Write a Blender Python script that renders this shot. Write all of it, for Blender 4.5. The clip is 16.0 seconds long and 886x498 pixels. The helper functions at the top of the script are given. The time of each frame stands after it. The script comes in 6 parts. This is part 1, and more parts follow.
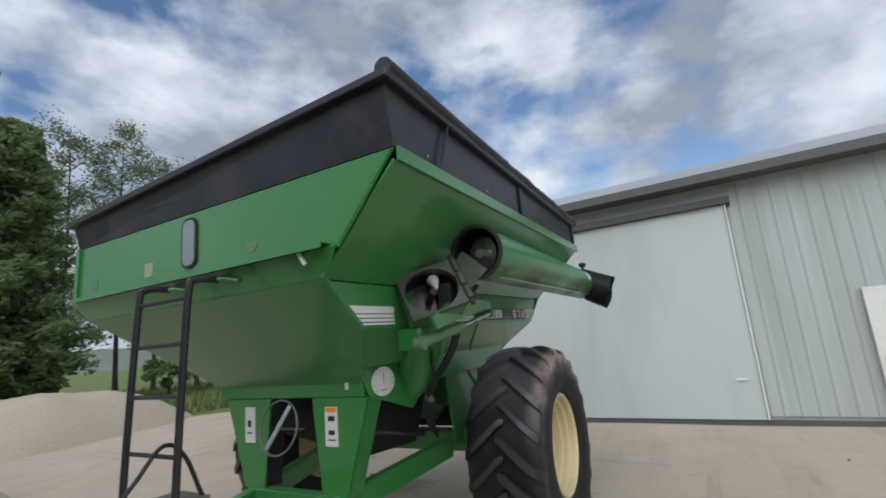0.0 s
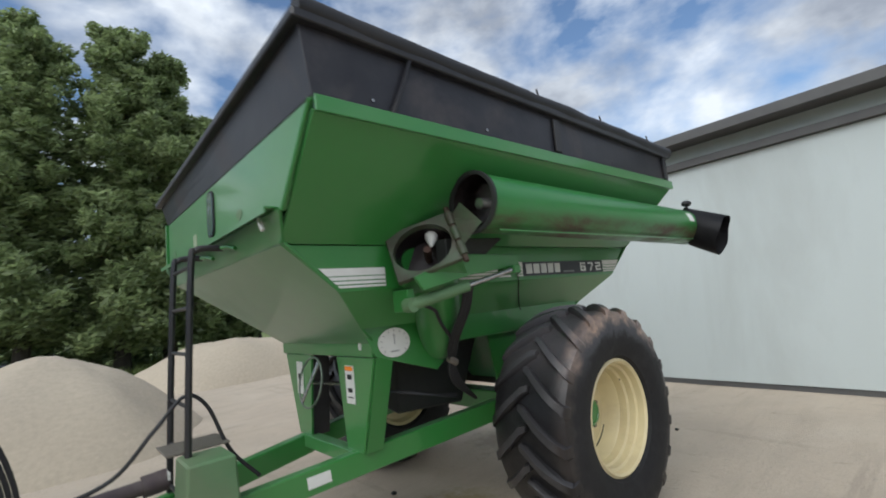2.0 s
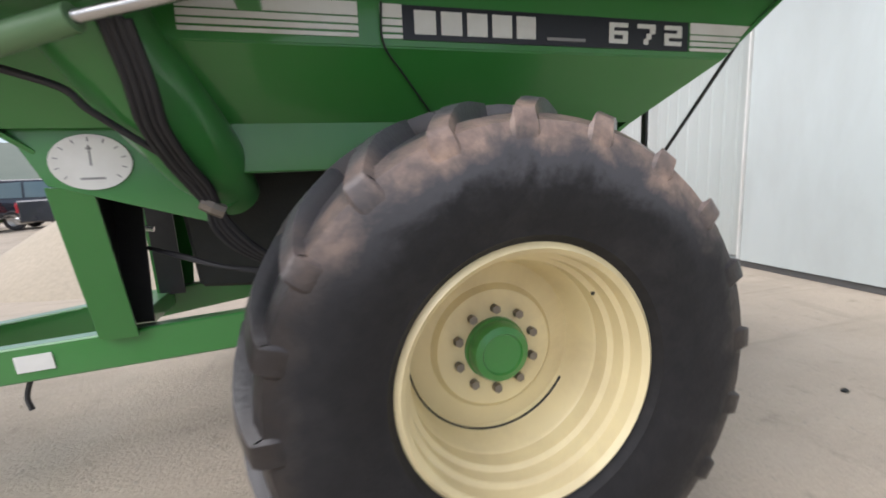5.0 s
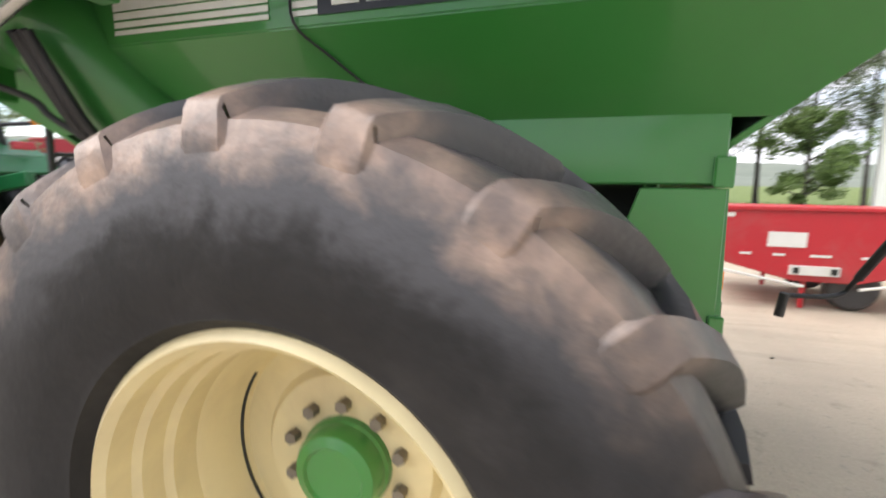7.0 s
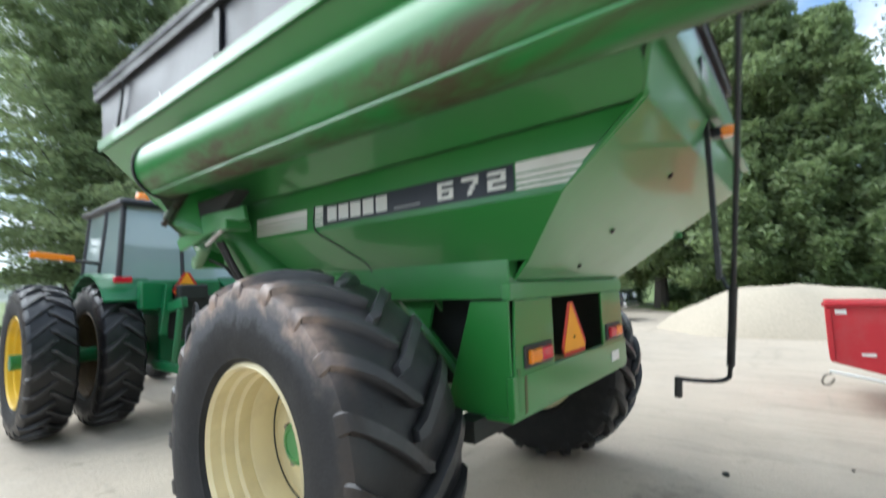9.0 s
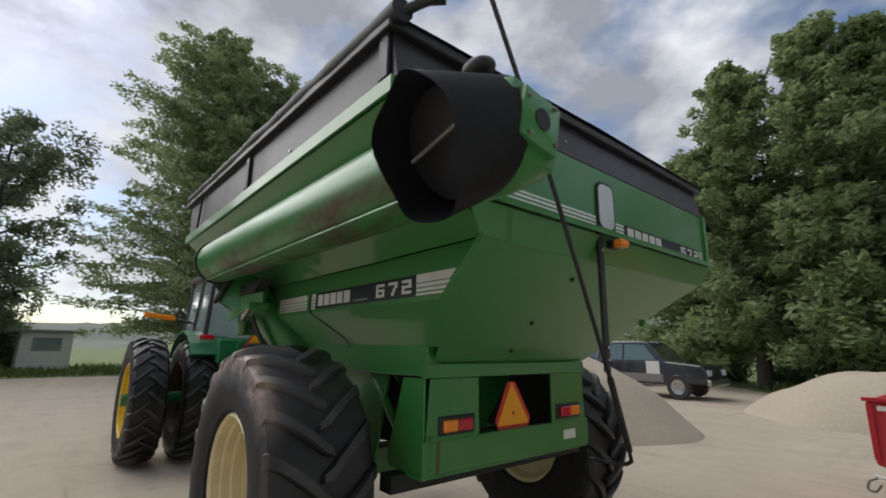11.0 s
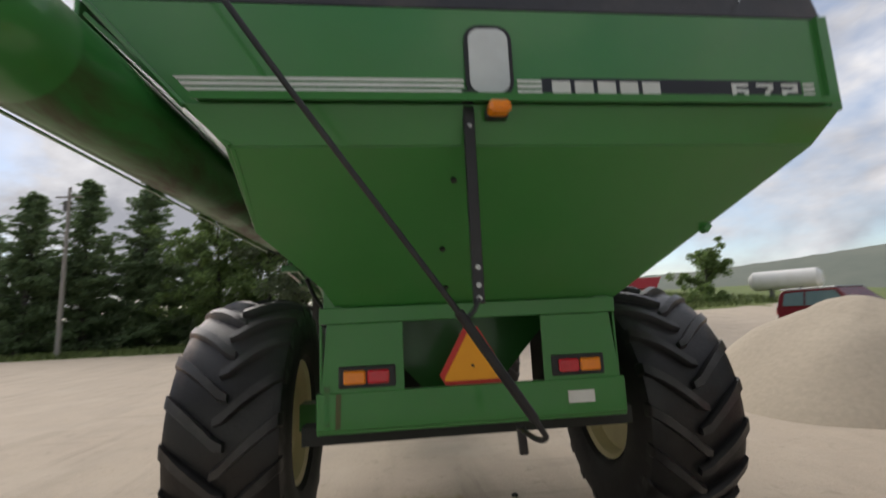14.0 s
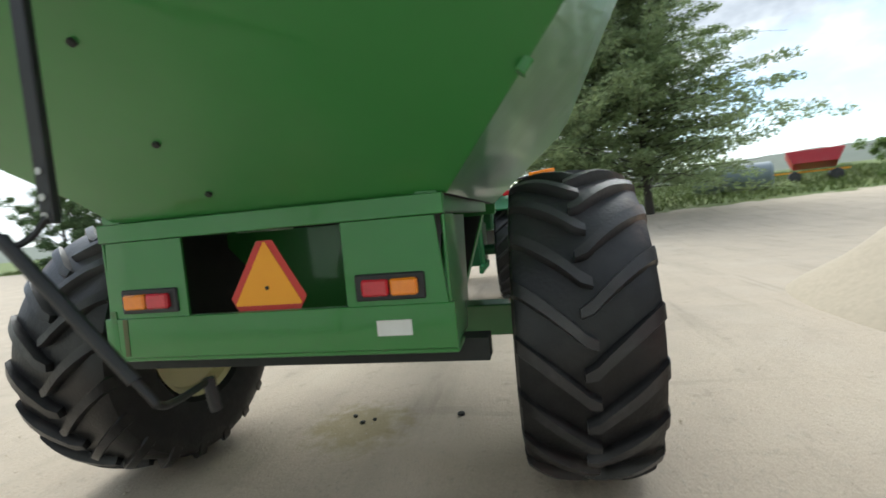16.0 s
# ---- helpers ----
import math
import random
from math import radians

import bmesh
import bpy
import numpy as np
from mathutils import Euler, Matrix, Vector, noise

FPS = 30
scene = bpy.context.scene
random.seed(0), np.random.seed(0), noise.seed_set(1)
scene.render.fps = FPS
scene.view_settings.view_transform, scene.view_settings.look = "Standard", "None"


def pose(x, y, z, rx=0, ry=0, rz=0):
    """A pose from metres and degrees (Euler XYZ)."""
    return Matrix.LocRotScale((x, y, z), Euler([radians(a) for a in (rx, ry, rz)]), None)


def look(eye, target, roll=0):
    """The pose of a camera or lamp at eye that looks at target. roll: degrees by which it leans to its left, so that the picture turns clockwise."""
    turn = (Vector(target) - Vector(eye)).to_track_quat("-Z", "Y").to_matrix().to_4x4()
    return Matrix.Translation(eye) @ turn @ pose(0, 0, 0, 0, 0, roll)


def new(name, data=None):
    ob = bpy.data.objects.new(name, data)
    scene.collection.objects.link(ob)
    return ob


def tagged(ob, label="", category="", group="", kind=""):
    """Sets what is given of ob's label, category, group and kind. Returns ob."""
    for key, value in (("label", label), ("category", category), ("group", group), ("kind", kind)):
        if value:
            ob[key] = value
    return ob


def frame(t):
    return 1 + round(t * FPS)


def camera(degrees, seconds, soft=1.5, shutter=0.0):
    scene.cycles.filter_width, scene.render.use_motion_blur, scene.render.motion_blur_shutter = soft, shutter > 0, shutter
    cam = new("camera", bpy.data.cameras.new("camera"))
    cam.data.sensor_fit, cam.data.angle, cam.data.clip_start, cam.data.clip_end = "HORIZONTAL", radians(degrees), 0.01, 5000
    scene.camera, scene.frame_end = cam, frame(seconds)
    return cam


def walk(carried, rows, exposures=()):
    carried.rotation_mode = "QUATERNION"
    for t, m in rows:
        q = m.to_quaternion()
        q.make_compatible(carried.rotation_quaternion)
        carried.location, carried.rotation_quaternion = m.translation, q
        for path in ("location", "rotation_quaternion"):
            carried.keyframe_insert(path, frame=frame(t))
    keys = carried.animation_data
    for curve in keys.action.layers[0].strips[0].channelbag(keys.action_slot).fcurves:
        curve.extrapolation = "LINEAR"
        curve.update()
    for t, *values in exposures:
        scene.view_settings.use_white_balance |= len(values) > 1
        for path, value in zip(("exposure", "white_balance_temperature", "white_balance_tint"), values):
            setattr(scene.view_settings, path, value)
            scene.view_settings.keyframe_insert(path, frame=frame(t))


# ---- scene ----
# camera: seconds, place in metres, turn in degrees
cam = camera(88.89, 16.0, soft=1.7, shutter=0.6)
ROWS = [
    (0.0, 4.087, 2.810, 1.851, 100.95, 4.98, 119.14),
    (0.5, 4.083, 2.795, 1.859, 99.72, 5.54, 122.74),
    (1.0, 3.953, 3.000, 1.828, 98.99, 5.70, 128.02),
    (1.5, 3.651, 3.266, 1.867, 98.33, 5.79, 133.58),
    (2.0, 3.206, 3.437, 1.824, 96.61, 5.59, 138.73),
    (2.5, 2.747, 3.656, 1.781, 93.21, 5.22, 142.87),
    (3.0, 2.287, 3.698, 1.722, 87.28, 4.46, 146.46),
    (3.2, 2.076, 3.651, 1.639, 84.25, 4.37, 147.63),
    (5.3, 0.420, 2.653, 1.469, 80.78, 2.07, 166.21),
    (5.5, 0.324, 2.583, 1.519, 82.05, 2.10, 168.13),
    (6.0, 0.081, 2.407, 1.577, 83.38, 1.95, 173.91),
    (6.5, -0.185, 2.253, 1.536, 84.80, 1.13, 183.04),
    (7.0, -0.517, 2.228, 1.519, 81.25, -0.46, 196.73),
    (7.5, -0.789, 2.387, 1.487, 77.82, -0.47, 204.29),
    (7.6, -0.843, 2.403, 1.485, 78.00, -0.29, 205.59),
    (8.0, -1.104, 2.484, 1.470, 78.61, 0.46, 210.39),
    (8.4, -1.471, 2.546, 1.464, 83.01, 0.38, 215.21),
    (8.5, -1.555, 2.569, 1.493, 84.49, 0.91, 215.89),
    (9.0, -2.002, 2.707, 1.585, 94.64, 2.11, 218.45),
    (9.5, -2.385, 2.774, 1.656, 101.14, 1.28, 223.13),
    (9.7, -2.523, 2.759, 1.695, 101.78, 0.97, 224.39),
    (11.8, -3.414, 2.225, 1.652, 104.60, 2.35, 237.19),
    (12.0, -3.490, 2.091, 1.596, 105.85, 4.19, 240.63),
    (12.5, -3.573, 1.660, 1.582, 106.25, 4.63, 246.71),
    (12.8, -3.627, 1.364, 1.590, 105.33, 4.25, 250.00),
    (13.0, -3.650, 1.177, 1.602, 105.08, 4.01, 252.72),
    (13.5, -3.560, 0.763, 1.581, 102.44, 3.23, 258.76),
    (13.7, -3.485, 0.640, 1.570, 101.01, 3.06, 260.73),
    (14.0, -3.414, 0.424, 1.515, 98.56, 2.61, 264.03),
    (14.5, -3.250, 0.051, 1.480, 93.41, 2.51, 269.02),
    (15.0, -3.004, -0.332, 1.496, 89.29, 3.92, 270.60),
    (15.2, -2.950, -0.511, 1.471, 87.98, 4.01, 271.67),
    (15.5, -2.889, -0.805, 1.483, 86.43, 3.94, 274.80),
    (16.0, -2.680, -1.172, 1.477, 86.24, 5.09, 281.09),
]
EXPOSURES = [(0, -0.11, 5850, 9), (1.5, 0.05, 5950, 8), (2.5, 0.16, 5900, 8), (3.0, 0.24, 6650, 10), (5.3, 0.83, 6030, 14), (6.5, 1.3, 6220, 12), (7.0, 1.3, 6450, 13), (7.5, 1.12, 5750, 5), (8.0, 1.16, 5720, 3), (8.5, 1.15, 5650, 2), (9.0, 1.07, 5600, 4), (9.7, 0.72, 6200, 8), (11.8, -0.42, 6250, 11), (12.5, -0.32, 6250, 11), (13.0, -0.24, 6250, 11), (13.5, -0.22, 6330, 12), (14.0, 0.04, 6580, 13), (14.3, 0.24, 6600, 15), (15.2, 0.66, 6500, 11), (16.0, 0.76, 6080, 4)]
walk(cam, [(t, pose(x, y, z, rx, ry, rz)) for t, x, y, z, rx, ry, rz in ROWS], EXPOSURES)

# ---- sky and sun: broken cloud, veiled sun ahead of the cart ----
SUN_ELEVATION = radians(40)
world = bpy.data.worlds.new("sky")
scene.world = world
world.use_nodes = True


def nodes_of(tree):
    tree.nodes.clear()

    def add(kind, **values):
        n = tree.nodes.new(kind)
        for key, value in values.items():
            if key in n.inputs:
                n.inputs[key].default_value = value
            else:
                setattr(n, key, value)
        return n
    return add, tree.links.new


add, link = nodes_of(world.node_tree)
sky = add("ShaderNodeTexSky", sky_type="NISHITA", sun_disc=False, sun_elevation=SUN_ELEVATION, sun_rotation=radians(75), dust_density=0.7)
coord = add("ShaderNodeTexCoord")
stretch = add("ShaderNodeMapping")
stretch.inputs["Scale"].default_value = (1.0, 1.0, 1.7)
stretch.inputs["Location"].default_value = (0.35, 0.1, 0.2)
link(coord.outputs["Generated"], stretch.inputs["Vector"])
puffs = add("ShaderNodeTexNoise", Scale=4.4, Detail=9.0, Roughness=0.52, Distortion=0.1)
link(stretch.outputs["Vector"], puffs.inputs["Vector"])
cover = add("ShaderNodeValToRGB")
cover.color_ramp.elements[0].position, cover.color_ramp.elements[1].position = 0.34, 0.55
link(puffs.outputs["Fac"], cover.inputs["Fac"])
shade_noise = add("ShaderNodeTexNoise", Scale=3.6, Detail=8.0, Roughness=0.55, Distortion=0.1)
link(stretch.outputs["Vector"], shade_noise.inputs["Vector"])
cloud = add("ShaderNodeValToRGB")
cloud.color_ramp.elements[0].position, cloud.color_ramp.elements[0].color = 0.40, (3.1, 3.25, 3.6, 1)
cloud.color_ramp.elements[1].position, cloud.color_ramp.elements[1].color = 0.66, (7.6, 7.65, 7.7, 1)
link(shade_noise.outputs["Fac"], cloud.inputs["Fac"])
# clouds are brighter towards the veiled sun, duller away from it
facing = add("ShaderNodeVectorMath", operation="DOT_PRODUCT")
facing.inputs[1].default_value = (0.63, 0.2, 0.76)
link(coord.outputs["Generated"], facing.inputs[0])
glow = add("ShaderNodeMapRange")
glow.inputs["From Min"].default_value, glow.inputs["From Max"].default_value = -0.8, 0.95
glow.inputs["To Min"].default_value, glow.inputs["To Max"].default_value = 0.9, 0.97
link(facing.outputs["Value"], glow.inputs["Value"])
lit = add("ShaderNodeMix", data_type="RGBA", blend_type="MULTIPLY")
lit.inputs["Factor"].default_value = 1.0
link(cloud.outputs["Color"], lit.inputs["A"])
link(glow.outputs["Result"], lit.inputs["B"])
over = add("ShaderNodeMix", data_type="RGBA")
link(cover.outputs["Color"], over.inputs["Factor"])
link(sky.outputs["Color"], over.inputs["A"])
link(lit.outputs["Result"], over.inputs["B"])
background = add("ShaderNodeBackground", Strength=0.13)
link(over.outputs["Result"], background.inputs["Color"])
out = add("ShaderNodeOutputWorld")
link(background.outputs["Background"], out.inputs["Surface"])

sun = new("sun", bpy.data.lights.new("sun", "SUN"))
sun.data.energy, sun.data.angle, sun.data.color = 3.0, radians(75), (1.0, 0.94, 0.86)
sun.matrix_world = look((13, 3.4, 11.3), (0, 0, 0))


# ---- materials ----
def material(name, base, rough=0.6, metal=0.0, second=None, scale=6.0, amount=0.5, fine=90.0, bump=0.15, coat=0.0, dirt=None, dirt_scale=1.3, dirt_amount=0.5, stretch=(1, 1, 1), piece=0.0, band=None, dirt_from=0.48, leaf=0.0, sheen=0.0):
    """A painted, rusted, dusty or grown surface: two colours mixed at one scale, dirt at a larger one, fine relief."""
    m = bpy.data.materials.new(name)
    m.use_nodes = True
    add, link = nodes_of(m.node_tree)
    bsdf = add("ShaderNodeBsdfPrincipled", Roughness=rough, Metallic=metal)
    bsdf.inputs["Coat Weight"].default_value = coat
    bsdf.inputs["Coat Roughness"].default_value = 0.07
    bsdf.inputs["Sheen Weight"].default_value = sheen    # pale sheen at grazing angles
    o = add("ShaderNodeOutputMaterial")
    if leaf:    # thin leaves let light through
        thin = add("ShaderNodeBsdfTranslucent")
        blend = add("ShaderNodeMixShader", Fac=leaf)
        link(bsdf.outputs["BSDF"], blend.inputs[1])
        link(thin.outputs["BSDF"], blend.inputs[2])
        link(blend.outputs["Shader"], o.inputs["Surface"])
    else:
        link(bsdf.outputs["BSDF"], o.inputs["Surface"])
    c = add("ShaderNodeTexCoord")
    mp = add("ShaderNodeMapping")
    mp.inputs["Scale"].default_value = stretch
    link(c.outputs["Object"], mp.inputs["Vector"])
    second = second or tuple(v * 0.7 for v in base)
    grain = add("ShaderNodeTexNoise", Scale=scale, Detail=6.0, Roughness=0.6)
    link(mp.outputs["Vector"], grain.inputs["Vector"])
    ramp = add("ShaderNodeValToRGB")
    ramp.color_ramp.elements[0].position, ramp.color_ramp.elements[1].position = 0.5 - 0.2, 0.5 + 0.2
    link(grain.outputs["Fac"], ramp.inputs["Fac"])
    lessen = add("ShaderNodeMath", operation="MULTIPLY")
    lessen.inputs[1].default_value = amount
    link(ramp.outputs["Color"], lessen.inputs[0])
    mix = add("ShaderNodeMix", data_type="RGBA")
    mix.inputs["A"].default_value, mix.inputs["B"].default_value = (*base, 1), (*second, 1)
    link(lessen.outputs["Value"], mix.inputs["Factor"])
    colour = mix.outputs["Result"]
    if dirt:
        big = add("ShaderNodeTexNoise", Scale=dirt_scale, Detail=8.0, Roughness=0.65, Distortion=0.4)
        link(mp.outputs["Vector"], big.inputs["Vector"])
        r2 = add("ShaderNodeValToRGB")
        r2.color_ramp.elements[0].position, r2.color_ramp.elements[1].position = dirt_from, dirt_from + 0.2
        link(big.outputs["Fac"], r2.inputs["Fac"])
        k = add("ShaderNodeMath", operation="MULTIPLY")
        k.inputs[1].default_value = dirt_amount
        link(r2.outputs["Color"], k.inputs[0])
        if band:    # wear kept to a band of heights
            sp = add("ShaderNodeSeparateXYZ")
            link(c.outputs["Object"], sp.inputs["Vector"])
            within = add("ShaderNodeMapRange", interpolation_type="SMOOTHSTEP")
            within.inputs["From Min"].default_value, within.inputs["From Max"].default_value = band
            link(sp.outputs["Z"], within.inputs["Value"])
            kb = add("ShaderNodeMath", operation="MULTIPLY")
            link(k.outputs["Value"], kb.inputs[0])
            link(within.outputs["Result"], kb.inputs[1])
            k = kb
        mix2 = add("ShaderNodeMix", data_type="RGBA")
        mix2.inputs["B"].default_value = (*dirt, 1)
        link(k.outputs["Value"], mix2.inputs["Factor"])
        link(colour, mix2.inputs["A"])
        colour = mix2.outputs["Result"]
        rg = add("ShaderNodeMapRange")
        rg.inputs["To Min"].default_value, rg.inputs["To Max"].default_value = rough, min(1, rough + 0.35)
        link(k.outputs["Value"], rg.inputs["Value"])
        link(rg.outputs["Result"], bsdf.inputs["Roughness"])
    if piece:
        info = add("ShaderNodeNewGeometry")
        pr = add("ShaderNodeMapRange")
        pr.inputs["To Min"].default_value, pr.inputs["To Max"].default_value = 1 - piece, 1 + piece
        link(info.outputs["Random Per Island"], pr.inputs["Value"])
        hsv = add("ShaderNodeHueSaturation")
        link(pr.outputs["Result"], hsv.inputs["Value"])
        link(colour, hsv.inputs["Color"])
        colour = hsv.outputs["Color"]
    link(colour, bsdf.inputs["Base Color"])
    if leaf:
        link(colour, thin.inputs["Color"])
    if bump:
        fn = add("ShaderNodeTexNoise", Scale=fine, Detail=4.0)
        link(mp.outputs["Vector"], fn.inputs["Vector"])
        b = add("ShaderNodeBump", Strength=bump, Distance=0.01)
        link(fn.outputs["Fac"], b.inputs["Height"])
        link(b.outputs["Normal"], bsdf.inputs["Normal"])
    return m


GREEN = material("green paint", (0.028, 0.195, 0.03), 0.36, second=(0.04, 0.215, 0.042), scale=2.5, amount=0.7, dirt=(0.09, 0.20, 0.07), dirt_scale=0.9, dirt_amount=0.25, bump=0.03, fine=30, coat=0.5, sheen=0.12)
GREEN_WORN = material("worn green paint", (0.025, 0.18, 0.032), 0.32, second=(0.04, 0.21, 0.05), scale=5, amount=0.8, dirt=(0.07, 0.03, 0.022), dirt_scale=3.2, dirt_amount=0.9, bump=0.05, fine=40, stretch=(0.4, 1, 1), coat=0.12, band=(2.385, 2.30), dirt_from=0.41)
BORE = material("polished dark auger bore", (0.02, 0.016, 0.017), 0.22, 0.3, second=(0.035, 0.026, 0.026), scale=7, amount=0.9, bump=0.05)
GRIME = material("grimy dark green steel", (0.06, 0.11, 0.055), 0.5, second=(0.07, 0.055, 0.04), scale=9, amount=0.9, dirt=(0.05, 0.035, 0.03), dirt_scale=4, dirt_amount=0.6, bump=0.15)
RUST = material("rusted steel", (0.075, 0.035, 0.022), 0.7, second=(0.035, 0.022, 0.018), scale=14, amount=0.9, dirt=(0.04, 0.07, 0.03), dirt_scale=4, dirt_amount=0.5, bump=0.3)
HANDWHEEL = material("worn green handwheel paint", (0.10, 0.15, 0.10), 0.45, 0.2, second=(0.2, 0.22, 0.2), scale=12, amount=0.8)
FADED_STICKER = material("sun-faded sticker", (0.34, 0.40, 0.27), 0.6, second=(0.26, 0.33, 0.2), scale=20, amount=0.8, bump=0.05)
GREEN_PALE = material("faded green paint", (0.10, 0.20, 0.09), 0.5, second=(0.14, 0.24, 0.12), scale=4, amount=0.8, dirt=(0.2, 0.2, 0.13), bump=0.05)
TRACTOR_GREEN = material("tractor green paint", (0.012, 0.16, 0.05), 0.35, second=(0.02, 0.13, 0.045), scale=4, dirt=(0.08, 0.12, 0.07), dirt_amount=0.35, bump=0.03)
BLACK_BOARD = material("black tarpaulin board", (0.010, 0.010, 0.015), 0.4, second=(0.03, 0.029, 0.034), scale=4, amount=0.8, dirt=(0.13, 0.11, 0.105), dirt_scale=1.7, dirt_amount=0.4, bump=0.1, fine=50)
BLACK = material("black painted steel", (0.012, 0.012, 0.015), 0.42, second=(0.03, 0.03, 0.033), scale=12, dirt=(0.08, 0.07, 0.06), dirt_amount=0.25, bump=0.06)
RUBBER = material("boot rubber", (0.012, 0.012, 0.014), 0.55, second=(0.022, 0.022, 0.026), scale=9, dirt=(0.05, 0.048, 0.046), dirt_amount=0.3, bump=0.15, fine=40)


def rubber(name, dust_from, amount, up=-1.0, worn_from=0.80):
    """Tyre rubber: black sidewall with scuffs, pinkish dust on the tread and shoulder beyond a ragged radius."""
    m = bpy.data.materials.new(name)
    m.use_nodes = True
    add, link = nodes_of(m.node_tree)
    bsdf = add("ShaderNodeBsdfPrincipled", Roughness=0.5)
    bsdf.inputs["Specular IOR Level"].default_value = 0.45
    o = add("ShaderNodeOutputMaterial")
    link(bsdf.outputs["BSDF"], o.inputs["Surface"])
    c = add("ShaderNodeTexCoord")

    def speck(scale, lo, hi, detail=7.0):
        n = add("ShaderNodeTexNoise", Scale=scale, Detail=detail, Roughness=0.62, Distortion=0.3)
        link(c.outputs["Object"], n.inputs["Vector"])
        r = add("ShaderNodeMapRange")
        r.inputs["From Min"].default_value, r.inputs["From Max"].default_value = lo, hi
        link(n.outputs["Fac"], r.inputs["Value"])
        return r.outputs["Result"], n.outputs["Fac"]

    def calc(op, a, b):
        n = add("ShaderNodeMath", operation=op)
        for k, v in enumerate((a, b)):
            if isinstance(v, (int, float)):
                n.inputs[k].default_value = v
            else:
                link(v, n.inputs[k])
        return n.outputs["Value"]

    def mixed(fac, a, b):
        n = add("ShaderNodeMix", data_type="RGBA")
        link(fac, n.inputs["Factor"])
        for key, v in (("A", a), ("B", b)):
            if isinstance(v, tuple):
                n.inputs[key].default_value = (*v, 1)
            else:
                link(v, n.inputs[key])
        return n.outputs["Result"]
    sp = add("ShaderNodeSeparateXYZ")
    link(c.outputs["Object"], sp.inputs["Vector"])
    radius = calc("SQRT", calc("ADD", calc("MULTIPLY", sp.outputs["X"], sp.outputs["X"]), calc("MULTIPLY", sp.outputs["Y"], sp.outputs["Y"])), 0)
    grain, _ = speck(16, 0.35, 0.7)
    scuff, _ = speck(5, 0.52, 0.75)
    blotch, blotch_fac = speck(6, 0.37, 0.62)
    base = mixed(grain, (0.005, 0.005, 0.006), (0.011, 0.0105, 0.0115))
    base = mixed(calc("MULTIPLY", scuff, 0.2), base, (0.075, 0.07, 0.07))
    zone = add("ShaderNodeMapRange")
    zone.inputs["From Min"].default_value, zone.inputs["From Max"].default_value = dust_from, dust_from + 0.075
    link(calc("ADD", radius, calc("MULTIPLY", calc("SUBTRACT", blotch_fac, 0.5), 0.22)), zone.inputs["Value"])
    settled = add("ShaderNodeMapRange", interpolation_type="SMOOTHSTEP")    # dust lies on the side of the parked wheel that is uppermost
    settled.inputs["From Min"].default_value, settled.inputs["From Max"].default_value = 0.28, 0.64
    settled.inputs["To Min"].default_value = 0.06
    link(calc("MULTIPLY", sp.outputs["Y"], up), settled.inputs["Value"])
    gloss = add("ShaderNodeMapRange")
    gloss.inputs["To Min"].default_value, gloss.inputs["To Max"].default_value = 0.72, 0.36
    link(zone.outputs["Result"], gloss.inputs["Value"])
    link(gloss.outputs["Result"], bsdf.inputs["Roughness"])
    dust = mixed(grain, (0.46, 0.325, 0.25), (0.21, 0.15, 0.125))
    rubbed = add("ShaderNodeMapRange", interpolation_type="SMOOTHSTEP")
    rubbed.inputs["From Min"].default_value, rubbed.inputs["From Max"].default_value = 0.80, 0.835
    rubbed.inputs["To Min"].default_value, rubbed.inputs["To Max"].default_value = 1.0, 0.2
    link(radius, rubbed.inputs["Value"])
    inner = add("ShaderNodeMapRange", interpolation_type="SMOOTHSTEP")
    inner.inputs["From Min"].default_value, inner.inputs["From Max"].default_value = dust_from - 0.10, dust_from - 0.01
    link(calc("ADD", radius, calc("MULTIPLY", calc("SUBTRACT", blotch_fac, 0.5), 0.3)), inner.inputs["Value"])
    outer = add("ShaderNodeMapRange", interpolation_type="SMOOTHSTEP")    # thickest on the outer shoulder, rubbed off the tread
    outer.inputs["From Min"].default_value, outer.inputs["From Max"].default_value = 0.19, 0.285
    outer.inputs["To Min"].default_value = 0.10
    link(sp.outputs["Z"], outer.inputs["Value"])
    worn = add("ShaderNodeMapRange", interpolation_type="SMOOTHSTEP")    # lug tops scuffed grey
    worn.inputs["From Min"].default_value, worn.inputs["From Max"].default_value = worn_from, worn_from + 0.02
    worn.inputs["To Max"].default_value = 0.75
    link(radius, worn.inputs["Value"])
    base = mixed(worn.outputs["Result"], base, mixed(scuff, (0.045, 0.043, 0.044), (0.085, 0.08, 0.08)))
    haze = calc("MULTIPLY", calc("MULTIPLY", inner.outputs["Result"], settled.outputs["Result"]), 0.5 * amount)
    base = mixed(haze, base, (0.15, 0.152, 0.168))
    cover = calc("MULTIPLY", calc("MULTIPLY", zone.outputs["Result"], outer.outputs["Result"]), calc("MULTIPLY", settled.outputs["Result"], rubbed.outputs["Result"]))
    colour = mixed(calc("MULTIPLY", calc("MULTIPLY", cover, calc("ADD", calc("MULTIPLY", blotch, 0.75), 0.25)), amount), base, dust)
    link(colour, bsdf.inputs["Base Color"])
    fine = add("ShaderNodeTexNoise", Scale=60.0, Detail=4.0)
    link(c.outputs["Object"], fine.inputs["Vector"])
    bp = add("ShaderNodeBump", Strength=0.22, Distance=0.01)
    link(fine.outputs["Fac"], bp.inputs["Height"])
    link(bp.outputs["Normal"], bsdf.inputs["Normal"])
    return m


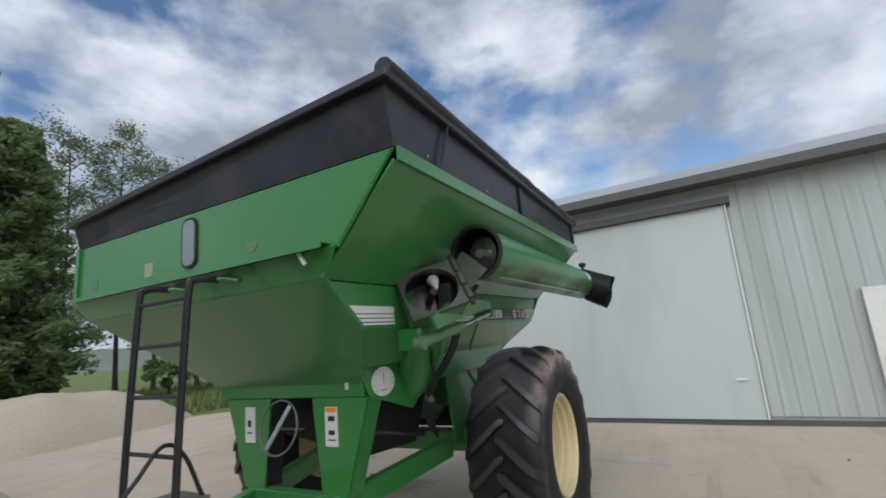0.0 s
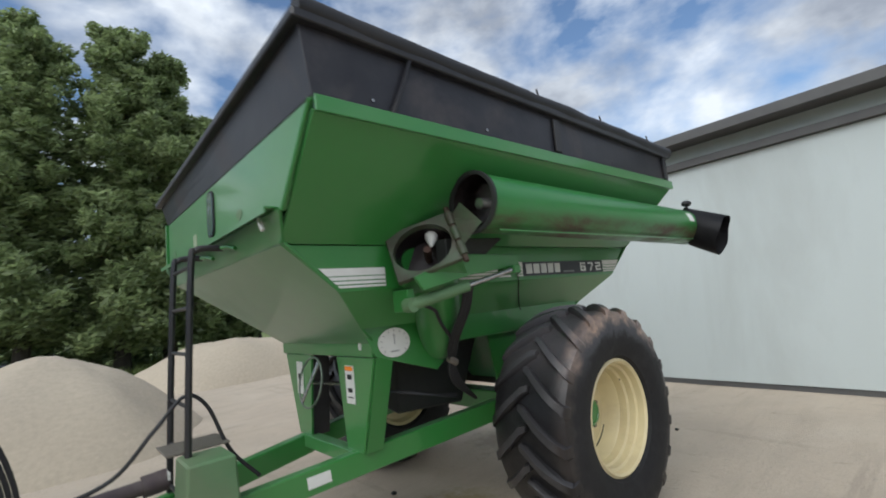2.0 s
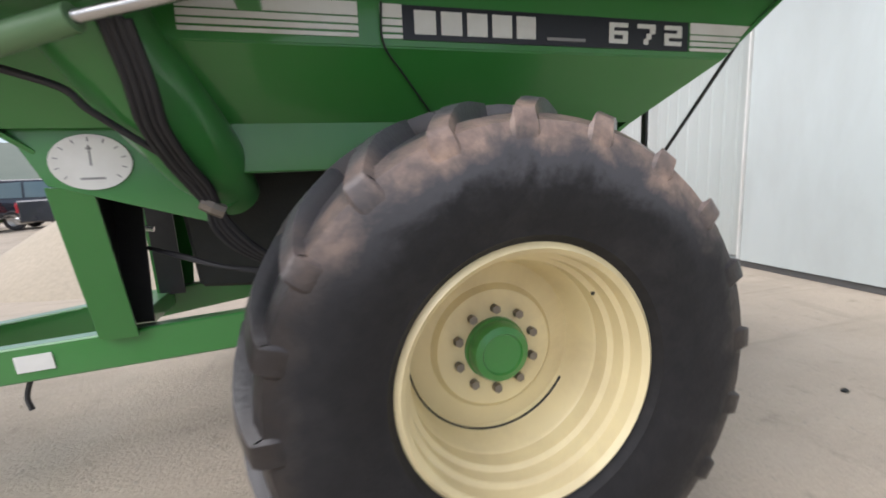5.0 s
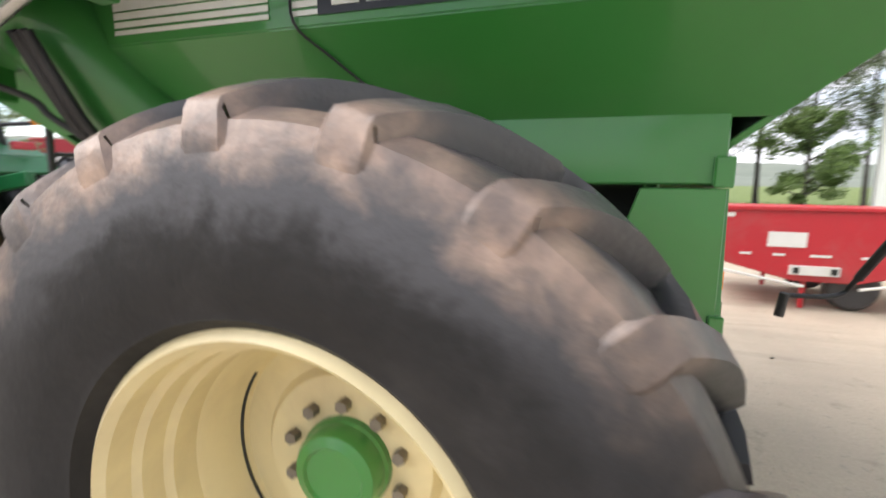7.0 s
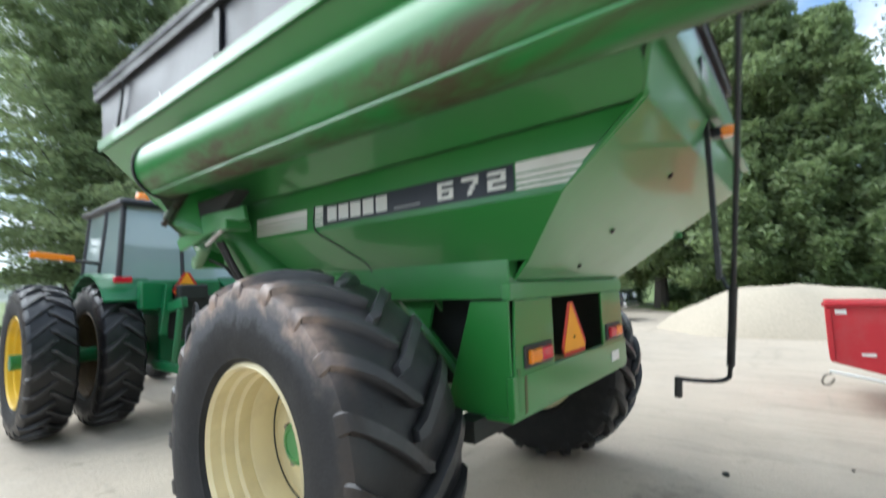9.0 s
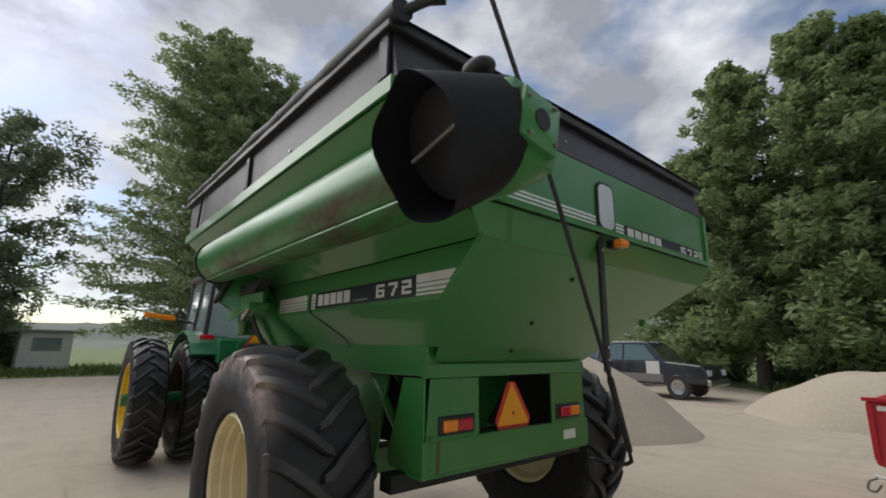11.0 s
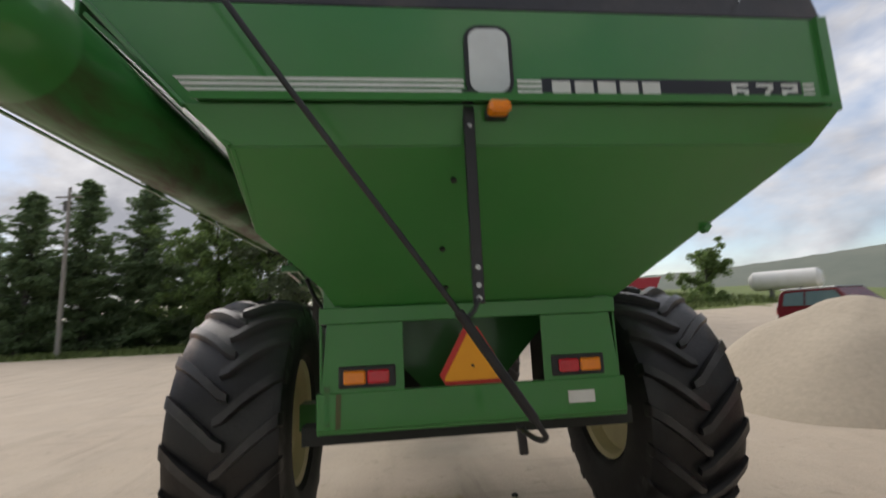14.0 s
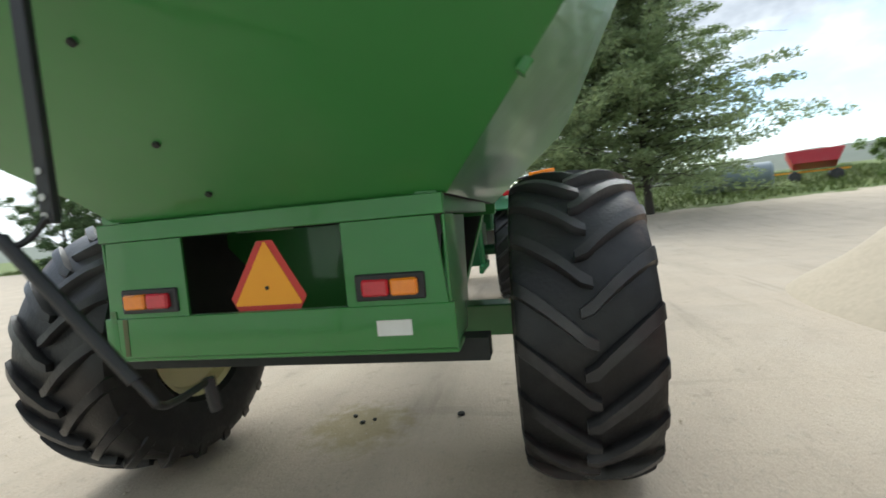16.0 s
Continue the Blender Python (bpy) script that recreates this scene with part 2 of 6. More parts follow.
TYRE = rubber("tyre rubber", 0.66, 0.25, worn_from=0.85)
CART_TYRE = rubber("dusty cart tyre rubber", 0.665, 0.8)
CART_TYRE_CLEAN = rubber("worn cart tyre rubber", 0.70, 0.5, 1.0)
CREAM = material("cream wheel paint", (0.72, 0.62, 0.36), 0.42, second=(0.62, 0.53, 0.31), scale=4, amount=0.6, dirt=(0.36, 0.27, 0.16), dirt_scale=2.4, dirt_amount=0.3, bump=0.04)
YELLOW = material("yellow wheel paint", (0.75, 0.5, 0.02), 0.45, second=(0.55, 0.36, 0.03), scale=5, dirt=(0.25, 0.18, 0.1), dirt_amount=0.4)
RUST_RUN = material("thin rust run over green paint", (0.11, 0.085, 0.035), 0.6, second=(0.05, 0.11, 0.035), scale=20, amount=0.9, stretch=(1, 1, 0.2))
RUSTY_RIM = material("mud-stained rim paint", (0.13, 0.085, 0.04), 0.75, second=(0.07, 0.05, 0.03), scale=6, amount=0.9, dirt=(0.16, 0.12, 0.08), dirt_scale=3, dirt_amount=0.5)
STEEL = material("bare steel", (0.5, 0.5, 0.5), 0.25, 0.9, second=(0.35, 0.33, 0.3), scale=20, bump=0.05)
DULL_STEEL = material("dull galvanised bolt steel", (0.24, 0.22, 0.19), 0.55, 0.5, second=(0.14, 0.1, 0.07), scale=30)
WHITE = material("white vinyl", (0.78, 0.78, 0.75), 0.45, second=(0.68, 0.68, 0.64), scale=14, dirt=(0.45, 0.43, 0.36), dirt_amount=0.3, bump=0.02)
DECAL_BLACK = material("black vinyl", (0.012, 0.013, 0.02), 0.35, second=(0.02, 0.022, 0.03), scale=8, bump=0.02)
GREY_INK = material("grey print", (0.3, 0.3, 0.3), 0.5)
# white base is the sky's reflection in the rear pane, painted in; also headlamps
WINDOW_PANE = material("pale glass with painted sky", (0.62, 0.66, 0.66), 0.18, second=(0.5, 0.53, 0.53), scale=8, bump=0.02, coat=0.5)
ORANGE = material("fluorescent orange sheet", (0.97, 0.41, 0.01), 0.45, second=(0.93, 0.35, 0.008), scale=10, bump=0.02)
RED_EDGE = material("red reflective edge", (0.62, 0.035, 0.025), 0.4, second=(0.5, 0.03, 0.02), scale=10, bump=0.02)
AMBER = material("amber lens", (0.95, 0.28, 0.01), 0.15, second=(0.8, 0.2, 0.01), scale=40, bump=0.15, fine=200, coat=0.6)
RED_LENS = material("red lens", (0.62, 0.012, 0.03), 0.15, second=(0.42, 0.008, 0.02), scale=40, bump=0.15, fine=200, coat=0.6)
RED = material("red implement paint", (0.5, 0.018, 0.03), 0.4, second=(0.42, 0.02, 0.03), scale=3, dirt=(0.35, 0.16, 0.14), dirt_amount=0.3, bump=0.04)
MAROON = material("purple-brown shaft guard", (0.055, 0.035, 0.045), 0.5, second=(0.08, 0.06, 0.06), scale=14, dirt=(0.2, 0.17, 0.14), dirt_amount=0.4)
GLASS = material("tinted cab glass", (0.10, 0.16, 0.17), 0.06, second=(0.13, 0.19, 0.2), scale=2, bump=0.0, coat=1.0)
# cab glass lightened: sky reflection put into the base colour
CAB_GLASS = material("tinted cab glass with painted sky", (0.30, 0.38, 0.37), 0.06, second=(0.36, 0.43, 0.42), scale=1.5, bump=0.0, coat=1.0)
# near-black steel; also the painted shade of crossbar, sump, inner plates, fold filler
DARK = material("dark steel and painted shade", (0.015, 0.018, 0.016), 0.7, second=(0.03, 0.03, 0.028), scale=10)
SHED = material("pale sheet metal cladding", (0.52, 0.57, 0.56), 0.5, second=(0.49, 0.54, 0.53), scale=1.2, amount=0.6, dirt=(0.36, 0.38, 0.36), dirt_scale=0.8, dirt_amount=0.35, bump=0.03, stretch=(1, 1, 0.3))
SHED_WALL = material("weathered ribbed cladding", (0.46, 0.50, 0.48), 0.5, second=(0.39, 0.43, 0.41), scale=3.0, amount=0.7, dirt=(0.30, 0.315, 0.29), dirt_scale=1.6, dirt_amount=0.5, bump=0.04, stretch=(1, 1, 0.08))
SHED_TRIM = material("grey trim metal", (0.085, 0.085, 0.085), 0.65, second=(0.12, 0.12, 0.115), scale=4, bump=0.03)
ROOF = material("roof sheet metal", (0.33, 0.34, 0.35), 0.45, second=(0.28, 0.29, 0.3), scale=3)
BARK = material("bark", (0.075, 0.065, 0.055), 0.9, second=(0.045, 0.04, 0.035), scale=9, amount=0.9, bump=0.8, fine=25, stretch=(1, 1, 0.3))
LEAF = material("leaves", (0.18, 0.26, 0.085), 0.55, second=(0.13, 0.205, 0.065), scale=0.8, amount=0.8, bump=0.0, piece=0.3, leaf=0.5)
LEAF_ROW = material("dark green leaves", (0.29, 0.36, 0.165), 0.5, second=(0.19, 0.255, 0.105), scale=0.6, amount=0.8, bump=0.0, piece=0.35, leaf=0.55)
LEAF_GREY = material("grey-green leaves", (0.18, 0.22, 0.125), 0.6, second=(0.14, 0.18, 0.1), scale=1.5, bump=0.0, piece=0.3, leaf=0.4)
PINE = material("pale pine needles", (0.30, 0.37, 0.18), 0.6, second=(0.22, 0.285, 0.13), scale=1.0, amount=0.7, bump=0.0, piece=0.25, leaf=0.5)
NEEDLE = material("needles", (0.135, 0.20, 0.09), 0.6, second=(0.165, 0.235, 0.11), scale=1.2, bump=0.0, piece=0.25, leaf=0.45)
GRAVEL_PILE = material("crushed limestone", (0.49, 0.42, 0.32), 0.9, second=(0.39, 0.335, 0.255), scale=14, amount=0.8, dirt=(0.42, 0.36, 0.27), dirt_scale=0.7, dirt_amount=0.4, bump=0.2, fine=45)
POLE_WOOD = material("weathered pole wood", (0.3, 0.28, 0.25), 0.85, second=(0.2, 0.18, 0.16), scale=8, stretch=(1, 1, 0.1))
# hill colours lightened and greyed, with some distance haze painted in
HILL = material("wooded hillside", (0.13, 0.155, 0.125), 0.95, second=(0.16, 0.18, 0.145), scale=0.06, amount=0.9, dirt=(0.18, 0.195, 0.155), dirt_scale=0.012, dirt_amount=0.5, bump=0.0)
GRASS = material("grass blades", (0.12, 0.17, 0.04), 0.7, second=(0.16, 0.17, 0.06), scale=0.5, bump=0.0, piece=0.4)
TRUCK_PAINT = material("dark blue car paint", (0.015, 0.018, 0.028), 0.22, second=(0.02, 0.022, 0.03), scale=3, dirt=(0.09, 0.08, 0.07), dirt_amount=0.25, bump=0.0, coat=0.8)


def ground_material():
    """Packed gravel yard that gives way to grass beyond an uneven edge, with tyre tracks and darker damp patches."""
    m = bpy.data.materials.new("yard gravel and grass")
    m.use_nodes = True
    add, link = nodes_of(m.node_tree)
    bsdf = add("ShaderNodeBsdfPrincipled", Roughness=0.92)
    o = add("ShaderNodeOutputMaterial")
    link(bsdf.outputs["BSDF"], o.inputs["Surface"])
    c = add("ShaderNodeTexCoord")

    def mixed(fac, a, b):
        n = add("ShaderNodeMix", data_type="RGBA")
        link(fac, n.inputs["Factor"])
        for key, v in (("A", a), ("B", b)):
            if isinstance(v, tuple):
                n.inputs[key].default_value = (*v, 1)
            else:
                link(v, n.inputs[key])
        return n.outputs["Result"]

    def noise_ramp(scale, lo, hi, stretch=(1, 1, 1), detail=8.0):
        mp = add("ShaderNodeMapping")
        mp.inputs["Scale"].default_value = stretch
        link(c.outputs["Object"], mp.inputs["Vector"])
        n = add("ShaderNodeTexNoise", Scale=scale, Detail=detail, Roughness=0.62, Distortion=0.3)
        link(mp.outputs["Vector"], n.inputs["Vector"])
        r = add("ShaderNodeValToRGB")
        r.color_ramp.elements[0].position, r.color_ramp.elements[1].position = lo, hi
        link(n.outputs["Fac"], r.inputs["Fac"])
        return r.outputs["Color"], n.outputs["Fac"]
    def lessened(fac, amount):
        k = add("ShaderNodeMath", operation="MULTIPLY")
        k.inputs[1].default_value = amount
        link(fac, k.inputs[0])
        return k.outputs["Value"]
    fine, fine_h = noise_ramp(55, 0.38, 0.62)
    mid, _ = noise_ramp(1.1, 0.42, 0.66)
    streak, _ = noise_ramp(0.9, 0.50, 0.66, (0.25, 2.2, 1))
    stones, stone_h = noise_ramp(24, 0.60, 0.68)
    yard = mixed(fine, (0.525, 0.445, 0.345), (0.465, 0.392, 0.305))
    yard = mixed(lessened(mid, 0.7), yard, (0.43, 0.365, 0.288))
    yard = mixed(lessened(streak, 0.45), yard, (0.36, 0.305, 0.235))
    yard = mixed(stones, yard, (0.39, 0.34, 0.275))
    tracks, _ = noise_ramp(1.6, 0.60, 0.66, (0.16, 1.6, 1), 4.0)
    yard = mixed(lessened(tracks, 0.3), yard, (0.25, 0.205, 0.16))
    ruts, _ = noise_ramp(1.5, 0.62, 0.68, (1.5, 0.2, 1), 4.0)
    yard = mixed(lessened(ruts, 0.25), yard, (0.27, 0.225, 0.175))
    scuffs, _ = noise_ramp(4.5, 0.60, 0.72)
    yard = mixed(lessened(scuffs, 0.6), yard, (0.30, 0.25, 0.19))
    pale, _ = noise_ramp(0.7, 0.52, 0.70)
    yard = mixed(lessened(pale, 0.6), yard, (0.545, 0.475, 0.38))
    # dung spots on the yard
    for x, y, r, colour in ((0.42, 0.2, 0.5, (0.27, 0.225, 0.085)), (-1.2, -0.8, 0.45, (0.22, 0.18, 0.14))):
        mp = add("ShaderNodeMapping")
        mp.inputs["Location"].default_value = (-x, -y, 0)
        link(c.outputs["Object"], mp.inputs["Vector"])
        far = add("ShaderNodeVectorMath", operation="LENGTH")
        link(mp.outputs["Vector"], far.inputs[0])
        _, wob = noise_ramp(7.0, 0.4, 0.6)
        k = add("ShaderNodeMath", operation="MULTIPLY_ADD")
        k.inputs[1].default_value = 0.9
        link(wob, k.inputs[0])
        link(far.outputs["Value"], k.inputs[2])
        spot = add("ShaderNodeMapRange")
        spot.inputs["From Min"].default_value, spot.inputs["From Max"].default_value = r + 0.42, r + 0.15
        spot.inputs["To Max"].default_value = 0.6
        link(k.outputs["Value"], spot.inputs["Value"])
        yard = mixed(spot.outputs["Result"], yard, colour)
    field, _ = noise_ramp(0.35, 0.35, 0.65)
    blades, _ = noise_ramp(14, 0.35, 0.65)
    grass = mixed(field, (0.10, 0.15, 0.032), (0.19, 0.21, 0.05))
    grass = mixed(blades, grass, (0.085, 0.13, 0.03))
    sep = add("ShaderNodeSeparateXYZ")
    link(c.outputs["Object"], sep.inputs["Vector"])

    slanted = add("ShaderNodeMath", operation="ADD")
    link(sep.outputs["X"], slanted.inputs[0])
    link(sep.outputs["Y"], slanted.inputs[1])
    turned = add("ShaderNodeMath", operation="MULTIPLY")
    turned.inputs[1].default_value = -1.0
    link(slanted.outputs["Value"], turned.inputs[0])

    def past(axis, sign, at, soft):
        n = add("ShaderNodeMapRange")
        link(turned.outputs["Value"] if axis == "D" else sep.outputs[axis], n.inputs["Value"])
        n.inputs["From Min"].default_value, n.inputs["From Max"].default_value = at - sign * soft, at + sign * soft
        return n.outputs["Result"]
    edge = None
    for axis, sign, at, soft in (("X", 1, 27.5, 2.0), ("D", 1, 18.0, 2.0), ("Y", 1, 60.0, 5.0)):
        e = past(axis, sign, at, soft)
        if edge:
            k = add("ShaderNodeMath", operation="MAXIMUM")
            link(edge, k.inputs[0])
            link(e, k.inputs[1])
            edge = k.outputs["Value"]
        else:
            edge = e
    rough_edge, rough_fac = noise_ramp(0.6, 0.3, 0.7)
    k = add("ShaderNodeMath", operation="ADD")
    link(edge, k.inputs[0])
    link(rough_fac, k.inputs[1])
    r = add("ShaderNodeValToRGB")
    r.color_ramp.elements[0].position, r.color_ramp.elements[1].position = 0.92, 1.0
    link(k.outputs["Value"], r.inputs["Fac"])
    link(mixed(r.outputs["Color"], yard, grass), bsdf.inputs["Base Color"])
    b = add("ShaderNodeBump", Strength=0.55, Distance=0.02)
    both = add("ShaderNodeMath", operation="ADD")
    link(fine_h, both.inputs[0])
    link(stone_h, both.inputs[1])
    link(both.outputs["Value"], b.inputs["Height"])
    link(b.outputs["Normal"], bsdf.inputs["Normal"])
    return m


YARD = ground_material()


# ---- mesh helpers ----
def finish(name, bm, mat, parent=None, smooth=False, bevel=0.0):
    bmesh.ops.recalc_face_normals(bm, faces=bm.faces)
    if bevel:
        sharp = [e for e in bm.edges if len(e.link_faces) == 2 and e.calc_face_angle(0) > 0.5]
        bmesh.ops.bevel(bm, geom=sharp, offset=bevel, segments=1, affect="EDGES", clamp_overlap=True)
    me = bpy.data.meshes.new(name)
    bm.to_mesh(me)
    bm.free()
    for mt in (mat if isinstance(mat, (list, tuple)) else [mat]):
        me.materials.append(mt)
    if smooth:
        me.shade_smooth()
        me.set_sharp_from_angle(angle=radians(35))
    ob = new(name, me)
    if parent:
        ob.parent = parent
    return ob


def part(name, bm, mat, parent, label="", smooth=False, bevel=0.0):
    ob = finish(name, bm, mat, parent, smooth, bevel)
    if label:
        tagged(ob, label)
    return ob


def thing(name, label, category, group="", at=None):
    ob = new(name)
    ob.empty_display_size = 0.1
    if at is not None:
        ob.matrix_basis = at
    return tagged(ob, label, category, group)


def box(bm, c, s, turn=None):
    """A box at c with full sizes s, turned by a matrix."""
    m = Matrix.Translation(c) @ (turn.to_4x4() if turn else Matrix()) @ Matrix.Diagonal((*s, 1))
    return bmesh.ops.create_cube(bm, size=1, matrix=m)["verts"]


def plate(bm, pts, thick):
    """A flat panel through pts (in order), thick metres deep to the side away from its normal."""
    vs = [bm.verts.new(p) for p in pts]
    f = bm.faces.new(vs)
    f.normal_update()
    n = f.normal.copy()
    back = [bm.verts.new(Vector(p) - n * thick) for p in pts]
    bm.faces.new(back[::-1])
    for i in range(len(vs)):
        j = (i + 1) % len(vs)
        bm.faces.new((vs[j], vs[i], back[i], back[j]))


def tube(bm, pts, r, seg=10, cap=True):
    """A round bar along pts; r is one radius or one a point."""
    pts = [Vector(p) for p in pts]
    rs = r if isinstance(r, (list, tuple)) else [r] * len(pts)
    rings = []
    side = None
    for i, p in enumerate(pts):
        d = (pts[min(i + 1, len(pts) - 1)] - pts[max(i - 1, 0)]).normalized()
        if side is None:
            side = d.orthogonal().normalized()
        side = (side - d * side.dot(d)).normalized()
        up = d.cross(side)
        rings.append([bm.verts.new(p + (side * math.cos(a) + up * math.sin(a)) * rs[i]) for a in (2 * math.pi * k / seg for k in range(seg))])
    for a, b in zip(rings, rings[1:]):
        for k in range(seg):
            bm.faces.new((a[k], a[(k + 1) % seg], b[(k + 1) % seg], b[k]))
    if cap:
        bm.faces.new(rings[0][::-1])
        bm.faces.new(rings[-1])
    return rings


def arc(points, steps=14):
    """A smooth line through a few points."""
    p = [Vector(v) for v in points]
    p = [p[0] * 2 - p[1]] + p + [p[-1] * 2 - p[-2]]
    made = []
    for i in range(1, len(p) - 2):
        for k in range(steps):
            t = k / steps
            a, b, c, d = p[i - 1:i + 3]
            made.append(0.5 * ((2 * b) + (c - a) * t + (2 * a - 5 * b + 4 * c - d) * t * t + (3 * b - a - 3 * c + d) * t ** 3))
    return made + [p[-2]]


def lathe(bm, profile, seg=48, m=None):
    """Turns (radius, along) pairs round the local z axis."""
    m = m or Matrix()
    rings = [[bm.verts.new(m @ Vector((r * math.cos(a), r * math.sin(a), h))) for a in (2 * math.pi * k / seg for k in range(seg))] for r, h in profile]
    for a, b in zip(rings, rings[1:]):
        for k in range(seg):
            bm.faces.new((a[k], a[(k + 1) % seg], b[(k + 1) % seg], b[k]))
    return rings


def disc(bm, c, n, r, h, seg=32):
    """A round plate at c, facing n."""
    q = Vector(n).to_track_quat("Z", "Y").to_matrix().to_4x4()
    bmesh.ops.create_cone(bm, cap_ends=True, segments=seg, radius1=r, radius2=r, depth=h, matrix=Matrix.Translation(c) @ q)


def frame_from(origin, right, up):
    """A matrix whose x runs along right, y along up, z out of the face."""
    right, up = Vector(right).normalized(), Vector(up).normalized()
    out_of = right.cross(up)
    return Matrix.Translation(origin) @ Matrix((right, up, out_of)).transposed().to_4x4()


def sheet(bm, m, x0, x1, y0, y1, h=0.003, slant0=0.0, slant1=0.0):
    """A thin raised rectangle on a face given by m; slants move the lower corners."""
    low = [(x0 + slant0, y0), (x1 + slant1, y0), (x1, y1), (x0, y1)]
    plate(bm, [m @ Vector((x, y, h)) for x, y in low], h * 0.8)


# ---- ground and shed ----
def ground_rise(x, y):
    """The far grass beyond the tractor climbs gently."""
    along = x * 0.906 - y * 0.423
    a = math.degrees(math.atan2(y, x))
    side = max(0.0, min(1.0, (a + 56) / 10, (-7 - a) / 6))
    return 0.085 * min(max(0.0, along - 20), 45) * side


def make_ground():
    """One sheet to the horizon, finer and slightly uneven near the cart."""
    bm = bmesh.new()
    xs = sorted({round(v, 2) for v in [*np.arange(-12, 14.01, 0.5), *np.arange(-40, 60, 4.0), -1500, -700, -300, -120, -70, 90, 140, 300, 700, 1500]})
    ys = sorted({round(v, 2) for v in [*np.arange(-14, 10.01, 0.5), *np.arange(-60, 60, 4.0), -1500, -700, -300, -120, 90, 140, 300, 700, 1500]})
    grid = [[bm.verts.new((x, y, 0.012 * noise.noise(Vector((x * 0.9, y * 0.9, 0))) - 0.012 + ground_rise(x, y))) for y in ys] for x in xs]
    for i in range(len(xs) - 1):
        for j in range(len(ys) - 1):
            bm.faces.new((grid[i][j], grid[i + 1][j], grid[i + 1][j + 1], grid[i][j + 1]))
    return tagged(finish("ground", bm, YARD, smooth=True), "packed tan gravel yard running out into grass", "ground", kind="structure")


make_ground()

SHED_TURN = pose(-5.3, 0, 0, 0, 0, -2.0)    # local y runs along the wall, local x out of it
SHED_Y0, SHED_Y1, SHED_EAVE = -7.9, 30.0, 4.12


def make_shed():
    shed = thing("machine_shed", "long pale steel-clad machine shed with sliding door", "shed", at=SHED_TURN)

    def clad(name, y0, y1, z0, z1, x, label=""):
        """Sheet metal with a small trapezoid rib every 0.23 m."""
        bm = bmesh.new()
        row = []
        y = y0
        while y < y1 - 0.01:
            for dy, dx in ((0, 0.0), (0.165, 0.0), (0.185, 0.014), (0.21, 0.014), (0.23, 0.0)):
                yy = min(y + dy, y1)
                row.append((yy, x + dx))
            y += 0.23
        lo = [bm.verts.new((xx, yy, z0)) for yy, xx in row]
        hi = [bm.verts.new((xx, yy, z1)) for yy, xx in row]
        for k in range(len(row) - 1):
            if row[k + 1][0] - row[k][0] > 1e-5:
                bm.faces.new((lo[k], lo[k + 1], hi[k + 1], hi[k]))
        ob = finish(name, bm, SHED_WALL, shed)
        return tagged(ob, label) if label else ob
    clad("wall_cladding", 3.6, SHED_Y1, 0.12, SHED_EAVE, 0.0)
    clad("wall_cladding", SHED_Y0, -2.2, 0.12, SHED_EAVE, 0.0)
    bm = bmesh.new()
    box(bm, (-0.12, (SHED_Y0 + SHED_Y1) / 2, SHED_EAVE / 2), (0.18, SHED_Y1 - SHED_Y0, SHED_EAVE))
    box(bm, (-7, SHED_Y0 + 0.1, SHED_EAVE / 2), (14, 0.2, SHED_EAVE))
    box(bm, (-7, SHED_Y1 - 0.1, SHED_EAVE / 2), (14, 0.2, SHED_EAVE))
    box(bm, (-14, (SHED_Y0 + SHED_Y1) / 2, SHED_EAVE / 2), (0.2, SHED_Y1 - SHED_Y0, SHED_EAVE))
    part("wall_core", bm, SHED, shed)
    bm = bmesh.new()
    for y0, y1 in ((-2.15, 3.55),):
        box(bm, (0.06, (y0 + y1) / 2, 1.885), (0.05, y1 - y0 - 0.01, 3.61))
    door = part("sliding_door", bm, SHED, shed, "smooth pale sliding door")
    for y, w in ((3.565, 0.028), (-2.17, 0.02)):
        bm = bmesh.new()
        box(bm, (0.075, y, 1.9), (0.09, w, 3.62))
        part("door_edge", bm, WHITE, door)
    bm = bmesh.new()
    box(bm, (0.1, 3.3, 0.72), (0.03, 0.16, 0.03))
    part("handle", bm, WHITE, door)
    bm = bmesh.new()
    box(bm, (0.10, 0.7, 3.76), (0.16, 5.9, 0.12))
    box(bm, (0.05, 0.7, 3.67), (0.02, 5.9, 0.05))
    part("door_track", bm, SHED_TRIM, shed, "grey sliding door track cover")
    bm = bmesh.new()
    box(bm, (0.03, (SHED_Y0 + SHED_Y1) / 2, 0.03), (0.06, SHED_Y1 - SHED_Y0, 0.08))
    part("skirt_board", bm, SHED_TRIM, shed, "dark splash board at the ground")
    bm = bmesh.new()
    plate(bm, [(0.42, SHED_Y0 - 0.3, 4.18), (0.42, SHED_Y1 + 0.3, 4.18), (-7, SHED_Y1 + 0.3, 6.5), (-7, SHED_Y0 - 0.3, 6.5)], 0.06)
    plate(bm, [(-14.4, SHED_Y1 + 0.3, 4.18), (-14.4, SHED_Y0 - 0.3, 4.18), (-7, SHED_Y0 - 0.3, 6.5), (-7, SHED_Y1 + 0.3, 6.5)], 0.06)
    part("roof", bm, ROOF, shed, "low-pitched grey metal roof")
    bm = bmesh.new()
    box(bm, (0.2, (SHED_Y0 + SHED_Y1) / 2, 4.10), (0.42, SHED_Y1 - SHED_Y0 + 0.6, 0.03))
    box(bm, (0.45, (SHED_Y0 + SHED_Y1) / 2, 4.155), (0.03, SHED_Y1 - SHED_Y0 + 0.6, 0.15))
    part("fascia", bm, SHED_TRIM, shed, "grey metal fascia and soffit")
    for y in (SHED_Y0 + 0.1, SHED_Y1 - 0.1):
        bm = bmesh.new()
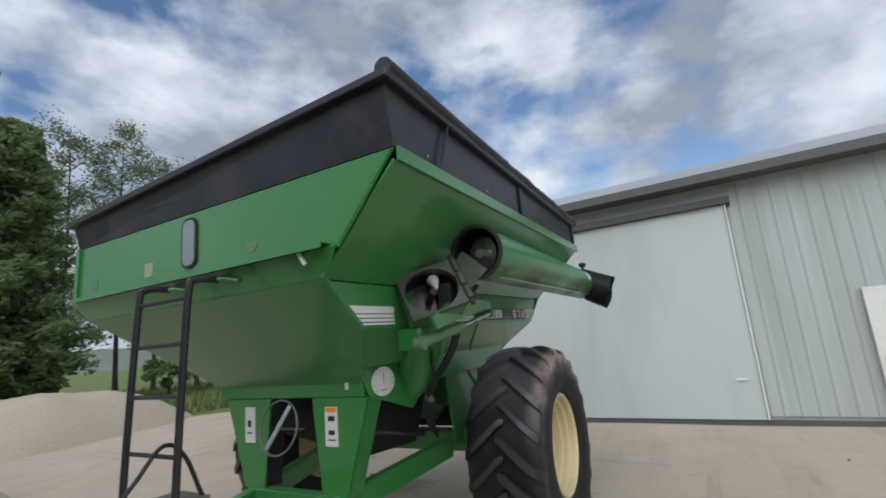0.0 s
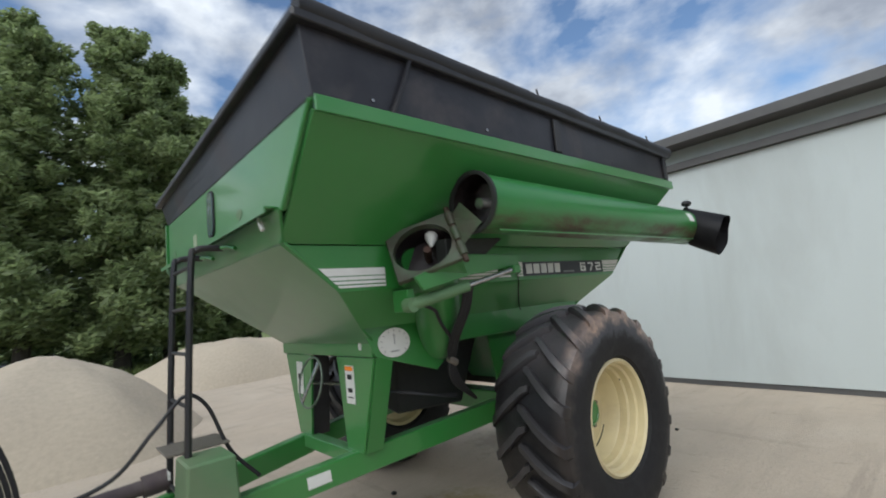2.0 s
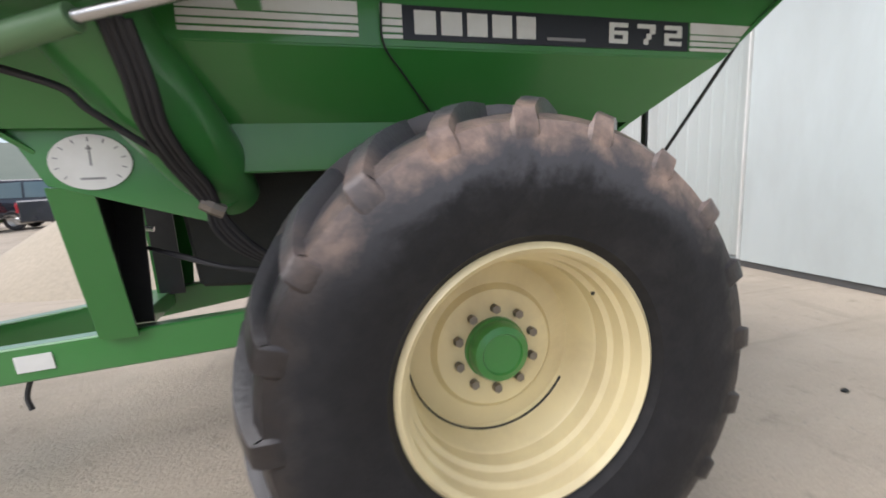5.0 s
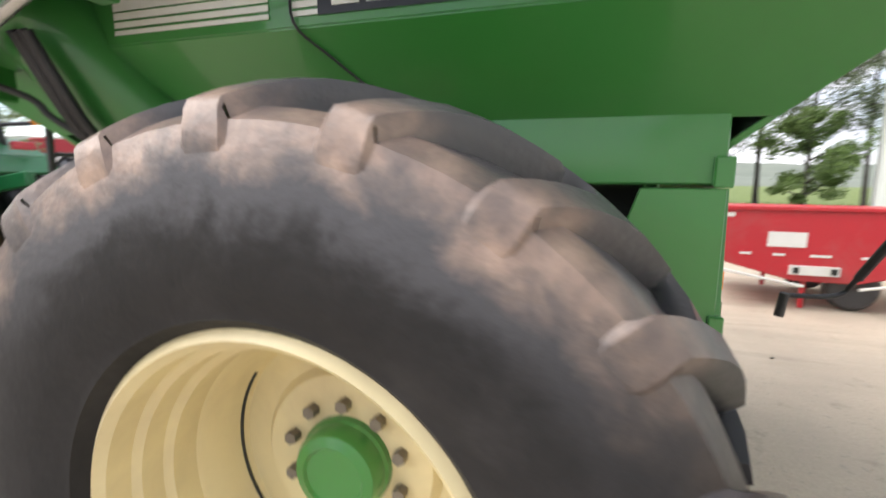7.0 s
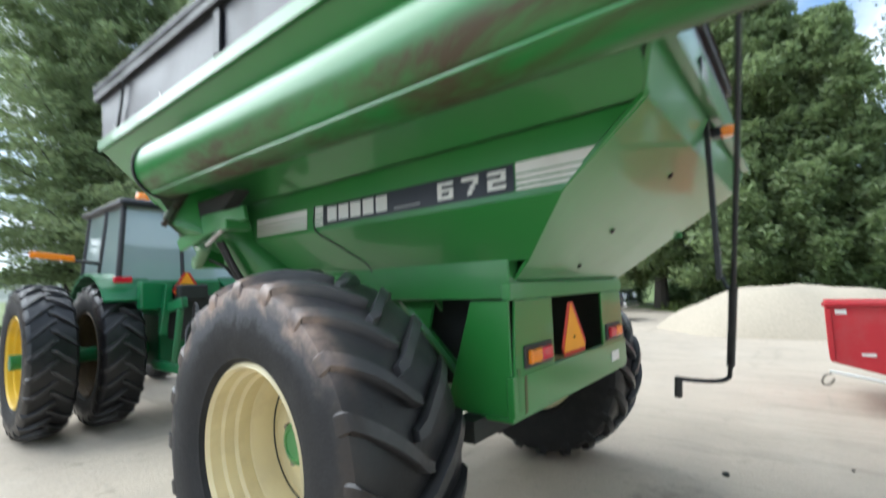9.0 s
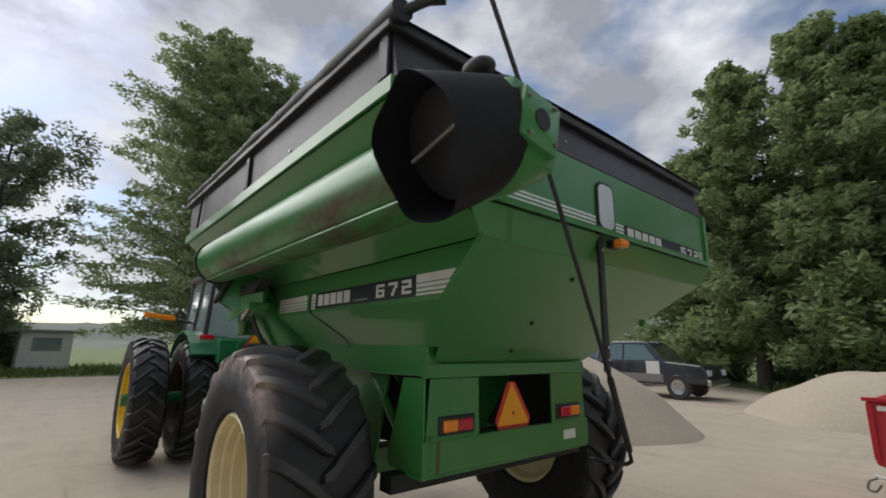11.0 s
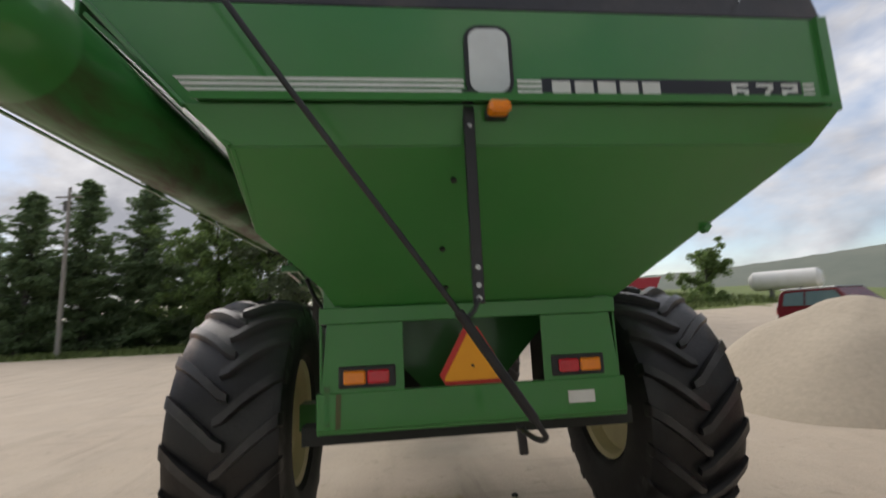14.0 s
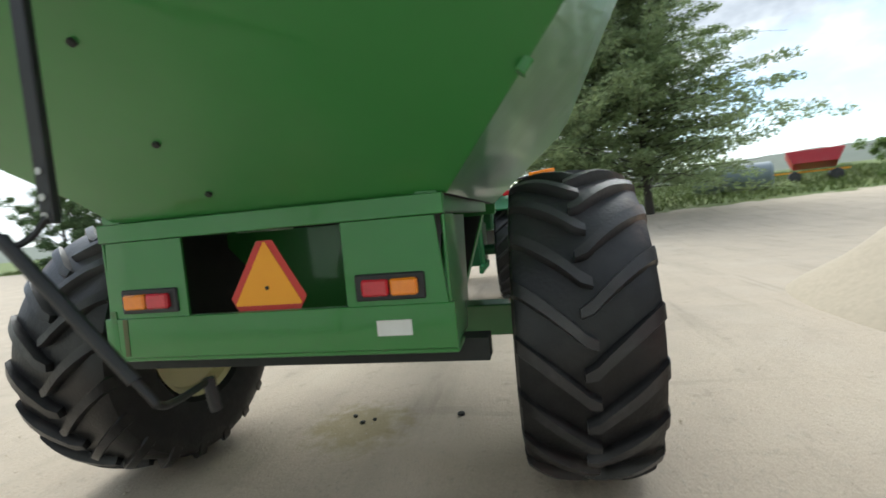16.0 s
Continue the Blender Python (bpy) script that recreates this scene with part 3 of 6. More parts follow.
        plate(bm, [(0, y, 4.02), (-14, y, 4.02), (-7, y, 6.4)], 0.1)
        part("gable", bm, SHED, shed)
    bm = bmesh.new()
    box(bm, (0.06, 5.55, 1.02), (0.06, 0.95, 2.02))
    sd = part("service_door", bm, WHITE, shed, "white service door")
    bm = bmesh.new()
    box(bm, (0.1, 5.2, 0.98), (0.05, 0.1, 0.05))
    part("handle", bm, DARK, sd)
    return shed


make_shed()

# ---- the grain cart ----
XF, XR, YL, YR, ZT = 2.28, -1.67, 1.61, -1.61, 2.82
cart = thing("grain_cart", "large green grain cart with black side extensions on gravel", "grain cart")


def rear_x(z):
    return -1.63 + (2.22 - z) / 0.64 * 0.75


def front_x(z):
    return 2.24 - (2.22 - z) / 0.64 * 0.74


def hopper():
    def panel(name, pts, thick=0.02, mat=GREEN, label="", bevel=0.003):
        bm = bmesh.new()
        plate(bm, pts, thick)
        return part(name, bm, mat, cart, label, bevel=bevel)
    ys = 1.21    # left edge where the upright end panels turn in
    rear = panel("rear_panel", [(XR, YL, ZT), (XR, YR, ZT), (XR, YR, 2.37), (XR, ys, 2.37)][::-1], label="upright green rear panel with white stripes")
    front = panel("front_panel", [(XF, YL, ZT), (XF, YR, ZT), (XF, YR, 2.37), (XF, ys, 2.37)], label="upright green front panel")
    panel("rear_band", [(XR - 0.025, ys, 2.372), (XR - 0.025, YR, 2.372), (-1.63, -1.5, 2.22), (-1.63, 1.075, 2.22)][::-1], label="folded green lower edge")
    panel("front_band", [(XF + 0.025, ys, 2.372), (XF + 0.025, YR, 2.372), (2.24, -1.5, 2.22), (2.24, 1.075, 2.22)], label="folded green lower edge")
    low = 1.58
    edge = [(1.075, 2.218), (1.05, 1.94), (0.80, 1.69), (0.74, low), (-0.84, low), (-1.495, 2.218)]
    panel("rear_slope", [(rear_x(z), y, z) for y, z in edge], mat=GREEN, label="sloping green rear hopper face")
    panel("front_slope", [(front_x(z), y, z) for y, z in edge][::-1], label="sloping green front hopper face")
    panel("side_panel", [(XF, YR, ZT), (XR, YR, ZT), (XR, YR, 2.37), (XF, YR, 2.37)])
    panel("side_band", [(XF, YR, 2.368), (XR, YR, 2.368), (-1.63, -1.5, 2.222), (2.24, -1.5, 2.222)])
    panel("side_slope", [(2.24, -1.5, 2.218), (-1.63, -1.5, 2.218), (rear_x(low), -0.84, low), (front_x(low), -0.84, low)])
    panel("upper_slope", [(XR, YL, ZT - 0.07), (XF, YL, ZT - 0.07), (2.25, 1.06, 2.215), (-1.64, 1.06, 2.215)], label="inward-sloping green upper side")
    panel("top_lip", [(XR, YL + 0.012, ZT), (XF, YL + 0.012, ZT), (XF, YL + 0.012, ZT - 0.08), (XR, YL + 0.012, ZT - 0.08)][::-1], label="narrow green top lip")
    side = panel("decal_panel", [(-1.63, 1.055, 2.212), (2.24, 1.055, 2.212), (front_x(1.94), 1.05, 1.94), (rear_x(1.94), 1.05, 1.94)], label="upright green lower side with decals")
    panel("lower_slope", [(rear_x(1.94), 1.05, 1.938), (front_x(1.94), 1.05, 1.938), (front_x(1.69), 0.80, 1.69), (rear_x(1.69), 0.80, 1.69)], label="sloping green lower side")
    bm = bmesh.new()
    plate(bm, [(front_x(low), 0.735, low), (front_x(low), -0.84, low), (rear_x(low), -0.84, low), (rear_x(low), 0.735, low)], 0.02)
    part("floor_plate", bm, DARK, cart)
    for x, y0 in ((XR - 0.03, ys), (XF + 0.03, ys)):
        bm = bmesh.new()
        out_x = 0.04 if x > 0 else -0.04
        box(bm, (x + out_x * 0.3, (y0 + YR) / 2 + 0.01, 2.392), (0.075, y0 - YR - 0.12, 0.008))
        box(bm, (x + out_x * 1.15, (y0 + YR) / 2 + 0.01, 2.376), (0.006, y0 - YR - 0.12, 0.026))
        part("panel_lip", bm, GREEN, cart, "narrow projecting green lip")
    # corner posts and seams
    for x in (XR - 0.006, XF + 0.006):
        bm = bmesh.new()
        box(bm, (x, YR + 0.02, 2.59), (0.03, 0.05, 0.46))
        part("corner_post", bm, GREEN, cart)
        bm = bmesh.new()
        tube(bm, [(x, 1.6, 2.81), (x, 1.215, 2.37)], 0.012, 6)
        part("edge_bead", bm, GREEN, cart)
    return rear, front, side


rear_panel, front_panel, side_panel = hopper()


def extensions():
    """Black boards above the green box, their top rails, straps and the rolled tarpaulin."""
    z0, o = ZT + 0.004, 0.05

    def crest(x, y):
        """Height of the rails: they stand higher at the front left corner."""
        f, g = (x - XR) / (XF - XR), (y - YR) / (YL - YR)
        return 3.065 - 0.05 * f * (1 - g) + 0.115 * f * g + 0.01 * (1 - f) * g
    for name, a, b in (("front_board", (XF, YL), (XF, YR)), ("rear_board", (XR, YR), (XR, YL)), ("left_board", (XR, YL), (XF, YL)), ("right_board", (XF, YR), (XR, YR))):
        bm = bmesh.new()

        def top(p):
            return (p[0] + o, p[1], crest(*p))
        plate(bm, [(*a, z0), (*b, z0), top(b), top(a)][::-1], 0.012)
        part(name, bm, BLACK_BOARD, cart, "matt black extension board", bevel=0.002)
        bm = bmesh.new()
        ta, tb = Vector(top(a)), Vector(top(b))
        d = (tb - ta).normalized()
        out_of = Vector((d.y, -d.x, 0)).normalized()
        turn = Matrix((d, out_of, out_of.cross(d))).transposed()
        box(bm, (ta + tb) / 2 + Vector((0, 0, 0.008)), ((tb - ta).length + 0.08, 0.09, 0.05), turn)
        part("top_rail", bm, BLACK, cart, bevel=0.006)
    bm = bmesh.new()
    tube(bm, [(1.87, YL + 0.02, 2.76), (1.78, YL + 0.025, 2.95), (1.68, YL + 0.03, 3.2)], 0.011, 6)
    part("strap", bm, BLACK, cart)
    for x in (0.32, -1.58):
        bm = bmesh.new()
        box(bm, (x, YL + 0.012, 2.965), (0.075, 0.02, 0.25))
        part("strap", bm, BLACK, cart, "wide black strap over the board", bevel=0.004)
    # snap rivets along the boards
    for x in (1.95, 1.1, -0.5):
        bm = bmesh.new()
        disc(bm, (x, YL + 0.006, 2.87), (0, 1, 0), 0.008, 0.01, 8)
        part("rivet", bm, STEEL, cart)
    for y in (1.2, 0.4, -0.4, -1.2):
        bm = bmesh.new()
        disc(bm, (XR - 0.004, y, 2.90), (-1, 0, 0), 0.007, 0.01, 8)
        part("rivet", bm, STEEL, cart)
    # tarpaulin: a shallow vault under the roll
    bm = bmesh.new()
    rows = []
    for k in range(13):
        y = -1.62 + 3.24 * k / 12
        rows.append([bm.verts.new((x, y, crest(x, y) + 0.025 + 0.02 * math.sin(math.pi * k / 12) + 0.01 * noise.noise(Vector((x * 2, y * 2, 0))))) for x in np.linspace(-1.68, 2.32, 17)])
    for a, b in zip(rows, rows[1:]):
        for k in range(16):
            bm.faces.new((a[k], a[k + 1], b[k + 1], b[k]))
    part("tarpaulin", bm, BLACK_BOARD, cart, "taut black tarpaulin cover", smooth=True)
    bm = bmesh.new()
    pts = [(x, 1.615 + 0.008 * noise.noise(Vector((x * 3, 0, 0))), crest(x, YL) + 0.055 + 0.01 * noise.noise(Vector((x * 2, 5, 0)))) for x in np.linspace(2.34, -1.70, 40)]
    tube(bm, pts, [0.055 + 0.006 * noise.noise(Vector((p[0] * 5, 3, 0))) for p in pts], 14)
    part("tarpaulin_roll", bm, RUBBER, cart, "rolled black tarpaulin edge", smooth=True)
    for x in (0.45, -0.45, -1.35):
        bm = bmesh.new()
        tube(bm, [(x, 1.60, crest(x, YL) + 0.06), (x, 1.58, crest(x, YL) + 0.19)], 0.007, 6)
        part("tarp_stop", bm, BLACK, cart)


extensions()


def window(parent, x, y, z0, z1, w, way, glass):
    """An upright oblong sight window with rounded ends, in a black rubber frame, facing way along x."""
    def outline(grow, h):
        pts = []
        r = min(w / 2 + grow, 0.05 + grow)
        for cy, cz, a0 in ((w / 2 + grow - r, z1 + grow - r, 0), (-(w / 2 + grow - r), z1 + grow - r, 90), (-(w / 2 + grow - r), z0 - grow + r, 180), (w / 2 + grow - r, z0 - grow + r, 270)):
            for k in range(6):
                a = radians(a0 + 18 * k)
                pts.append((x + way * h, y + way * (cy + r * math.cos(a)), cz + r * math.sin(a)))
        return pts
    bm = bmesh.new()
    plate(bm, outline(0.018, 0.012), 0.011)
    fr = part("window_frame", bm, RUBBER, parent, "black rubber window seal")
    bm = bmesh.new()
    plate(bm, outline(0, 0.016), 0.006)
    part("pane", bm, glass, fr, "sight window pane")


window(cart, XF, -0.08, 2.46, 2.77, 0.13, 1, GLASS)
window(cart, XR, 0.0, 2.43, 2.72, 0.17, -1, WINDOW_PANE)


def stripes(m, x0, x1, y0, y1, parent, slant0=0.0, slant1=0.0, bands=((0.62, 1.0), (0.40, 0.57), (0.20, 0.34), (0.02, 0.13))):
    """White striped decal, its bands narrowing downwards."""
    bm = bmesh.new()
    h = y1 - y0
    for a, b in bands:
        s0 = x0 + slant0 * (1 - b)
        sheet(bm, m, s0, x1 + slant1 * (1 - b), y0 + a * h, y0 + b * h, 0.004, slant0 * (b - a), slant1 * (b - a))
    return part("stripe_decal", bm, WHITE, parent, "white striped vinyl decal")


def name_decal(m, parent, x0, x1, y0, y1, mark, number, size):
    """Black decal with the maker's mark as plain white blocks, and the number."""
    bm = bmesh.new()
    sheet(bm, m, x0, x1, y0, y1, 0.003)
    back = part("name_decal", bm, DECAL_BLACK, parent, "black vinyl decal with white mark")
    h = y1 - y0
    step = (mark[1] - mark[0]) / 5
    for k in range(5):
        for a, b in ((0.17, 0.86),):
            bm = bmesh.new()
            sheet(bm, m, mark[0] + k * step, mark[0] + (k + 0.80) * step, y0 + a * h, y0 + b * h, 0.006)
            part("mark_block", bm, WHITE, back)
    bm = bmesh.new()
    sheet(bm, m, mark[1] + 0.03, mark[1] + 0.03 + 0.55 * (number - mark[1]), y0 + 0.16 * h, y0 + 0.26 * h, 0.006)
    part("print_bar", bm, GREY_INK, back)
    for k, strokes in enumerate((((0, 1, 0.79, 1), (0, 0.26, 0.21, 0.79), (0.26, 1, 0.42, 0.61), (0.74, 1, 0.21, 0.42), (0, 1, 0, 0.21)),
                                 ((0, 1, 0.79, 1), (0.7, 1, 0.54, 0.79), (0.5, 0.78, 0.27, 0.54), (0.36, 0.62, 0, 0.27)),
                                 ((0, 1, 0.79, 1), (0.74, 1, 0.61, 0.79), (0, 1, 0.4, 0.61), (0, 0.26, 0.21, 0.4), (0, 1, 0, 0.21)))):
        bm = bmesh.new()    # squared wide figures 6, 7, 2
        x = number + k * size * 1.22
        for a, b, c, d in strokes:
            sheet(bm, m, x + a * size * 0.8, x + b * size * 0.8, y0 + (0.17 + 0.68 * c) * h, y0 + (0.17 + 0.68 * d) * h, 0.006)
        part("number", bm, WHITE, back)


# side decals: m's x runs to the rear, so that the lettering reads from outside
side_m = frame_from((0, 1.053, 0), (-1, 0, 0), (0, 0, 1))
stripes(side_m, -2.03, -1.58, 1.955, 2.075, cart, slant0=0.13)
stripes(side_m, -0.94, -0.36, 1.965, 2.085, cart)
stripes(side_m, -0.28, -0.2, 1.965, 2.085, cart)
name_decal(side_m, cart, -0.2, 1.09, 1.965, 2.085, (-0.155, 0.36), 0.68, 0.115)
stripes(side_m, 1.10, 1.45, 1.965, 2.085, cart, slant1=-0.13)
rear_m = frame_from((XR, 0, 0), (0, -1, 0), (0, 0, 1))
REAR_BANDS = ((0.88, 1.0), (0.66, 0.80), (0.46, 0.57), (0.26, 0.36), (0.05, 0.13))
stripes(rear_m, -1.26, -0.11, 2.385, 2.495, cart, slant0=0.1, bands=REAR_BANDS)
stripes(rear_m, 0.12, 0.225, 2.385, 2.495, cart, bands=REAR_BANDS)
name_decal(rear_m, cart, 0.225, 1.445, 2.40, 2.505, (0.27, 0.78), 1.1, 0.1)
stripes(rear_m, 1.455, 1.51, 2.385, 2.495, cart, bands=REAR_BANDS)


def stickers():
    front_m = frame_from((XF, 0, 0), (0, 1, 0), (0, 0, 1))
    for x, z, w, h, mt in ((-0.62, 2.45, 0.11, 0.10, FADED_STICKER), (-1.35, 2.44, 0.08, 0.08, GREEN_PALE)):
        bm = bmesh.new()
        sheet(bm, front_m, x, x + w, z, z + h)
        part("sticker", bm, mt, cart, "faded paper sticker")
    bm = bmesh.new()
    plate(bm, [front_m @ Vector((0.53 + 0.055 * math.cos(a) * (1 + 0.15 * math.sin(3 * a)), 2.485 + 0.034 * math.sin(a), 0.003)) for a in (2 * math.pi * k / 18 for k in range(18))], 0.0025)
    part("sticker", bm, GREEN_PALE, cart, "torn faded oval sticker")
    bm = bmesh.new()
    box(bm, (XF + 0.035, 0.98, 2.335), (0.015, 0.02, 0.09), Matrix.Rotation(radians(35), 3, "X"))
    part("latch", bm, WHITE, cart, "white plastic document latch")


stickers()


def running_frame():
    # side rails over the wheels
    for s in (1, -1):
        bm = bmesh.new()
        box(bm, (0.05, s * 0.76, 1.612), (1.9, 0.1, 0.205))
        part("side_rail", bm, GREEN, cart, "deep green frame rail", bevel=0.006)
        bm = bmesh.new()
        plate(bm, [(-0.9, s * 0.83, 1.5), (-0.68, s * 0.83, 1.5), (-0.52, s * 0.83, 1.0), (-0.56, s * 0.83, 0.95), (-0.9, s * 0.83, 0.95)][::s], 0.014)
        part("end_gusset", bm, GREEN, cart, "green tapered end plate", bevel=0.003)
        bm = bmesh.new()
        tube(bm, [(-0.1, s * 0.7, 1.5), (-0.66, s * 0.72, 0.98)], 0.03, 8)
        part("brace", bm, GREEN, cart)
        bm = bmesh.new()
        plate(bm, [(0.35, s * 0.7, 1.5), (-0.35, s * 0.7, 1.5), (-0.2, s * 0.7, 0.9), (0.25, s * 0.7, 0.9)][::s], 0.02)
        part("axle_plate", bm, GREEN, cart)
    bm = bmesh.new()
    box(bm, (0, 0, 0.87), (0.18, 2.2, 0.18))
    part("axle", bm, GREEN, cart, bevel=0.008)
    # rear frame: posts, lintel, bumper
    bm = bmesh.new()
    box(bm, (-0.89, 0, 1.545), (0.05, 1.66, 0.085))
    part("rear_lintel", bm, GREEN, cart, bevel=0.004)
    for s in (1, -1):
        bm = bmesh.new()
        plate(bm, [(-0.9, s * 0.82, 1.14), (-0.9, s * 0.79, 1.5), (-0.9, s * 0.385, 1.5), (-0.9, s * 0.385, 1.14)][::s], 0.015)
        part("lamp_plate", bm, GREEN, cart, bevel=0.002)
    bm = bmesh.new()
    box(bm, (-0.9, 0, 1.05), (0.04, 1.69, 0.19))
    box(bm, (-0.82, 0, 0.945), (0.18, 1.69, 0.02))
    bumper = part("bumper", bm, GREEN, cart, "green rear bumper channel", bevel=0.004)
    bm = bmesh.new()    # rust run down beside the lamp plate
    plate(bm, [(-0.9225, 0.742, 1.14), (-0.9225, 0.748, 0.962), (-0.9225, 0.722, 0.966), (-0.9225, 0.716, 1.14)], 0.002)
    part("rust_streak", bm, RUST_RUN, bumper, "brown rust run down the bumper")
    # cross tube below the bumper, its shade put into a near-black colour
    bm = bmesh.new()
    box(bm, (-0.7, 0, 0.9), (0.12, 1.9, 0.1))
    part("rear_crossbar", bm, DARK, cart, "cross tube, near-black for the shade under the bumper")
    bm = bmesh.new()
    plate(bm, [(-0.3, 0.66, 1.5), (-0.3, -0.66, 1.5), (-0.3, -0.2, 1.0), (-0.3, 0.2, 1.0)], 0.02)
    part("inner_bulkhead", bm, GREEN, cart)
    # inner plates: near-black stands in for the shade inside the frame
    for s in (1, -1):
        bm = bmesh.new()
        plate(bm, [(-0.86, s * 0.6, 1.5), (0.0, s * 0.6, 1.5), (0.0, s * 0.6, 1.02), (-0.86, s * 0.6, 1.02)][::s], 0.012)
        part("inner_side_plate", bm, DARK, cart, "inner frame plate, shade in its near-black colour")
    bm = bmesh.new()
    box(bm, (-0.91, -0.585, 1.05), (0.03, 0.15, 0.065))
    part("sticker", bm, WHITE, cart, "white data sticker")
    # rust run on the bumper corner
    bm = bmesh.new()
    box(bm, (-0.915, 0.79, 1.08), (0.012, 0.03, 0.2))
    part("edge_wear", bm, GREEN_WORN, cart)
    # front legs and crossmember
    bm = bmesh.new()
    box(bm, (1.47, -0.075, 1.545), (0.06, 1.55, 0.12))
    part("front_crossmember", bm, GREEN, cart, bevel=0.005)
    for s in (1, -1):
        bm = bmesh.new()
        plate(bm, [(1.5, s * 0.22, 1.485), (1.5, s * 0.74, 1.485), (1.5, s * 0.52, 0.82), (1.5, s * 0.30, 0.82)][::s], 0.018)
        leg = part("front_leg", bm, GREEN, cart, "tapered green front leg", bevel=0.003)
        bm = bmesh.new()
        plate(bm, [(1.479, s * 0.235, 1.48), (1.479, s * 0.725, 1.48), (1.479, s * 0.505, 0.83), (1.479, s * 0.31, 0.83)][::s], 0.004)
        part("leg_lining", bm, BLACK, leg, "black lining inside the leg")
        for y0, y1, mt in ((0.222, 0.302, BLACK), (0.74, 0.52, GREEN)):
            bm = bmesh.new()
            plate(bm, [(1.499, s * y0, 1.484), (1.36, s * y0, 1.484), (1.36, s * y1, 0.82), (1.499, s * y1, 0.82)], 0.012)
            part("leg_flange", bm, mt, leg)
        bm = bmesh.new()
        y = 0.41 if s > 0 else -0.45
        box(bm, (1.523, y, 1.29), (0.008, 0.115, 0.27))
        st = part("warning_sticker", bm, WHITE, cart, "white pictogram sticker")
        for z, w, hh in ((1.345, 0.06, 0.035), (1.25, 0.055, 0.03), (1.20, 0.065, 0.008)) if s > 0 else ((1.30, 0.035, 0.05), (1.23, 0.05, 0.01)):
            bm = bmesh.new()
            box(bm, (1.529, y + 0.005 * s, z), (0.004, w, hh))
            part("print_bar", bm, DARK, st)
        if s > 0:
            bm = bmesh.new()
            box(bm, (1.529, y, 1.405), (0.004, 0.1, 0.03))
            part("print_bar", bm, AMBER, st, "faded orange heading bar")
    bm = bmesh.new()
    box(bm, (1.503, 0.55, 1.565), (0.008, 0.03, 0.055))
    part("sticker", bm, WHITE, cart, "small white tag")
    # unload sump below the hopper, with the flow dial on its upright side plate
    bm = bmesh.new()
    plate(bm, [(1.60, 0.752, 1.70), (1.50, 0.752, 1.49), (0.97, 0.752, 1.32), (0.86, 0.752, 1.40), (0.86, 0.752, 1.70)], 0.015)
    part("sump_side", bm, GREEN, cart, "green sump side plate", bevel=0.003)
    # sump painted near-black in place of the shade below the hopper
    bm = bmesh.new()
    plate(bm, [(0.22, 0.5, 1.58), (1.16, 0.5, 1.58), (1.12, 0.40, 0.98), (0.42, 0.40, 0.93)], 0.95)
    part("sump", bm, DARK, cart, "sump housing, near-black in place of shade", bevel=0.02)
    c = Vector((1.347, 0.7535, 1.572))
    dial_m = frame_from(c, (-1, 0, 0), (0, 0, 1))
    bm = bmesh.new()
    plate(bm, [dial_m @ Vector((0.135 * math.cos(a), 0.102 * math.sin(a), 0.008)) for a in (2 * math.pi * k / 48 for k in range(48))], 0.007)
    dial = part("flow_dial", bm, WHITE, cart, "oval white dial plate with worn print")
    for k in range(-5, 6):
        bm = bmesh.new()
        a = radians(90 + 26 * k)
        box(bm, dial_m @ Vector((0.112 * math.cos(a), 0.084 * math.sin(a), 0.009)), (0.016, 0.004, 0.002), dial_m.to_3x3() @ Matrix.Rotation(a, 3, "Z"))
        part("dial_mark", bm, GREY_INK, dial)
    for x, y, w, h in ((0, 0.025, 0.006, 0.075), (0, 0.05, 0.02, 0.006), (0, -0.06, 0.08, 0.008)):
        bm = bmesh.new()
        box(bm, dial_m @ Vector((x, y, 0.009)), (w, h, 0.002), dial_m.to_3x3())
        part("dial_mark", bm, GREY_INK, dial)
    # gate handwheel between the legs
    bm = bmesh.new()
    m = pose(1.64, 0.0, 1.30, 0, 78, 0)
    ring = [m @ Vector((0.19 * math.cos(a), 0.19 * math.sin(a), 0)) for a in (2 * math.pi * k / 40 for k in range(41))]
    tube(bm, ring, 0.008, 8, cap=False)
    wheel = part("handwheel", bm, HANDWHEEL, cart, "pale green gate handwheel", smooth=True)
    bm = bmesh.new()
    box(bm, m.translation, (0.36, 0.035, 0.012), m.to_3x3() @ Matrix.Rotation(radians(-32), 3, "Z"))
    tube(bm, [m @ Vector((0, 0, 0.0)), m @ Vector((0, 0, -0.25))], 0.016, 8)
    part("spoke", bm, STEEL, wheel, "bare steel spoke bar")


running_frame()


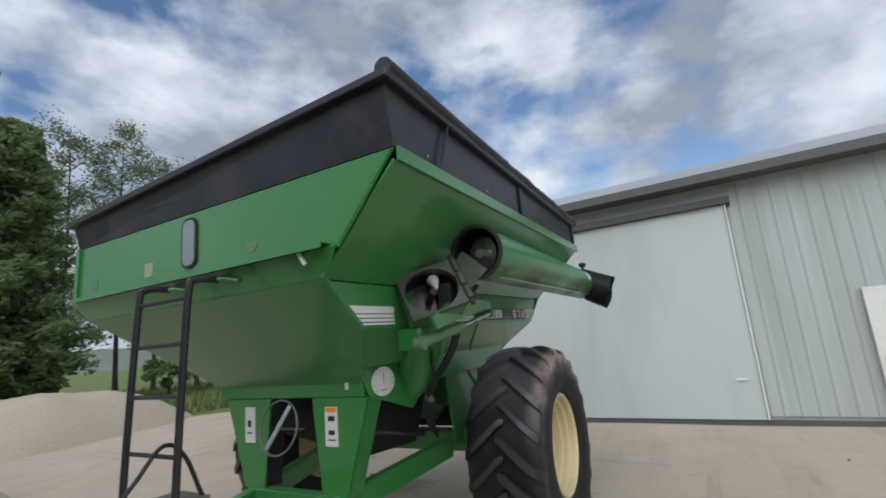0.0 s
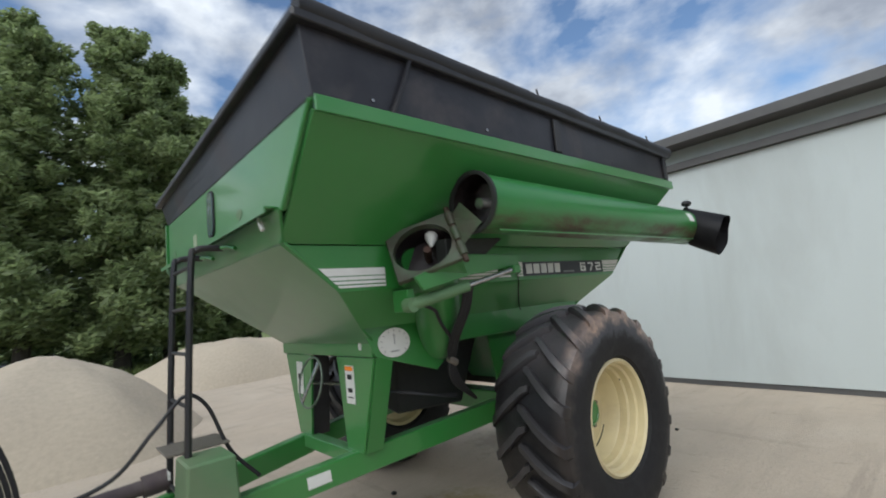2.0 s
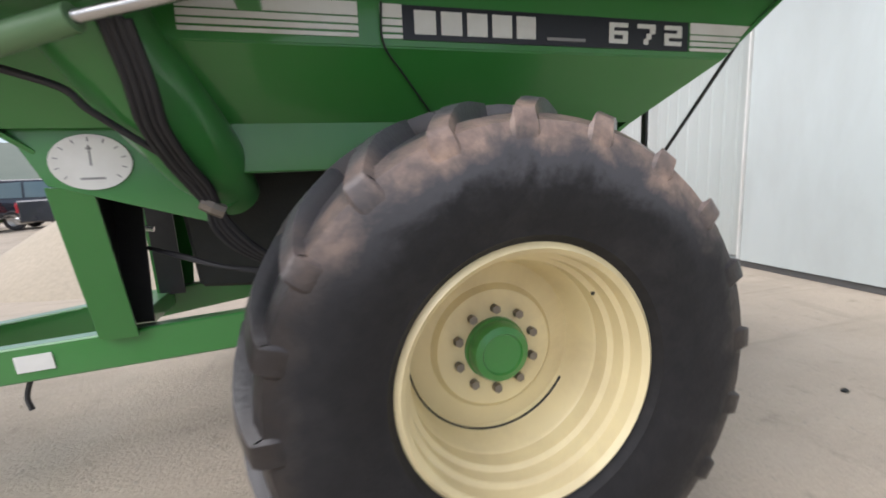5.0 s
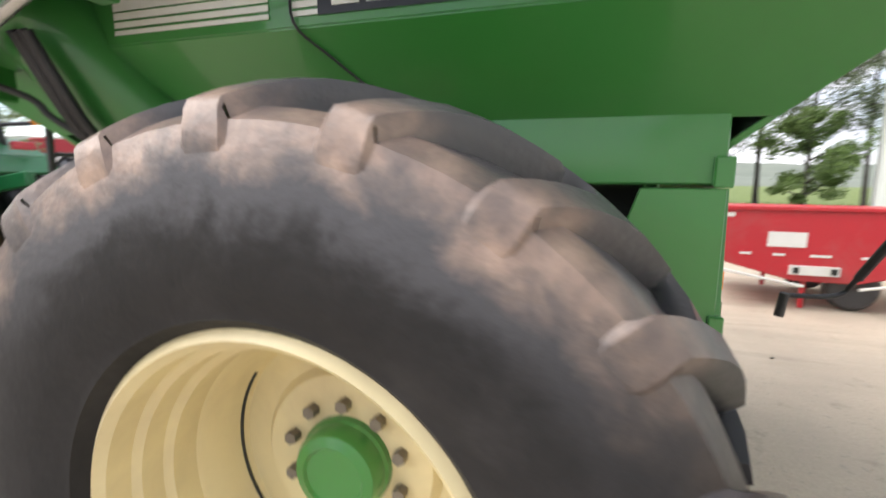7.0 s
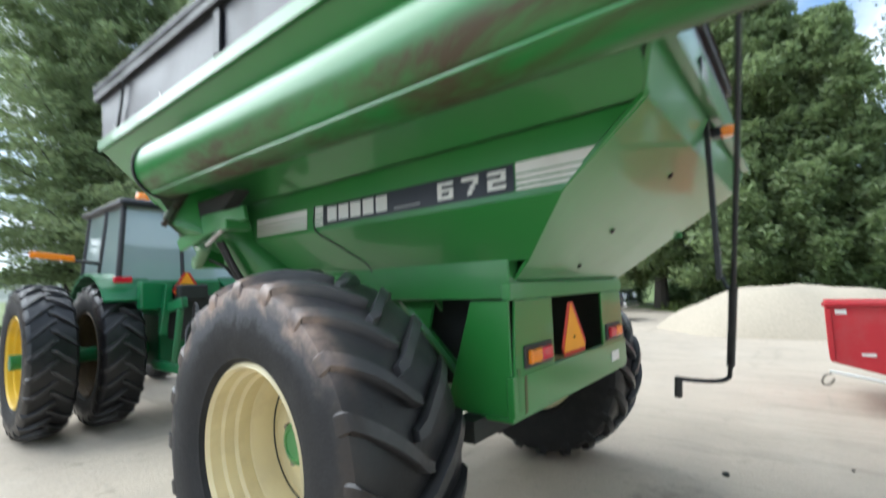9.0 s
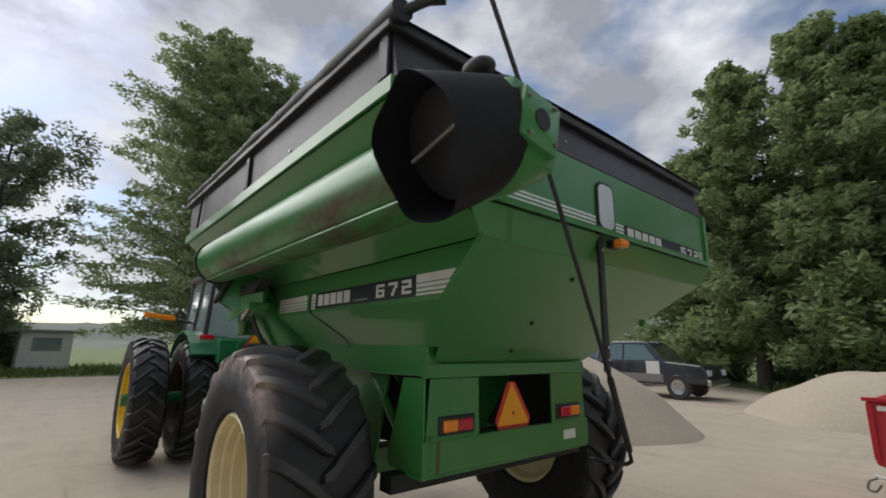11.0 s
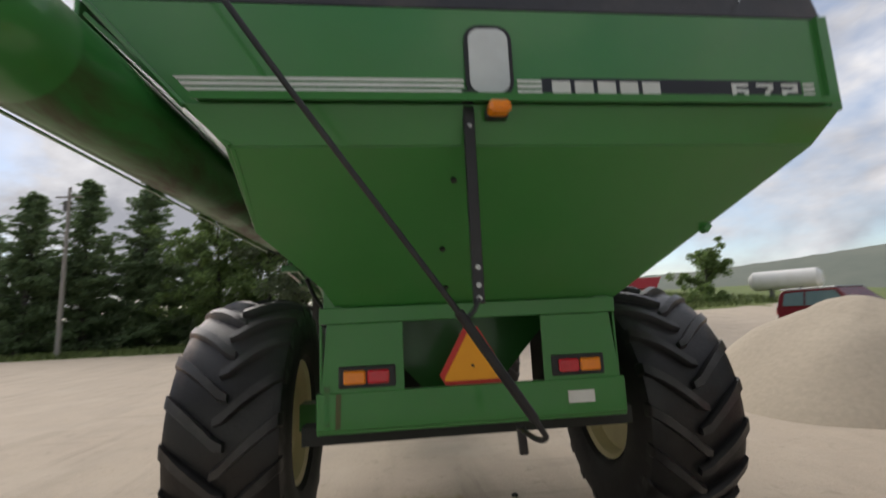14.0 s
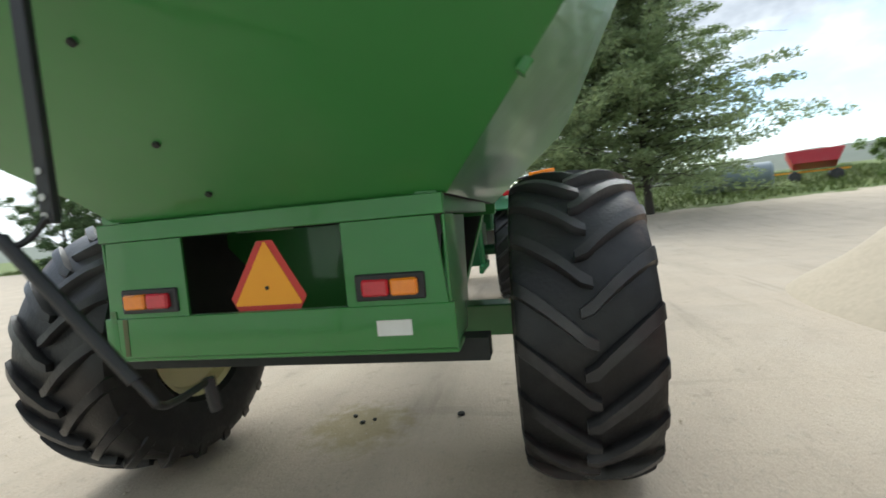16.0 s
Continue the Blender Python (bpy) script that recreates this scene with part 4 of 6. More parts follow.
def tongue():
    for s in (1, -1):
        bm = bmesh.new()
        a, b = Vector((0.25, s * 0.64, 0.862)), Vector((3.72, s * 0.055, 0.54))
        d = (b - a).normalized()
        side = d.cross(Vector((0, 0, 1))).normalized()
        turn = Matrix((d, side, side.cross(d) * -1)).transposed()
        box(bm, (a + b) / 2, ((b - a).length, 0.09, 0.165), turn)
        part("tongue_beam", bm, GREEN, cart, "green tongue beam", bevel=0.008)
        bm = bmesh.new()
        p = a + d * 1.59 + Vector((0, s * 0.05, 0.005))
        box(bm, p, (0.16, 0.006, 0.075), turn)
        part("sticker", bm, WHITE, cart, "weathered white sticker")
    for x, z, w in ((1.5, 0.78, 0.84), (2.5, 0.66, 0.46)):
        bm = bmesh.new()
        box(bm, (x, 0, z), (0.1, w, 0.1))
        part("tongue_crossbar", bm, GREEN, cart, bevel=0.005)
    bm = bmesh.new()
    box(bm, (3.62, 0, 0.55), (0.3, 0.14, 0.16))
    disc(bm, (3.86, 0, 0.55), (0, 0, 1), 0.08, 0.05)
    part("hitch", bm, BLACK, cart, bevel=0.006)
    # gearbox guard on the tongue
    bm = bmesh.new()
    plate(bm, [(2.32, 0.17, 0.70), (2.62, 0.17, 0.70), (2.60, 0.17, 1.05), (2.34, 0.17, 1.05)], 0.3)
    guard = part("gearbox_guard", bm, GREEN_PALE, cart, "pale green gearbox guard", bevel=0.012)
    bm = bmesh.new()
    box(bm, (2.47, 0.02, 1.062), (0.36, 0.32, 0.015))
    part("guard_lid", bm, DULL_STEEL, guard, bevel=0.003)
    bm = bmesh.new()
    box(bm, (2.622, 0.03, 0.93), (0.012, 0.14, 0.04))
    part("sticker", bm, WHITE, guard)
    # drive shaft
    bm = bmesh.new()
    tube(bm, [(2.62, 0.02, 0.9), (2.75, 0.02, 0.89)], 0.065, 14)
    tube(bm, [(2.75, 0.02, 0.89), (4.35, 0.02, 0.80)], 0.045, 14)
    tube(bm, [(3.0, 0.02, 0.88), (3.05, 0.02, 0.88)], 0.06, 14)
    part("drive_shaft", bm, MAROON, cart, "dark shaft in purple-brown plastic guard", smooth=True)
    bm = bmesh.new()
    box(bm, (2.83, 0.02, 0.76), (0.05, 0.05, 0.22))
    part("shaft_rest", bm, BLACK, cart)
    bm = bmesh.new()
    tube(bm, arc([(1.9, 0.30, 0.62), (1.92, 0.32, 0.53), (1.9, 0.34, 0.47)], 4), 0.012, 6)
    part("chain_hook", bm, BLACK, cart)


tongue()


def ladder():
    bm = bmesh.new()
    lad = None
    for y in (0.26, -0.25):
        bm = bmesh.new()
        tube(bm, arc([(2.56, y, 0.74), (2.535, y, 1.5), (2.50, y, 2.22), (2.475, y, 2.295), (2.41, y, 2.315), (2.31, y, 2.315)], 6), 0.021, 8)
        rail = part("ladder_rail", bm, BLACK, cart, "black ladder rail bent over the box edge", smooth=True)
        lad = lad or rail
    for z in (2.20, 1.94, 1.65, 1.335, 1.05, 0.78):
        bm = bmesh.new()
        x = 2.50 + (2.22 - z) * 0.04
        tube(bm, [(x, 0.26, z), (x, -0.25, z)], 0.013, 8)
        part("ladder_rung", bm, BLACK, cart)
    for y in (0.26, -0.25):
        bm = bmesh.new()
        tube(bm, [(2.33, y, 2.315), (2.30, y + 0.06, 2.315), (2.28, y + 0.16, 2.29)], 0.014, 8)
        part("ladder_hook", bm, GREEN, cart, smooth=True)


ladder()


def auger():
    A, B = Vector((1.22, 1.535, 2.41)), Vector((-2.08, 1.52, 2.375))
    d = (B - A).normalized()
    bm = bmesh.new()
    tube(bm, [A, A + d * 0.02, B], 0.185, 40, cap=False)
    tubes = part("auger_tube", bm, GREEN_WORN, cart, "folded green unloading auger tube with rust scrapes", smooth=True)
    bm = bmesh.new()
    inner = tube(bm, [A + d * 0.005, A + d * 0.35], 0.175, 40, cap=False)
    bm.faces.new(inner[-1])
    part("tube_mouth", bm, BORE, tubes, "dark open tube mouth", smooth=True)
    bm = bmesh.new()
    q = d.to_track_quat("Z", "Y").to_matrix().to_4x4()
    lathe(bm, [(0.175, -0.012), (0.198, -0.012), (0.198, 0.012), (0.175, 0.012), (0.175, -0.012)], 40, Matrix.Translation(A) @ q)
    part("tube_flange", bm, DARK, tubes, "dark steel joint flange")
    # flighting end seen in the mouth
    bm = bmesh.new()
    tube(bm, [A + d * 0.06, A + d * 0.4], 0.035, 12)
    disc(bm, A + d * 0.12, d + Vector((0, 0.35, 0)), 0.13, 0.006)
    part("flighting", bm, STEEL, tubes, "polished steel flighting end")
    bm = bmesh.new()
    box(bm, A.lerp(B, 0.5) + Vector((0, 0.12, -0.17)), (3.1, 0.012, 0.008))
    part("tube_seam", bm, GREEN, tubes)
    bm = bmesh.new()
    c0 = A.lerp(B, 0.935)
    across = [0.10 + 0.075 * k for k in range(8)]
    loops = [[bm.verts.new(c0 + Vector((dx, r * math.cos(a), r * math.sin(a)))) for a in across] for dx, r in ((0.06, 0.184), (0.06, 0.189), (-0.06, 0.189), (-0.06, 0.184))]
    for p, q in zip(loops, loops[1:] + loops[:1]):
        for k in range(7):
            bm.faces.new((p[k], p[k + 1], q[k + 1], q[k]))
    part("sticker", bm, WHITE, tubes, "white sticker on the tube")
    # lower section: square hinge frame round an open mouth, boxed housing, pipe into the sump
    C, u, v = Vector((1.44, 1.28, 2.17)), Vector((-0.68, 0.68, 0.27)).normalized(), Vector((-0.12, 0.59, -0.80))
    n = u.cross(v).normalized() * -1
    v = n.cross(u).normalized()

    def ring_at(a, half_u, half_v, square, h):
        ca, sa = math.cos(a), math.sin(a)
        k = 1 / max(abs(ca), abs(sa)) if square else 1.0
        return C + u * (half_u * ca * k) + v * (half_v * sa * k) + n * h
    angles = [radians(45 + 360 * k / 48) for k in range(48)]
    bm = bmesh.new()
    loops = [[bm.verts.new(ring_at(a, *spec)) for a in angles] for spec in ((0.192, 0.157, False, -0.06), (0.19, 0.155, False, 0.0), (0.205, 0.17, True, 0.004), (0.21, 0.175, True, -0.004), (0.21, 0.175, True, -0.035))]
    for p, q in zip(loops, loops[1:]):
        for k in range(48):
            bm.faces.new((p[k], p[(k + 1) % 48], q[(k + 1) % 48], q[k]))
    lower = part("lower_flange", bm, GRIME, cart, "grimy square hinge frame round an open mouth", smooth=True)
    bm = bmesh.new()
    loops = [[bm.verts.new(ring_at(a, *spec)) for a in angles] for spec in ((0.203, 0.168, True, -0.02), (0.20, 0.165, True, -0.26), (0.15, 0.13, False, -0.36))]
    for p, q in zip(loops, loops[1:]):
        for k in range(48):
            bm.faces.new((p[k], p[(k + 1) % 48], q[(k + 1) % 48], q[k]))
    bm.faces.new(loops[-1])
    part("lower_housing", bm, GREEN, lower, "boxed green auger housing", smooth=True)
    bm = bmesh.new()
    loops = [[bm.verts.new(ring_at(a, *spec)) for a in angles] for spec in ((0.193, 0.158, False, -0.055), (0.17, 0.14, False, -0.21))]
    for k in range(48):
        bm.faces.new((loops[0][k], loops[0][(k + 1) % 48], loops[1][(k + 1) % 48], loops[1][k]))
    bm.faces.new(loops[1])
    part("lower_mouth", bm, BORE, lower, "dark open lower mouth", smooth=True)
    bm = bmesh.new()
    tube(bm, [C - n * 0.30, Vector((1.08, 0.94, 1.80)), Vector((0.95, 0.78, 1.56)), Vector((0.88, 0.60, 1.42))], [0.165, 0.168, 0.15, 0.10], 28, cap=False)
    part("lower_tube", bm, GREEN, lower, smooth=True)
    bm = bmesh.new()
    tip = C + v * 0.015 + u * 0.05 - n * 0.06
    tube(bm, [C + v * 0.115 + u * 0.07 - n * 0.12, C + v * 0.085 + u * 0.065 - n * 0.10, tip], [0.042, 0.038, 0.010], 14)
    part("drive_dog", bm, WHITE, lower, "pale worn drive coupling", smooth=True)
    bm = bmesh.new()
    tube(bm, [C - n * 0.2, C + u * 0.02 - n * 0.05], 0.025, 10)
    part("drive_shaft_end", bm, RUST, lower, smooth=True)
    # hinge along the edge shared with the folded tube
    bm = bmesh.new()
    tube(bm, [C + u * 0.225 - v * 0.2, C + u * 0.225 + v * 0.2], 0.018, 10)
    part("hinge_pin", bm, RUST, lower, smooth=True)
    for k in (-0.11, 0.0, 0.11):
        bm = bmesh.new()
        tube(bm, [C + u * 0.225 + v * (k - 0.045), C + u * 0.225 + v * (k + 0.045)], 0.028, 12)
        part("hinge_barrel", bm, GRIME, lower, smooth=True)
    bm = bmesh.new()
    p0, p1 = C + u * 0.225 + v * 0.12, C + u * 0.225 - v * 0.12
    plate(bm, [p0, p1, Vector((1.235, 1.45, 2.42)), Vector((1.235, 1.60, 2.28))], 0.02)
    part("hinge_leaf", bm, GRIME, lower, "rusty hinge leaf between the two mouths", bevel=0.003)
    # bracket carrying the fold cylinder; near-black filler added as the shadow behind it
    bm = bmesh.new()
    plate(bm, [(1.56, 1.31, 1.98), (1.20, 1.31, 2.12), (0.60, 1.31, 2.11), (0.58, 1.31, 2.03), (1.08, 1.31, 1.98), (1.50, 1.31, 1.90)], 0.025)
    part("fold_bracket", bm, GREEN, lower, "long green fold bracket", bevel=0.004)
    bm = bmesh.new()
    plate(bm, [(1.30, 1.24, 2.22), (0.72, 1.22, 2.24), (0.95, 1.22, 2.10), (1.30, 1.24, 2.04)], 0.1)
    part("fold_shade_filler", bm, DARK, lower, "near-black filler for the shade behind the bracket", bevel=0.006)
    # fold cylinder below
    bm = bmesh.new()
    c0, c1, c2 = Vector((1.51, 1.20, 1.82)), Vector((1.12, 1.32, 1.91)), Vector((0.72, 1.38, 2.0))
    tube(bm, [c0, c1], 0.038, 14)
    disc(bm, c0, (0, 1, 0), 0.045, 0.07, 16)
    part("fold_cylinder", bm, GREEN_PALE, lower, "pale green hydraulic cylinder", smooth=True)
    bm = bmesh.new()
    tube(bm, [c1, c2], 0.018, 12)
    part("piston_rod", bm, STEEL, lower, "bright chromed piston rod", smooth=True)
    bm = bmesh.new()
    box(bm, c2 + Vector((-0.02, -0.05, 0.0)), (0.07, 0.16, 0.06))
    part("rod_lug", bm, GREEN, lower, bevel=0.006)
    bm = bmesh.new()
    box(bm, c0 + Vector((-0.02, -0.09, 0.03)), (0.06, 0.16, 0.14))
    part("cylinder_lug", bm, GREEN, lower, bevel=0.006)
    # hydraulic hoses, tied together below
    for k in range(4):
        dx, dz = 0.022 * (k - 1.5), 0.006 * (k % 2)
        bm = bmesh.new()
        tube(bm, arc([(1.05 + dx, 1.26, 1.93 + dz), (1.03 + dx, 1.19, 1.775 + dz), (1.03 + dx, 1.115, 1.66 + dz), (1.0 + dx, 1.01, 1.55 + dz), (0.96 + dx, 0.93, 1.465 + dz), (0.93 + dx * 0.6, 0.88, 1.385), (0.90 + dx, 0.85, 1.295 - dz), (0.80 + dx, 0.80, 1.18), (0.55, 0.7, 1.02)], 5), 0.0135, 8)
        part("hydraulic_hose", bm, RUBBER, cart, smooth=True)
    bm = bmesh.new()
    tube(bm, [(0.965, 0.885, 1.405), (0.93, 0.89, 1.385), (0.895, 0.88, 1.365)], 0.028, 8)
    part("hose_tie", bm, DULL_STEEL, cart)
    bm = bmesh.new()
    tube(bm, arc([(1.45, 1.15, 1.84), (1.26, 1.12, 1.775), (1.21, 1.10, 1.72), (1.15, 1.06, 1.665), (1.06, 1.02, 1.59), (1.00, 0.99, 1.53), (0.95, 0.91, 1.45), (0.92, 0.88, 1.38)], 5), 0.012, 8)
    part("hydraulic_hose", bm, RUBBER, cart, smooth=True)
    for k in range(2):
        bm = bmesh.new()
        tube(bm, arc([(1.30, 0.45, 1.20), (1.12, 0.60, 1.17 - 0.01 * k), (0.95, 0.68, 1.12), (0.75, 0.70, 1.07 + 0.02 * k)], 5), 0.009, 6)
        part("hydraulic_hose", bm, RUBBER, cart, smooth=True)
    # spout head, rubber boot and end box
    bm = bmesh.new()
    rows = []
    for x, r, sq, dy, dz in ((-2.06, 0.187, 0.0, 0, 0), (-2.16, 0.187, 0.0, 0, 0.0), (-2.24, 0.165, 0.25, 0, 0), (-2.30, 0.125, 0.7, -0.002, 0.0), (-2.312, 0.118, 0.8, -0.003, 0.0), (-2.312, 0.09, 0.9, -0.003, 0.0), (-2.34, 0.088, 0.9, -0.003, 0.0), (-2.345, 0.075, 0.9, -0.003, 0.0)):
        row = []
        for k in range(32):
            a = 2 * math.pi * k / 32 + radians(11)
            ca, sa = math.cos(a - radians(11)), math.sin(a - radians(11))
            f = (1 - sq) + sq / max(abs(ca), abs(sa))
            row.append(bm.verts.new((x, 1.52 + dy + r * f * math.cos(a), 2.372 + dz + r * f * math.sin(a))))
        rows.append(row)
    for p, q in zip(rows, rows[1:]):
        for k in range(32):
            bm.faces.new((p[k], p[(k + 1) % 32], q[(k + 1) % 32], q[k]))
    bm.faces.new(rows[-1])
    head = part("spout_head", bm, GREEN, cart, "green spout elbow with square end plate", smooth=True)
    bm = bmesh.new()
    disc(bm, (-2.346, 1.517, 2.375), (-1, 0, 0), 0.036, 0.006, 24)
    part("inspection_hole", bm, RUBBER, head)
    for dy, dz in ((0.06, 0.065), (-0.065, 0.06), (-0.06, -0.065), (0.065, -0.06)):
        bm = bmesh.new()
        disc(bm, (-2.346, 1.517 + dy, 2.372 + dz), (-1, 0, 0), 0.008, 0.012, 8)
        part("bolt", bm, DULL_STEEL, head)
    bm = bmesh.new()
    ring = []
    axis0, axis1 = Vector((-2.15, 1.56, 2.375)), Vector((-2.17, 1.875, 2.225))
    for k in range(9):
        t = k / 8
        c = axis0.lerp(axis1, t)
        row = []
        for a in range(36):
            th = 2 * math.pi * a / 36
            r = (0.215 - 0.03 * t) * (1 + 0.03 * math.sin(3 * th + 1) * t + 0.02 * math.sin(5 * th) * t)
            row.append(bm.verts.new(c + Vector((r * (0.87 + 0.08 * t) * math.cos(th), (0.07 * math.sin(th) + 0.012 * math.sin(4 * th)) * t, r * (1 + 0.08 * t) * math.sin(th)))))
        ring.append(row)
    for a, b in zip(ring, ring[1:]):
        for k in range(36):
            bm.faces.new((a[k], a[(k + 1) % 36], b[(k + 1) % 36], b[k]))
    bmesh.ops.solidify(bm, geom=bm.faces[:], thickness=0.012)
    boot = part("spout_boot", bm, RUBBER, cart, "black rubber spout boot", smooth=True)
    # black disc added inside the boot, hiding the green elbow
    bm = bmesh.new()
    disc(bm, axis0.lerp(axis1, 0.52), axis1 - axis0, 0.176, 0.02, 32)
    part("boot_blank", bm, RUBBER, boot)
    bm = bmesh.new()
    box(bm, (-2.16, 1.78, 2.29), (0.26, 0.012, 0.022), Matrix.Rotation(radians(14), 3, "Y") @ Matrix.Rotation(radians(30), 3, "X"))
    part("boot_stay", bm, DULL_STEEL, boot, "grey steel stay across the boot", bevel=0.004)
    bm = bmesh.new()
    tube(bm, [(-2.13, 1.58, 2.53), (-2.13, 1.58, 2.60)], 0.014, 8)
    bmesh.ops.create_uvsphere(bm, u_segments=14, v_segments=8, radius=0.05, matrix=Matrix.Translation((-2.13, 1.58, 2.63)) @ Matrix.Diagonal((1.4, 1, 0.7, 1)))
    part("spout_lamp", bm, BLACK, head, "small black lamp on the spout", smooth=True)


auger()


def crank():
    """The tarpaulin crank: a long bent rod from the roll to its handle, held by a bar on the rear panel."""
    bm = bmesh.new()
    tube(bm, [(-1.66, 1.61, 3.135), (-1.76, 1.55, 3.16), (-1.80, 1.50, 3.19)], 0.024, 10)
    part("crank_stub", bm, BLACK, cart, smooth=True)
    bm = bmesh.new()
    disc(bm, (-1.80, 1.50, 3.19), (1, 1, 0), 0.035, 0.07, 12)
    tube(bm, [(-1.80, 1.50, 3.19), (-1.96, 1.41, 3.28)], 0.018, 8)
    disc(bm, (-1.97, 1.40, 3.285), (0, 0, 1), 0.03, 0.06, 12)
    part("universal_joint", bm, BLACK, cart)
    bm = bmesh.new()
    tube(bm, arc([(-1.97, 1.40, 3.28), (-1.90, 0.88, 2.49), (-1.74, 0.17, 1.5), (-1.67, -0.10, 1.1), (-1.65, -0.13, 1.04), (-1.58, -0.12, 1.02), (-1.42, -0.1, 1.02)], 8), 0.0115, 10)
    rod = part("crank_rod", bm, BLACK, cart, "long black tarpaulin crank rod", smooth=True)
    bm = bmesh.new()
    tube(bm, [(-1.42, -0.1, 1.03), (-1.41, -0.11, 0.92)], 0.02, 10)
    part("crank_grip", bm, BLACK, rod, smooth=True)
    bm = bmesh.new()
    tube(bm, [(-1.745, 0.19, 1.53), (-1.675, -0.09, 1.115)], 0.019, 10)
    part("crank_sleeve", bm, BLACK, rod, smooth=True)
    bm = bmesh.new()
    box(bm, (-1.68, 0.1, 2.0), (0.025, 0.045, 0.88))
    bar = part("holder_bar", bm, BLACK, cart, "black perforated holder bar", bevel=0.003)
    for z in (2.40, 2.28, 1.70, 1.63, 1.58):
        bm = bmesh.new()
        disc(bm, (-1.694, 0.1, z), (-1, 0, 0), 0.011, 0.008, 8)
        part("bolt", bm, STEEL, bar)
    bm = bmesh.new()
    tube(bm, arc([(-1.69, 0.1, 1.58), (-1.71, 0.13, 1.53), (-1.735, 0.17, 1.5)], 4), 0.01, 6)
    part("holder_chain", bm, BLACK, bar)


crank()


def small_fittings():
    bm = bmesh.new()
    tube(bm, arc([(0.275, 1.062, 2.09), (0.275, 1.06, 1.95), (0.2, 0.99, 1.87), (0.06, 0.86, 1.74), (0.02, 0.84, 1.68)], 5), 0.004, 6)
    part("lamp_cable", bm, BLACK, cart, smooth=True)
    for x, y, z in ((-1.50, 0.15, 2.11), (-1.20, 0.18, 1.85), (-0.98, 0.15, 1.67)):
        bm = bmesh.new()
        disc(bm, (rear_x(z) - 0.006, y, z), (-0.65, 0, -0.76), 0.014, 0.016, 8)
        part("slope_bolt", bm, DARK, cart)
    bm = bmesh.new()
    box(bm, (-1.27, -1.185, 1.91), (0.05, 0.035, 0.05), Matrix.Rotation(radians(40), 3, "X"))
    part("edge_tab", bm, GREEN, cart, "small tab on the slope edge", bevel=0.004)


small_fittings()


def lamps():
    for s in (1, -1):
        bm = bmesh.new()
        box(bm, (-0.912, s * 0.58, 1.222), (0.03, 0.30, 0.112))
        lamp = part("tail_lamp", bm, BLACK, cart, "tail lamp with amber and red lenses", bevel=0.006)
        bm = bmesh.new()
        box(bm, (-0.935, s * 0.645, 1.222), (0.03, 0.115, 0.07))
        part("amber_lens", bm, AMBER, lamp, "amber lens", bevel=0.008)
        bm = bmesh.new()
        box(bm, (-0.935, s * 0.522, 1.222), (0.03, 0.115, 0.07))
        part("red_lens", bm, RED_LENS, lamp, "red lens", bevel=0.008)
    bm = bmesh.new()
    box(bm, (-1.71, -0.01, 2.325), (0.05, 0.09, 0.05))
    beacon = part("marker_lamp_body", bm, BLACK, cart, bevel=0.006)
    bm = bmesh.new()
    box(bm, (-1.76, -0.01, 2.325), (0.07, 0.088, 0.05))
    part("amber_lens", bm, AMBER, beacon, "amber warning lens", bevel=0.012)


lamps()


def slow_sign(c, right, up, size, parent):
    """The slow-vehicle triangle: orange sheet with cut corners inside a red border."""
    m = frame_from(c, right, up)

    def tri(s, cut):
        corners = [Vector((math.cos(radians(90 + 120 * k)), math.sin(radians(90 + 120 * k)), 0)) * s for k in range(3)]
        pts = []
        for k in range(3):
            a, b, e = corners[k], corners[k - 1], corners[(k + 1) % 3]
            pts += [a + (b - a).normalized() * cut, a + (e - a).normalized() * cut]
        return pts
    bm = bmesh.new()
    plate(bm, [m @ p for p in tri(size * 1.1, size * 0.33)], 0.004)
    sign = part("slow_vehicle_sign", bm, RED_EDGE, parent, "orange triangle with red border")
    bm = bmesh.new()
    plate(bm, [m @ (p + Vector((0, 0, 0.003))) for p in tri(size * 0.82, size * 0.04)], 0.002)
    part("orange_sheet", bm, ORANGE, sign)
    bm = bmesh.new()
    disc(bm, m @ Vector((0, -0.02, 0.004)), m.to_3x3() @ Vector((0, 0, 1)), 0.009, 0.006, 10)
    part("bolt", bm, DARK, sign)


slow_sign((-0.87, 0.005, 1.262), (0, -1, 0), (0.05, 0, 1), 0.236, cart)


